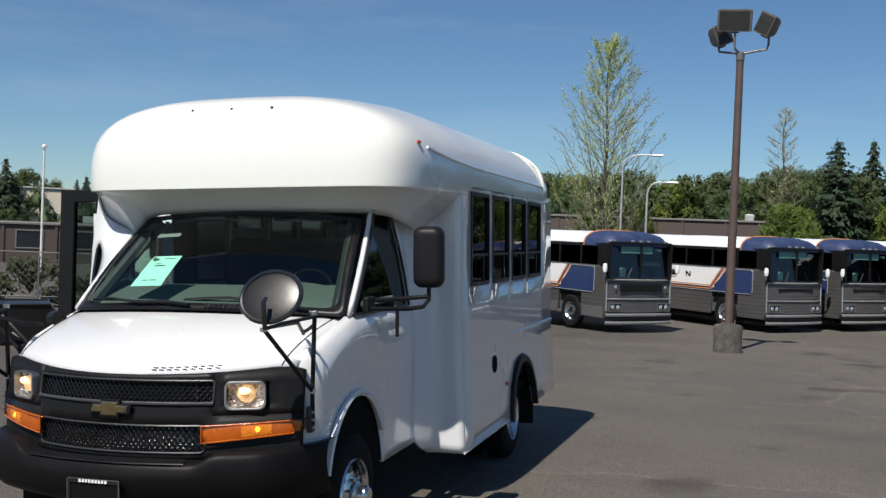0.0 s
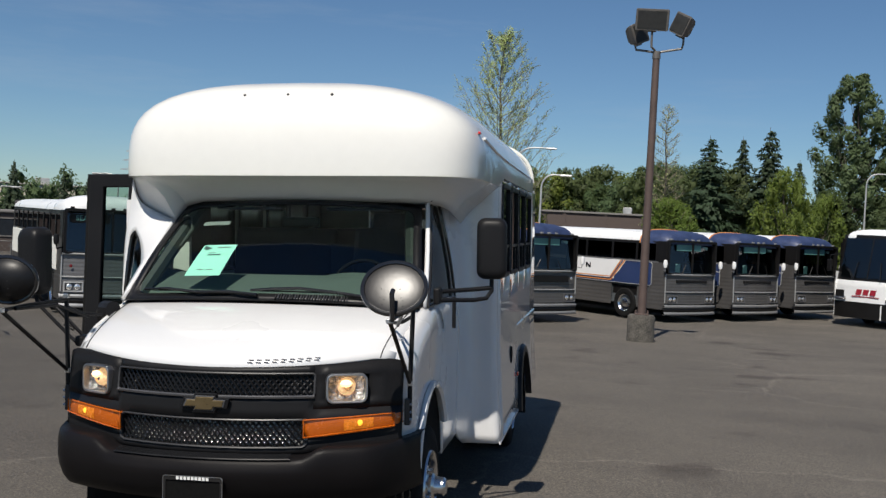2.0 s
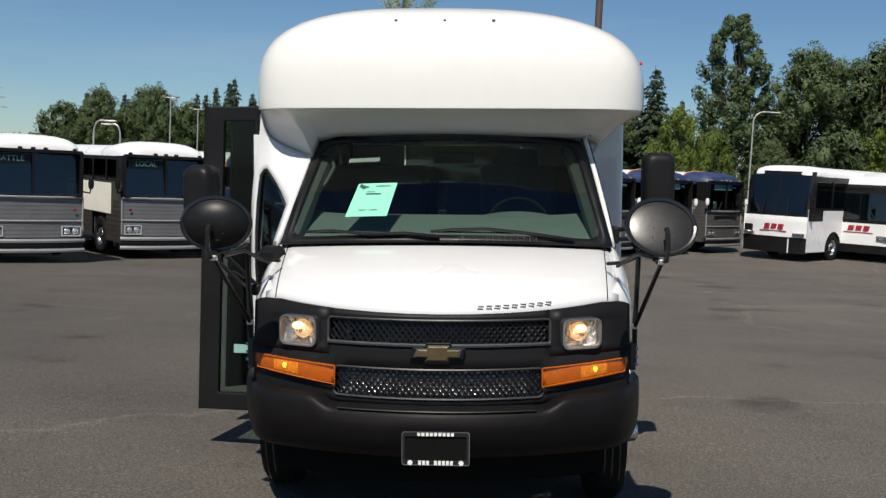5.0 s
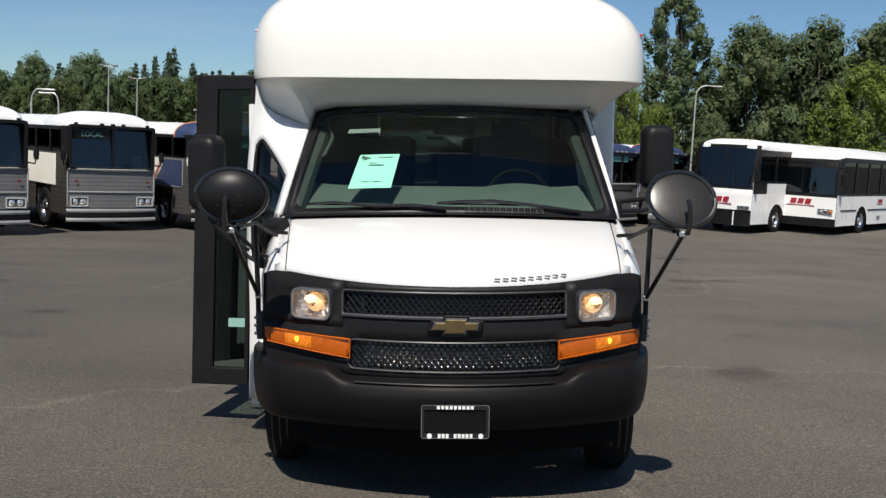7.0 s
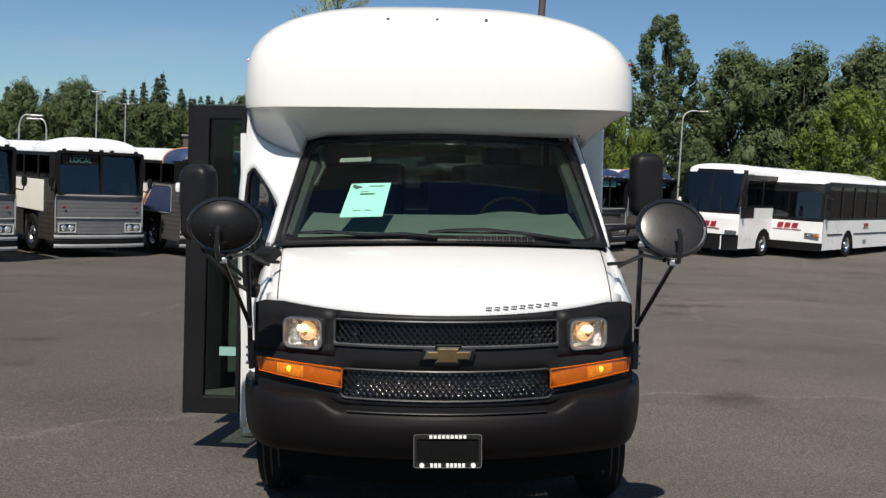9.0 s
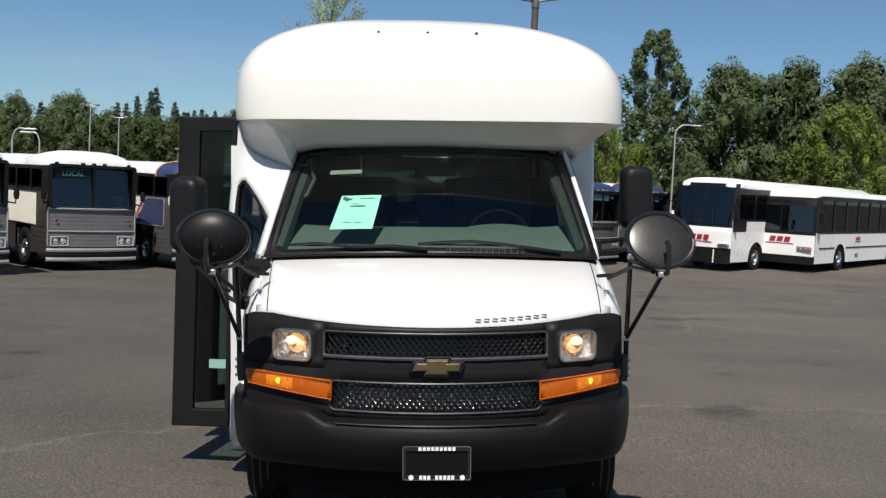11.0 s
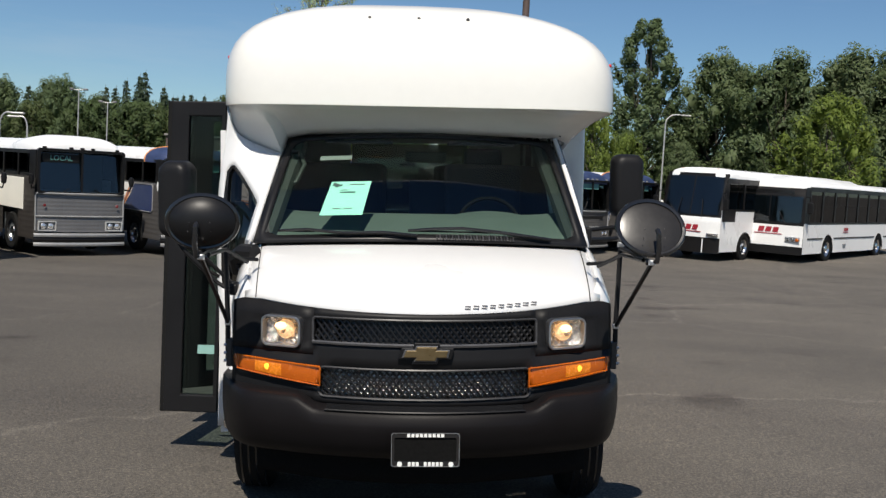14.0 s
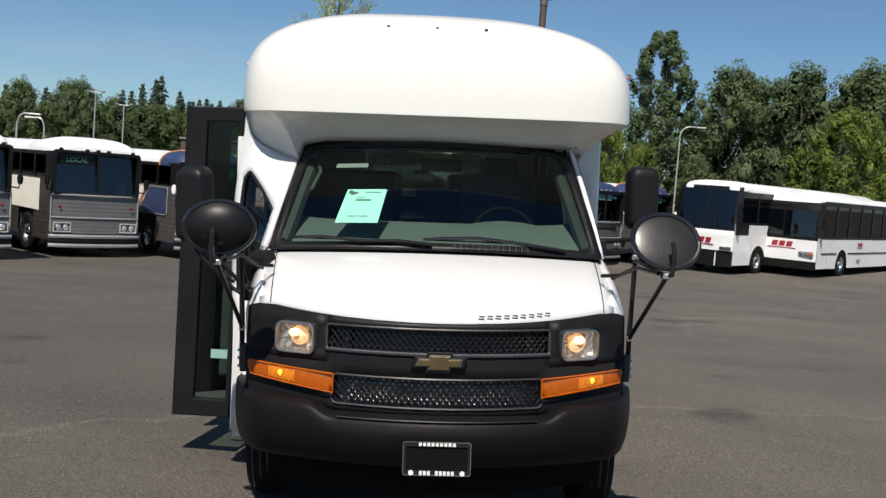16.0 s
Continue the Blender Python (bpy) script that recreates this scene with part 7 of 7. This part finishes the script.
def spring_tree(name, label, seed, h, half, leaf, boughs, leaves, size, bare=0.0, rise=1.0):
    """An open tree in first leaf: a straight trunk, rising boughs with twigs, and single pale leaves along them."""
    rng = random.Random(seed)
    t = thing(name, pose(0, 0, 0), label, "tree", "trees behind the yard")
    trunk = [(0.02 * h * math.sin(k * 1.3) * (k / 10) * 0.5, 0.012 * h * math.sin(k * 0.9), -0.3 + h * k / 10) for k in range(11)]
    part("trunk", Geo().tube(trunk, [0.0085 * h * (1 - k / 10) ** 0.9 + 0.012 for k in range(11)], 8), M_BARK, t, smooth=True, sharp=80)
    crown = Foliage()

    def reach(f):
        """Half width of the crown at height f."""
        if f < 0.52:
            return half * (0.55 + 0.45 * f / 0.52)
        return half * max(0.05, (1 - f) / 0.48) ** 0.48

    for k in range(boughs):
        f0 = 0.10 + 0.86 * k / boughs
        a = k * 2.399 + rng.uniform(-0.4, 0.4)
        f1 = min(1.0, f0 + rise * (0.10 + 0.22 * (1 - f0)) * rng.uniform(0.7, 1.2))
        r = reach(f1) * rng.uniform(0.6, 1.05)
        p0 = Vector((0, 0, h * f0))
        tip = Vector((r * math.cos(a), r * math.sin(a), h * f1))
        mid = p0.lerp(tip, 0.5) + Vector((0.10 * r * math.cos(a), 0.10 * r * math.sin(a), -0.035 * h * rise * (1 - f0)))
        lg = Geo()
        th = 0.010 + 0.030 * (1 - f0)
        lg.tube([p0, mid, tip], [th, th * 0.6, 0.006], 5)
        for j in range(12):
            q = 0.2 + 0.8 * (j + rng.random()) / 12
            s0 = p0.lerp(mid, q * 2) if q < 0.5 else mid.lerp(tip, q * 2 - 1)
            ln = (0.045 + 0.05 * (1 - q)) * h * rng.uniform(0.5, 1.1) * min(1.0, 0.35 + r / half)
            d = Vector((math.cos(a) * 0.5 + rng.gauss(0, 0.6), math.sin(a) * 0.5 + rng.gauss(0, 0.6), 0.35 + 0.55 * rise)).normalized()
            s1 = s0 + d * ln
            lg.tube([s0, s0.lerp(s1, 0.5) + Vector((rng.gauss(0, 0.04), rng.gauss(0, 0.04), 0)), s1], [0.011, 0.009, 0.004], 4)
            full = 0.35 + 0.65 * min(1.0, max(0.0, (1.0 - q) * 0.8 + f1 - 0.45)) - bare
            for i in range(int(leaves / (boughs * 12) * max(0.12, full) * 1.6)):
                p = s0.lerp(s1, rng.uniform(0.1, 1.05)) + Vector((rng.gauss(0, 0.05), rng.gauss(0, 0.05), rng.gauss(0, 0.05)))
                crown.spray(rng, p, size, Vector((math.cos(a), math.sin(a), 0.5)), Vector((0, 0, 1)), 0.9, 0.7)
        part("limb", lg, M_TWIG, t, smooth=True, sharp=80)
    raw_part("crown", crown, leaf, t)
    return t


def conifer(name, label, seed, h, w, count, size):
    """A fir: whorls of drooping, uneven branches clothed in sprays, ragged towards a thin tip."""
    rng = random.Random(seed)
    t = thing(name, pose(0, 0, 0), label, "tree", "trees behind the yard")
    wood = Geo().tube([(0, 0, -0.3), (0.01 * h, 0, h * 0.5), (0, 0.01 * h, h * 0.995)], [0.016 * h, 0.010 * h, 0.012], 8)
    crown = Foliage()
    tiers = int(h * 2.6)
    nb = 8
    for k in range(tiers):
        f = 0.06 + 0.93 * k / tiers
        rad = w / 2 * 0.72 * (1 - f) ** 0.82 * rng.uniform(0.62, 1.1) + 0.05
        for j in range(nb):
            a = k * 1.1 + j * 6.283 / nb + rng.uniform(-0.35, 0.35)
            r = rad * rng.uniform(0.45, 1.12)
            z0 = h * f + rng.uniform(-0.1, 0.1)
            d = Vector((math.cos(a), math.sin(a), 0))
            tip = d * r + Vector((0, 0, z0 - 0.30 * r + 0.05 * r * r))
            root = Vector((0, 0, z0))
            if k % 2 == 0 and j < 3:
                wood.tube([root, tip], [0.03, 0.008], 4)
            per = max(4, int(count / (tiers * nb) * (0.4 + 1.2 * (r / (w * 0.33 + 0.01)))))
            for i in range(per):
                q = rng.uniform(0.12, 1.0) ** 0.8
                side = Vector((-d.y, d.x, 0)) * rng.gauss(0, 0.16) * r * (1.15 - 0.8 * q)
                p = root.lerp(tip, q) + side + Vector((0, 0, rng.gauss(-0.05, 0.06)))
                out = (d * 0.75 + Vector((0, 0, 0.65))).normalized()
                crown.spray(rng, p, size * (0.45 + 0.75 * min(1.0, 1.8 * (1 - f))), out, d + Vector((0, 0, -0.35)), 0.45, 0.42)
    part("trunk", wood, M_BARK, t, smooth=True, sharp=80)
    raw_part("crown", crown, L_FIR, t)
    return t


def place(ob, x, y, k=1.0, wide=1.0, yaw=0.0, base=0.0, first=False):
    m = pose(x, y, ground_z(x, y) + base - 0.05, 0, 0, yaw) @ Matrix.Diagonal((k * wide, k * wide, k, 1))
    if first:
        ob.matrix_world = m
        return ob
    c = ob
    made = copy_thing(c, m)
    made.matrix_world = m
    return made


rng = random.Random(11)
poplar = spring_tree("poplar", "tall open poplar with sparse fresh spring leaves", 3, 13.7, 3.1, L_PALE, 96, 18500, 0.062)
place(poplar, -4.5, 50.0, 1.0, 1.14, 0, 0, True)
sapling = spring_tree("young_tree", "thin young tree almost bare of leaves", 5, 11.0, 1.35, L_PALE, 54, 3200, 0.055, 0.15, 0.35)
place(sapling, 4.9, 57.0, 1.0, 1.0, 0, 0, True)
fresh = broadleaf("fresh_tree", "bright yellow-green broadleaf tree", 7, 8.0, 6.0, L_FRESH, 12000, 0.20, 64, 0.06, 1.5, 0.4)
place(fresh, 25.2, 53.0, 1.0, 1.1, 0, 0, True)
dark_a = broadleaf("broadleaf_tree", "full dark green broadleaf tree", 21, 14.0, 8.5, L_DARK, 17000, 0.29, 84, 0.08, 1.5)
place(dark_a, 26.0, 76.0, 0.92, 1.2, 0, 0, True)
dark_b = broadleaf("tall_tree", "tall dark green tree with open crown", 22, 15.5, 6.0, L_DARK, 20000, 0.27, 100, 0.10, 1.45, 0.8)
place(dark_b, 20.0, 77.0, 1.02, 1.08, 40, 0, True)
mid_a = broadleaf("green_tree", "rounded mid-green broadleaf tree in spring leaf", 23, 9.0, 7.0, L_MID, 9800, 0.27, 60, 0.05, 1.4)
place(mid_a, 9.5, 86.0, 1.0, 1.0, 0, 0, True)
fir_a = conifer("fir", "dark pointed fir tree", 31, 12.0, 12.0, 8200, 0.43)
place(fir_a, -3.0, 99.0, 0.80, 0.9, 0, 0, True)
fir_b = conifer("fir", "dark pointed fir tree", 32, 11.0, 10.0, 7800, 0.41)
place(fir_b, -5.5, 97.0, 0.76, 0.8, 0, 0, True)

# the nearer, recognisable trees
for ob, x, y, k, w in ((dark_a, 30.0, 73.0, 0.92, 1.1), (dark_a, 34.5, 71.0, 0.94, 1.15), (dark_a, 39.5, 73.0, 0.98, 1.15), (dark_a, 45.0, 75.0, 1.0, 1.15), (dark_a, 27.8, 79.0, 0.89, 1.1), (dark_a, 32.3, 78.0, 0.88, 1.1), (dark_a, 37.0, 78.0, 0.91, 1.1),
                       (dark_b, 22.3, 79.0, 0.62, 1.2), (mid_a, 17.5, 72.0, 0.72, 1.0), (fresh, 14.9, 60.0, 0.70, 0.8), (dark_a, 21.5, 70.0, 0.40, 1.1), (dark_b, 31.0, 62.0, 0.52, 1.1),
                       (mid_a, 19.2, 64.0, 0.42, 1.2), (mid_a, 23.0, 65.0, 0.40, 1.2), (mid_a, 28.0, 64.0, 0.44, 1.2), (mid_a, 32.0, 63.0, 0.42, 1.2), (mid_a, 12.0, 84.0, 0.95, 1.0), (mid_a, 5.0, 88.0, 0.98, 1.1), (mid_a, 0.5, 93.0, 0.82, 1.1), (dark_a, -3.0, 96.0, 0.52, 1.2),):
    place(ob, x, y, k, w, rng.uniform(0, 360))
for ob, x, y, k, w in ((fresh, -5.3, 52.5, 0.62, 0.8), (fresh, -3.0, 53.5, 0.62, 0.8), (fresh, 5.2, 56.0, 0.62, 1.1), (fresh, 6.5, 70.0, 0.65, 1.0), 
                       (mid_a, -10.0, 90.0, 0.9, 1.0), (dark_a, -14.0, 95.0, 0.6, 1.1), (dark_a, 7.5, 92.0, 0.66, 1.0),):
    place(ob, x, y, k, w, rng.uniform(0, 360))
# a closed row behind the warehouse
for k in range(7):
    place(mid_a if k % 3 else fresh, -13.5 + 2.9 * k + rng.uniform(-0.5, 0.5), 95.0 + rng.uniform(-1, 1), (1.0 if k % 3 else 1.08) * rng.uniform(0.94, 1.04), 1.25, rng.uniform(0, 360))
# firs and broadleaf trees that stand out of the belt
for ob, x, y, k, w in ((fir_b, -3.9, 99.8, 0.90, 0.8), (fir_a, -2.0, 99.9, 0.83, 0.8), (fir_b, -0.9, 98.9, 0.88, 0.9), (fir_a, 0.2, 99.0, 0.79, 0.9), (fir_a, 9.7, 80.6, 0.96, 1.35),
                       (fir_a, 12.7, 84.2, 0.99, 0.95), (fir_b, 14.6, 81.9, 1.13, 1.2), (fir_b, 17.3, 83.7, 0.90, 1.0), (dark_a, 2.2, 90.0, 0.52, 1.0), (mid_a, 6.3, 95.9, 1.08, 0.9),
                       (mid_a, 8.1, 96.8, 1.05, 0.9), (fresh, 11.8, 56.4, 0.85, 0.8), (mid_a, -15.5, 88.4, 0.96, 0.9), (fir_b, -61.9, 82.0, 0.62, 0.8),):
    place(ob, x, y, k, w, rng.uniform(0, 360))
for ob, x, y, k, w in ((fir_a, -60.4, 83.1, 0.53, 0.7), (fir_a, -58.7, 84.2, 0.60, 1.1), (fir_b, -56.9, 85.5, 0.66, 0.8), (fir_b, -59.8, 83.5, 0.54, 0.8), (fir_a, -64.8, 74.0, 0.74, 1.1),
                       (mid_a, -64.6, 76.9, 0.83, 0.9), (dark_a, -64.0, 80.0, 0.47, 0.9), (fir_b, -62.3, 81.3, 0.66, 0.8), (fir_a, -61.7, 81.8, 0.58, 0.7),):
    place(ob, x, y, k, w, rng.uniform(0, 360))
# the left-hand side, from behind the bus round to the houses
for ob, x, y, k, w in ((mid_a, -36.3, 88.5, 0.92, 0.9), (dark_a, -32.5, 90.0, 0.66, 0.9), (fir_a, -25.0, 93.0, 0.92, 0.9), (fir_b, -27.0, 92.0, 0.88, 0.9), (fir_b, -22.5, 93.0, 0.85, 1.0),
                       (fir_a, -20.5, 95.0, 0.80, 1.0), (dark_a, -29.0, 94.0, 0.60, 1.0), (dark_a, -18.0, 93.0, 0.58, 1.0), (mid_a, -39.0, 86.0, 0.56, 1.0), (mid_a, -43.0, 84.0, 0.50, 1.0), (fir_b, -44.4, 66.4, 0.62, 0.8), (fir_a, -42.8, 70.9, 0.50, 1.0), (fir_b, -41.2, 71.9, 0.53, 0.8),
                       (mid_a, -34.0, 80.0, 0.66, 1.2), (mid_a, -28.5, 84.0, 0.80, 1.1), (mid_a, -23.0, 84.0, 0.82, 1.1), (mid_a, -18.0, 86.0, 0.80, 1.1),):
    place(ob, x, y, k, w, rng.uniform(0, 360))
for ob, x, y, k, w in ((mid_a, -13.5, 86.0, 0.75, 1.1), (fir_a, -54.2, 72.0, 0.60, 1.0), (fir_b, -62.0, 66.0, 0.72, 1.0), (fir_a, -50.5, 76.0, 0.52, 1.0), (fir_b, -65.5, 62.0, 0.75, 1.0),
                       (mid_a, -56.0, 74.0, 0.44, 1.2), (mid_a, -61.0, 70.0, 0.40, 1.2), (mid_a, -48.0, 82.0, 0.44, 1.2), (dark_a, -52.0, 84.0, 0.36, 1.2), (mid_a, -37.0, 62.0, 0.36, 1.1),
                       (mid_a, -33.5, 58.0, 0.36, 1.2),):
    place(ob, x, y, k, w, rng.uniform(0, 360))
for ob, x, y, k, w in ((dark_a, -33.5, 82.2, 0.62, 0.95), (dark_a, -29.0, 83.8, 0.65, 0.95), (mid_a, -31.4, 83.0, 0.78, 1.00), (mid_a, -27.2, 84.4, 0.83, 1.00), (fir_b, -25.8, 84.8, 0.84, 0.80), (mid_a, -26.1, 88.8, 0.84, 1.00), (fir_a, -24.2, 85.2, 0.83, 0.80), (fir_b, -22.9, 86.6, 0.99, 0.80), (mid_a, -23.6, 86.4, 0.83, 1.00), (mid_a, -21.8, 85.8, 0.84, 1.00), (fir_b, -21.5, 87.9, 0.88, 0.80)):
    place(ob, x, y, k, w, rng.uniform(0, 360))
for ob, x, y, k, w in ((fir_a, -20.5, 87.1, 0.73, 0.80), (fir_b, -19.4, 86.3, 0.81, 0.80), (mid_a, -19.7, 86.3, 0.79, 1.00), (fir_a, -19.1, 90.5, 0.74, 0.80), (fir_b, -17.8, 87.7, 0.82, 0.80), (fir_a, -17.3, 89.8, 0.73, 0.80), (fir_b, -16.2, 88.0, 0.83, 0.80), (mid_a, -17.2, 86.8, 0.79, 1.00), (mid_a, -34.6, 81.8, 0.76, 1.00), (mid_a, -36.4, 81.0, 0.81, 1.00)):
    place(ob, x, y, k, w, rng.uniform(0, 360))
for k in range(10):
    x = -41.2 + 3.4 * k + rng.uniform(-0.8, 0.8)
    place((fir_a, fir_b, mid_a, dark_a, fir_b)[k % 5], x, 100 + rng.uniform(-2, 3), (0.78, 0.84, 0.95, 0.62, 0.72)[k % 5] * rng.uniform(0.92, 1.1), 1.05, rng.uniform(0, 360))

# hedge behind the fence and undergrowth along the edge of the wood
hedge = Foliage()
for k in range(330):
    f = rng.random()
    p = f0 + (f1 - f0) * f + Vector((-0.61, 0.79, 0)) * rng.uniform(0.5, 2.2)
    z = ground_z(p.x, p.y) + rng.random() ** 0.8 * (1.0 + 0.45 * math.sin(f * 31))
    lobe(hedge, rng, Vector((p.x, p.y, z)), rng.uniform(0.26, 0.46), Vector((rng.gauss(0, 0.5), rng.gauss(-0.3, 0.4), 0.8)), 34, 0.19, 1.0)
hd = raw_part("hedge", hedge, L_HEDGE, None)
tagged(hd, "dense dark hedge growing through the fence", "hedge", kind="stuff")
brush = Foliage()
for k in range(1150):
    x = rng.uniform(-75, 62)
    y = 97 + 5 * math.sin(x * 0.13) - 0.012 * (x - 5) ** 2 * (0.35 if x > 5 else 0.28) + rng.uniform(-2.5, 2.5)
    top = 4.3 + 1.3 * math.sin(x * 0.45) + 0.9 * math.sin(x * 1.7)
    lobe(brush, rng, Vector((x, y, ground_z(x, y) + rng.random() ** 0.8 * top)), rng.uniform(0.6, 1.3), Vector((rng.gauss(0, 0.3), rng.gauss(-0.3, 0.3), 0.9)), 55, 0.40, 1.4)
br = raw_part("woodland", brush, L_DARK, None)
tagged(br, "dark green wood closing the view behind the yard", "woodland", kind="stuff")
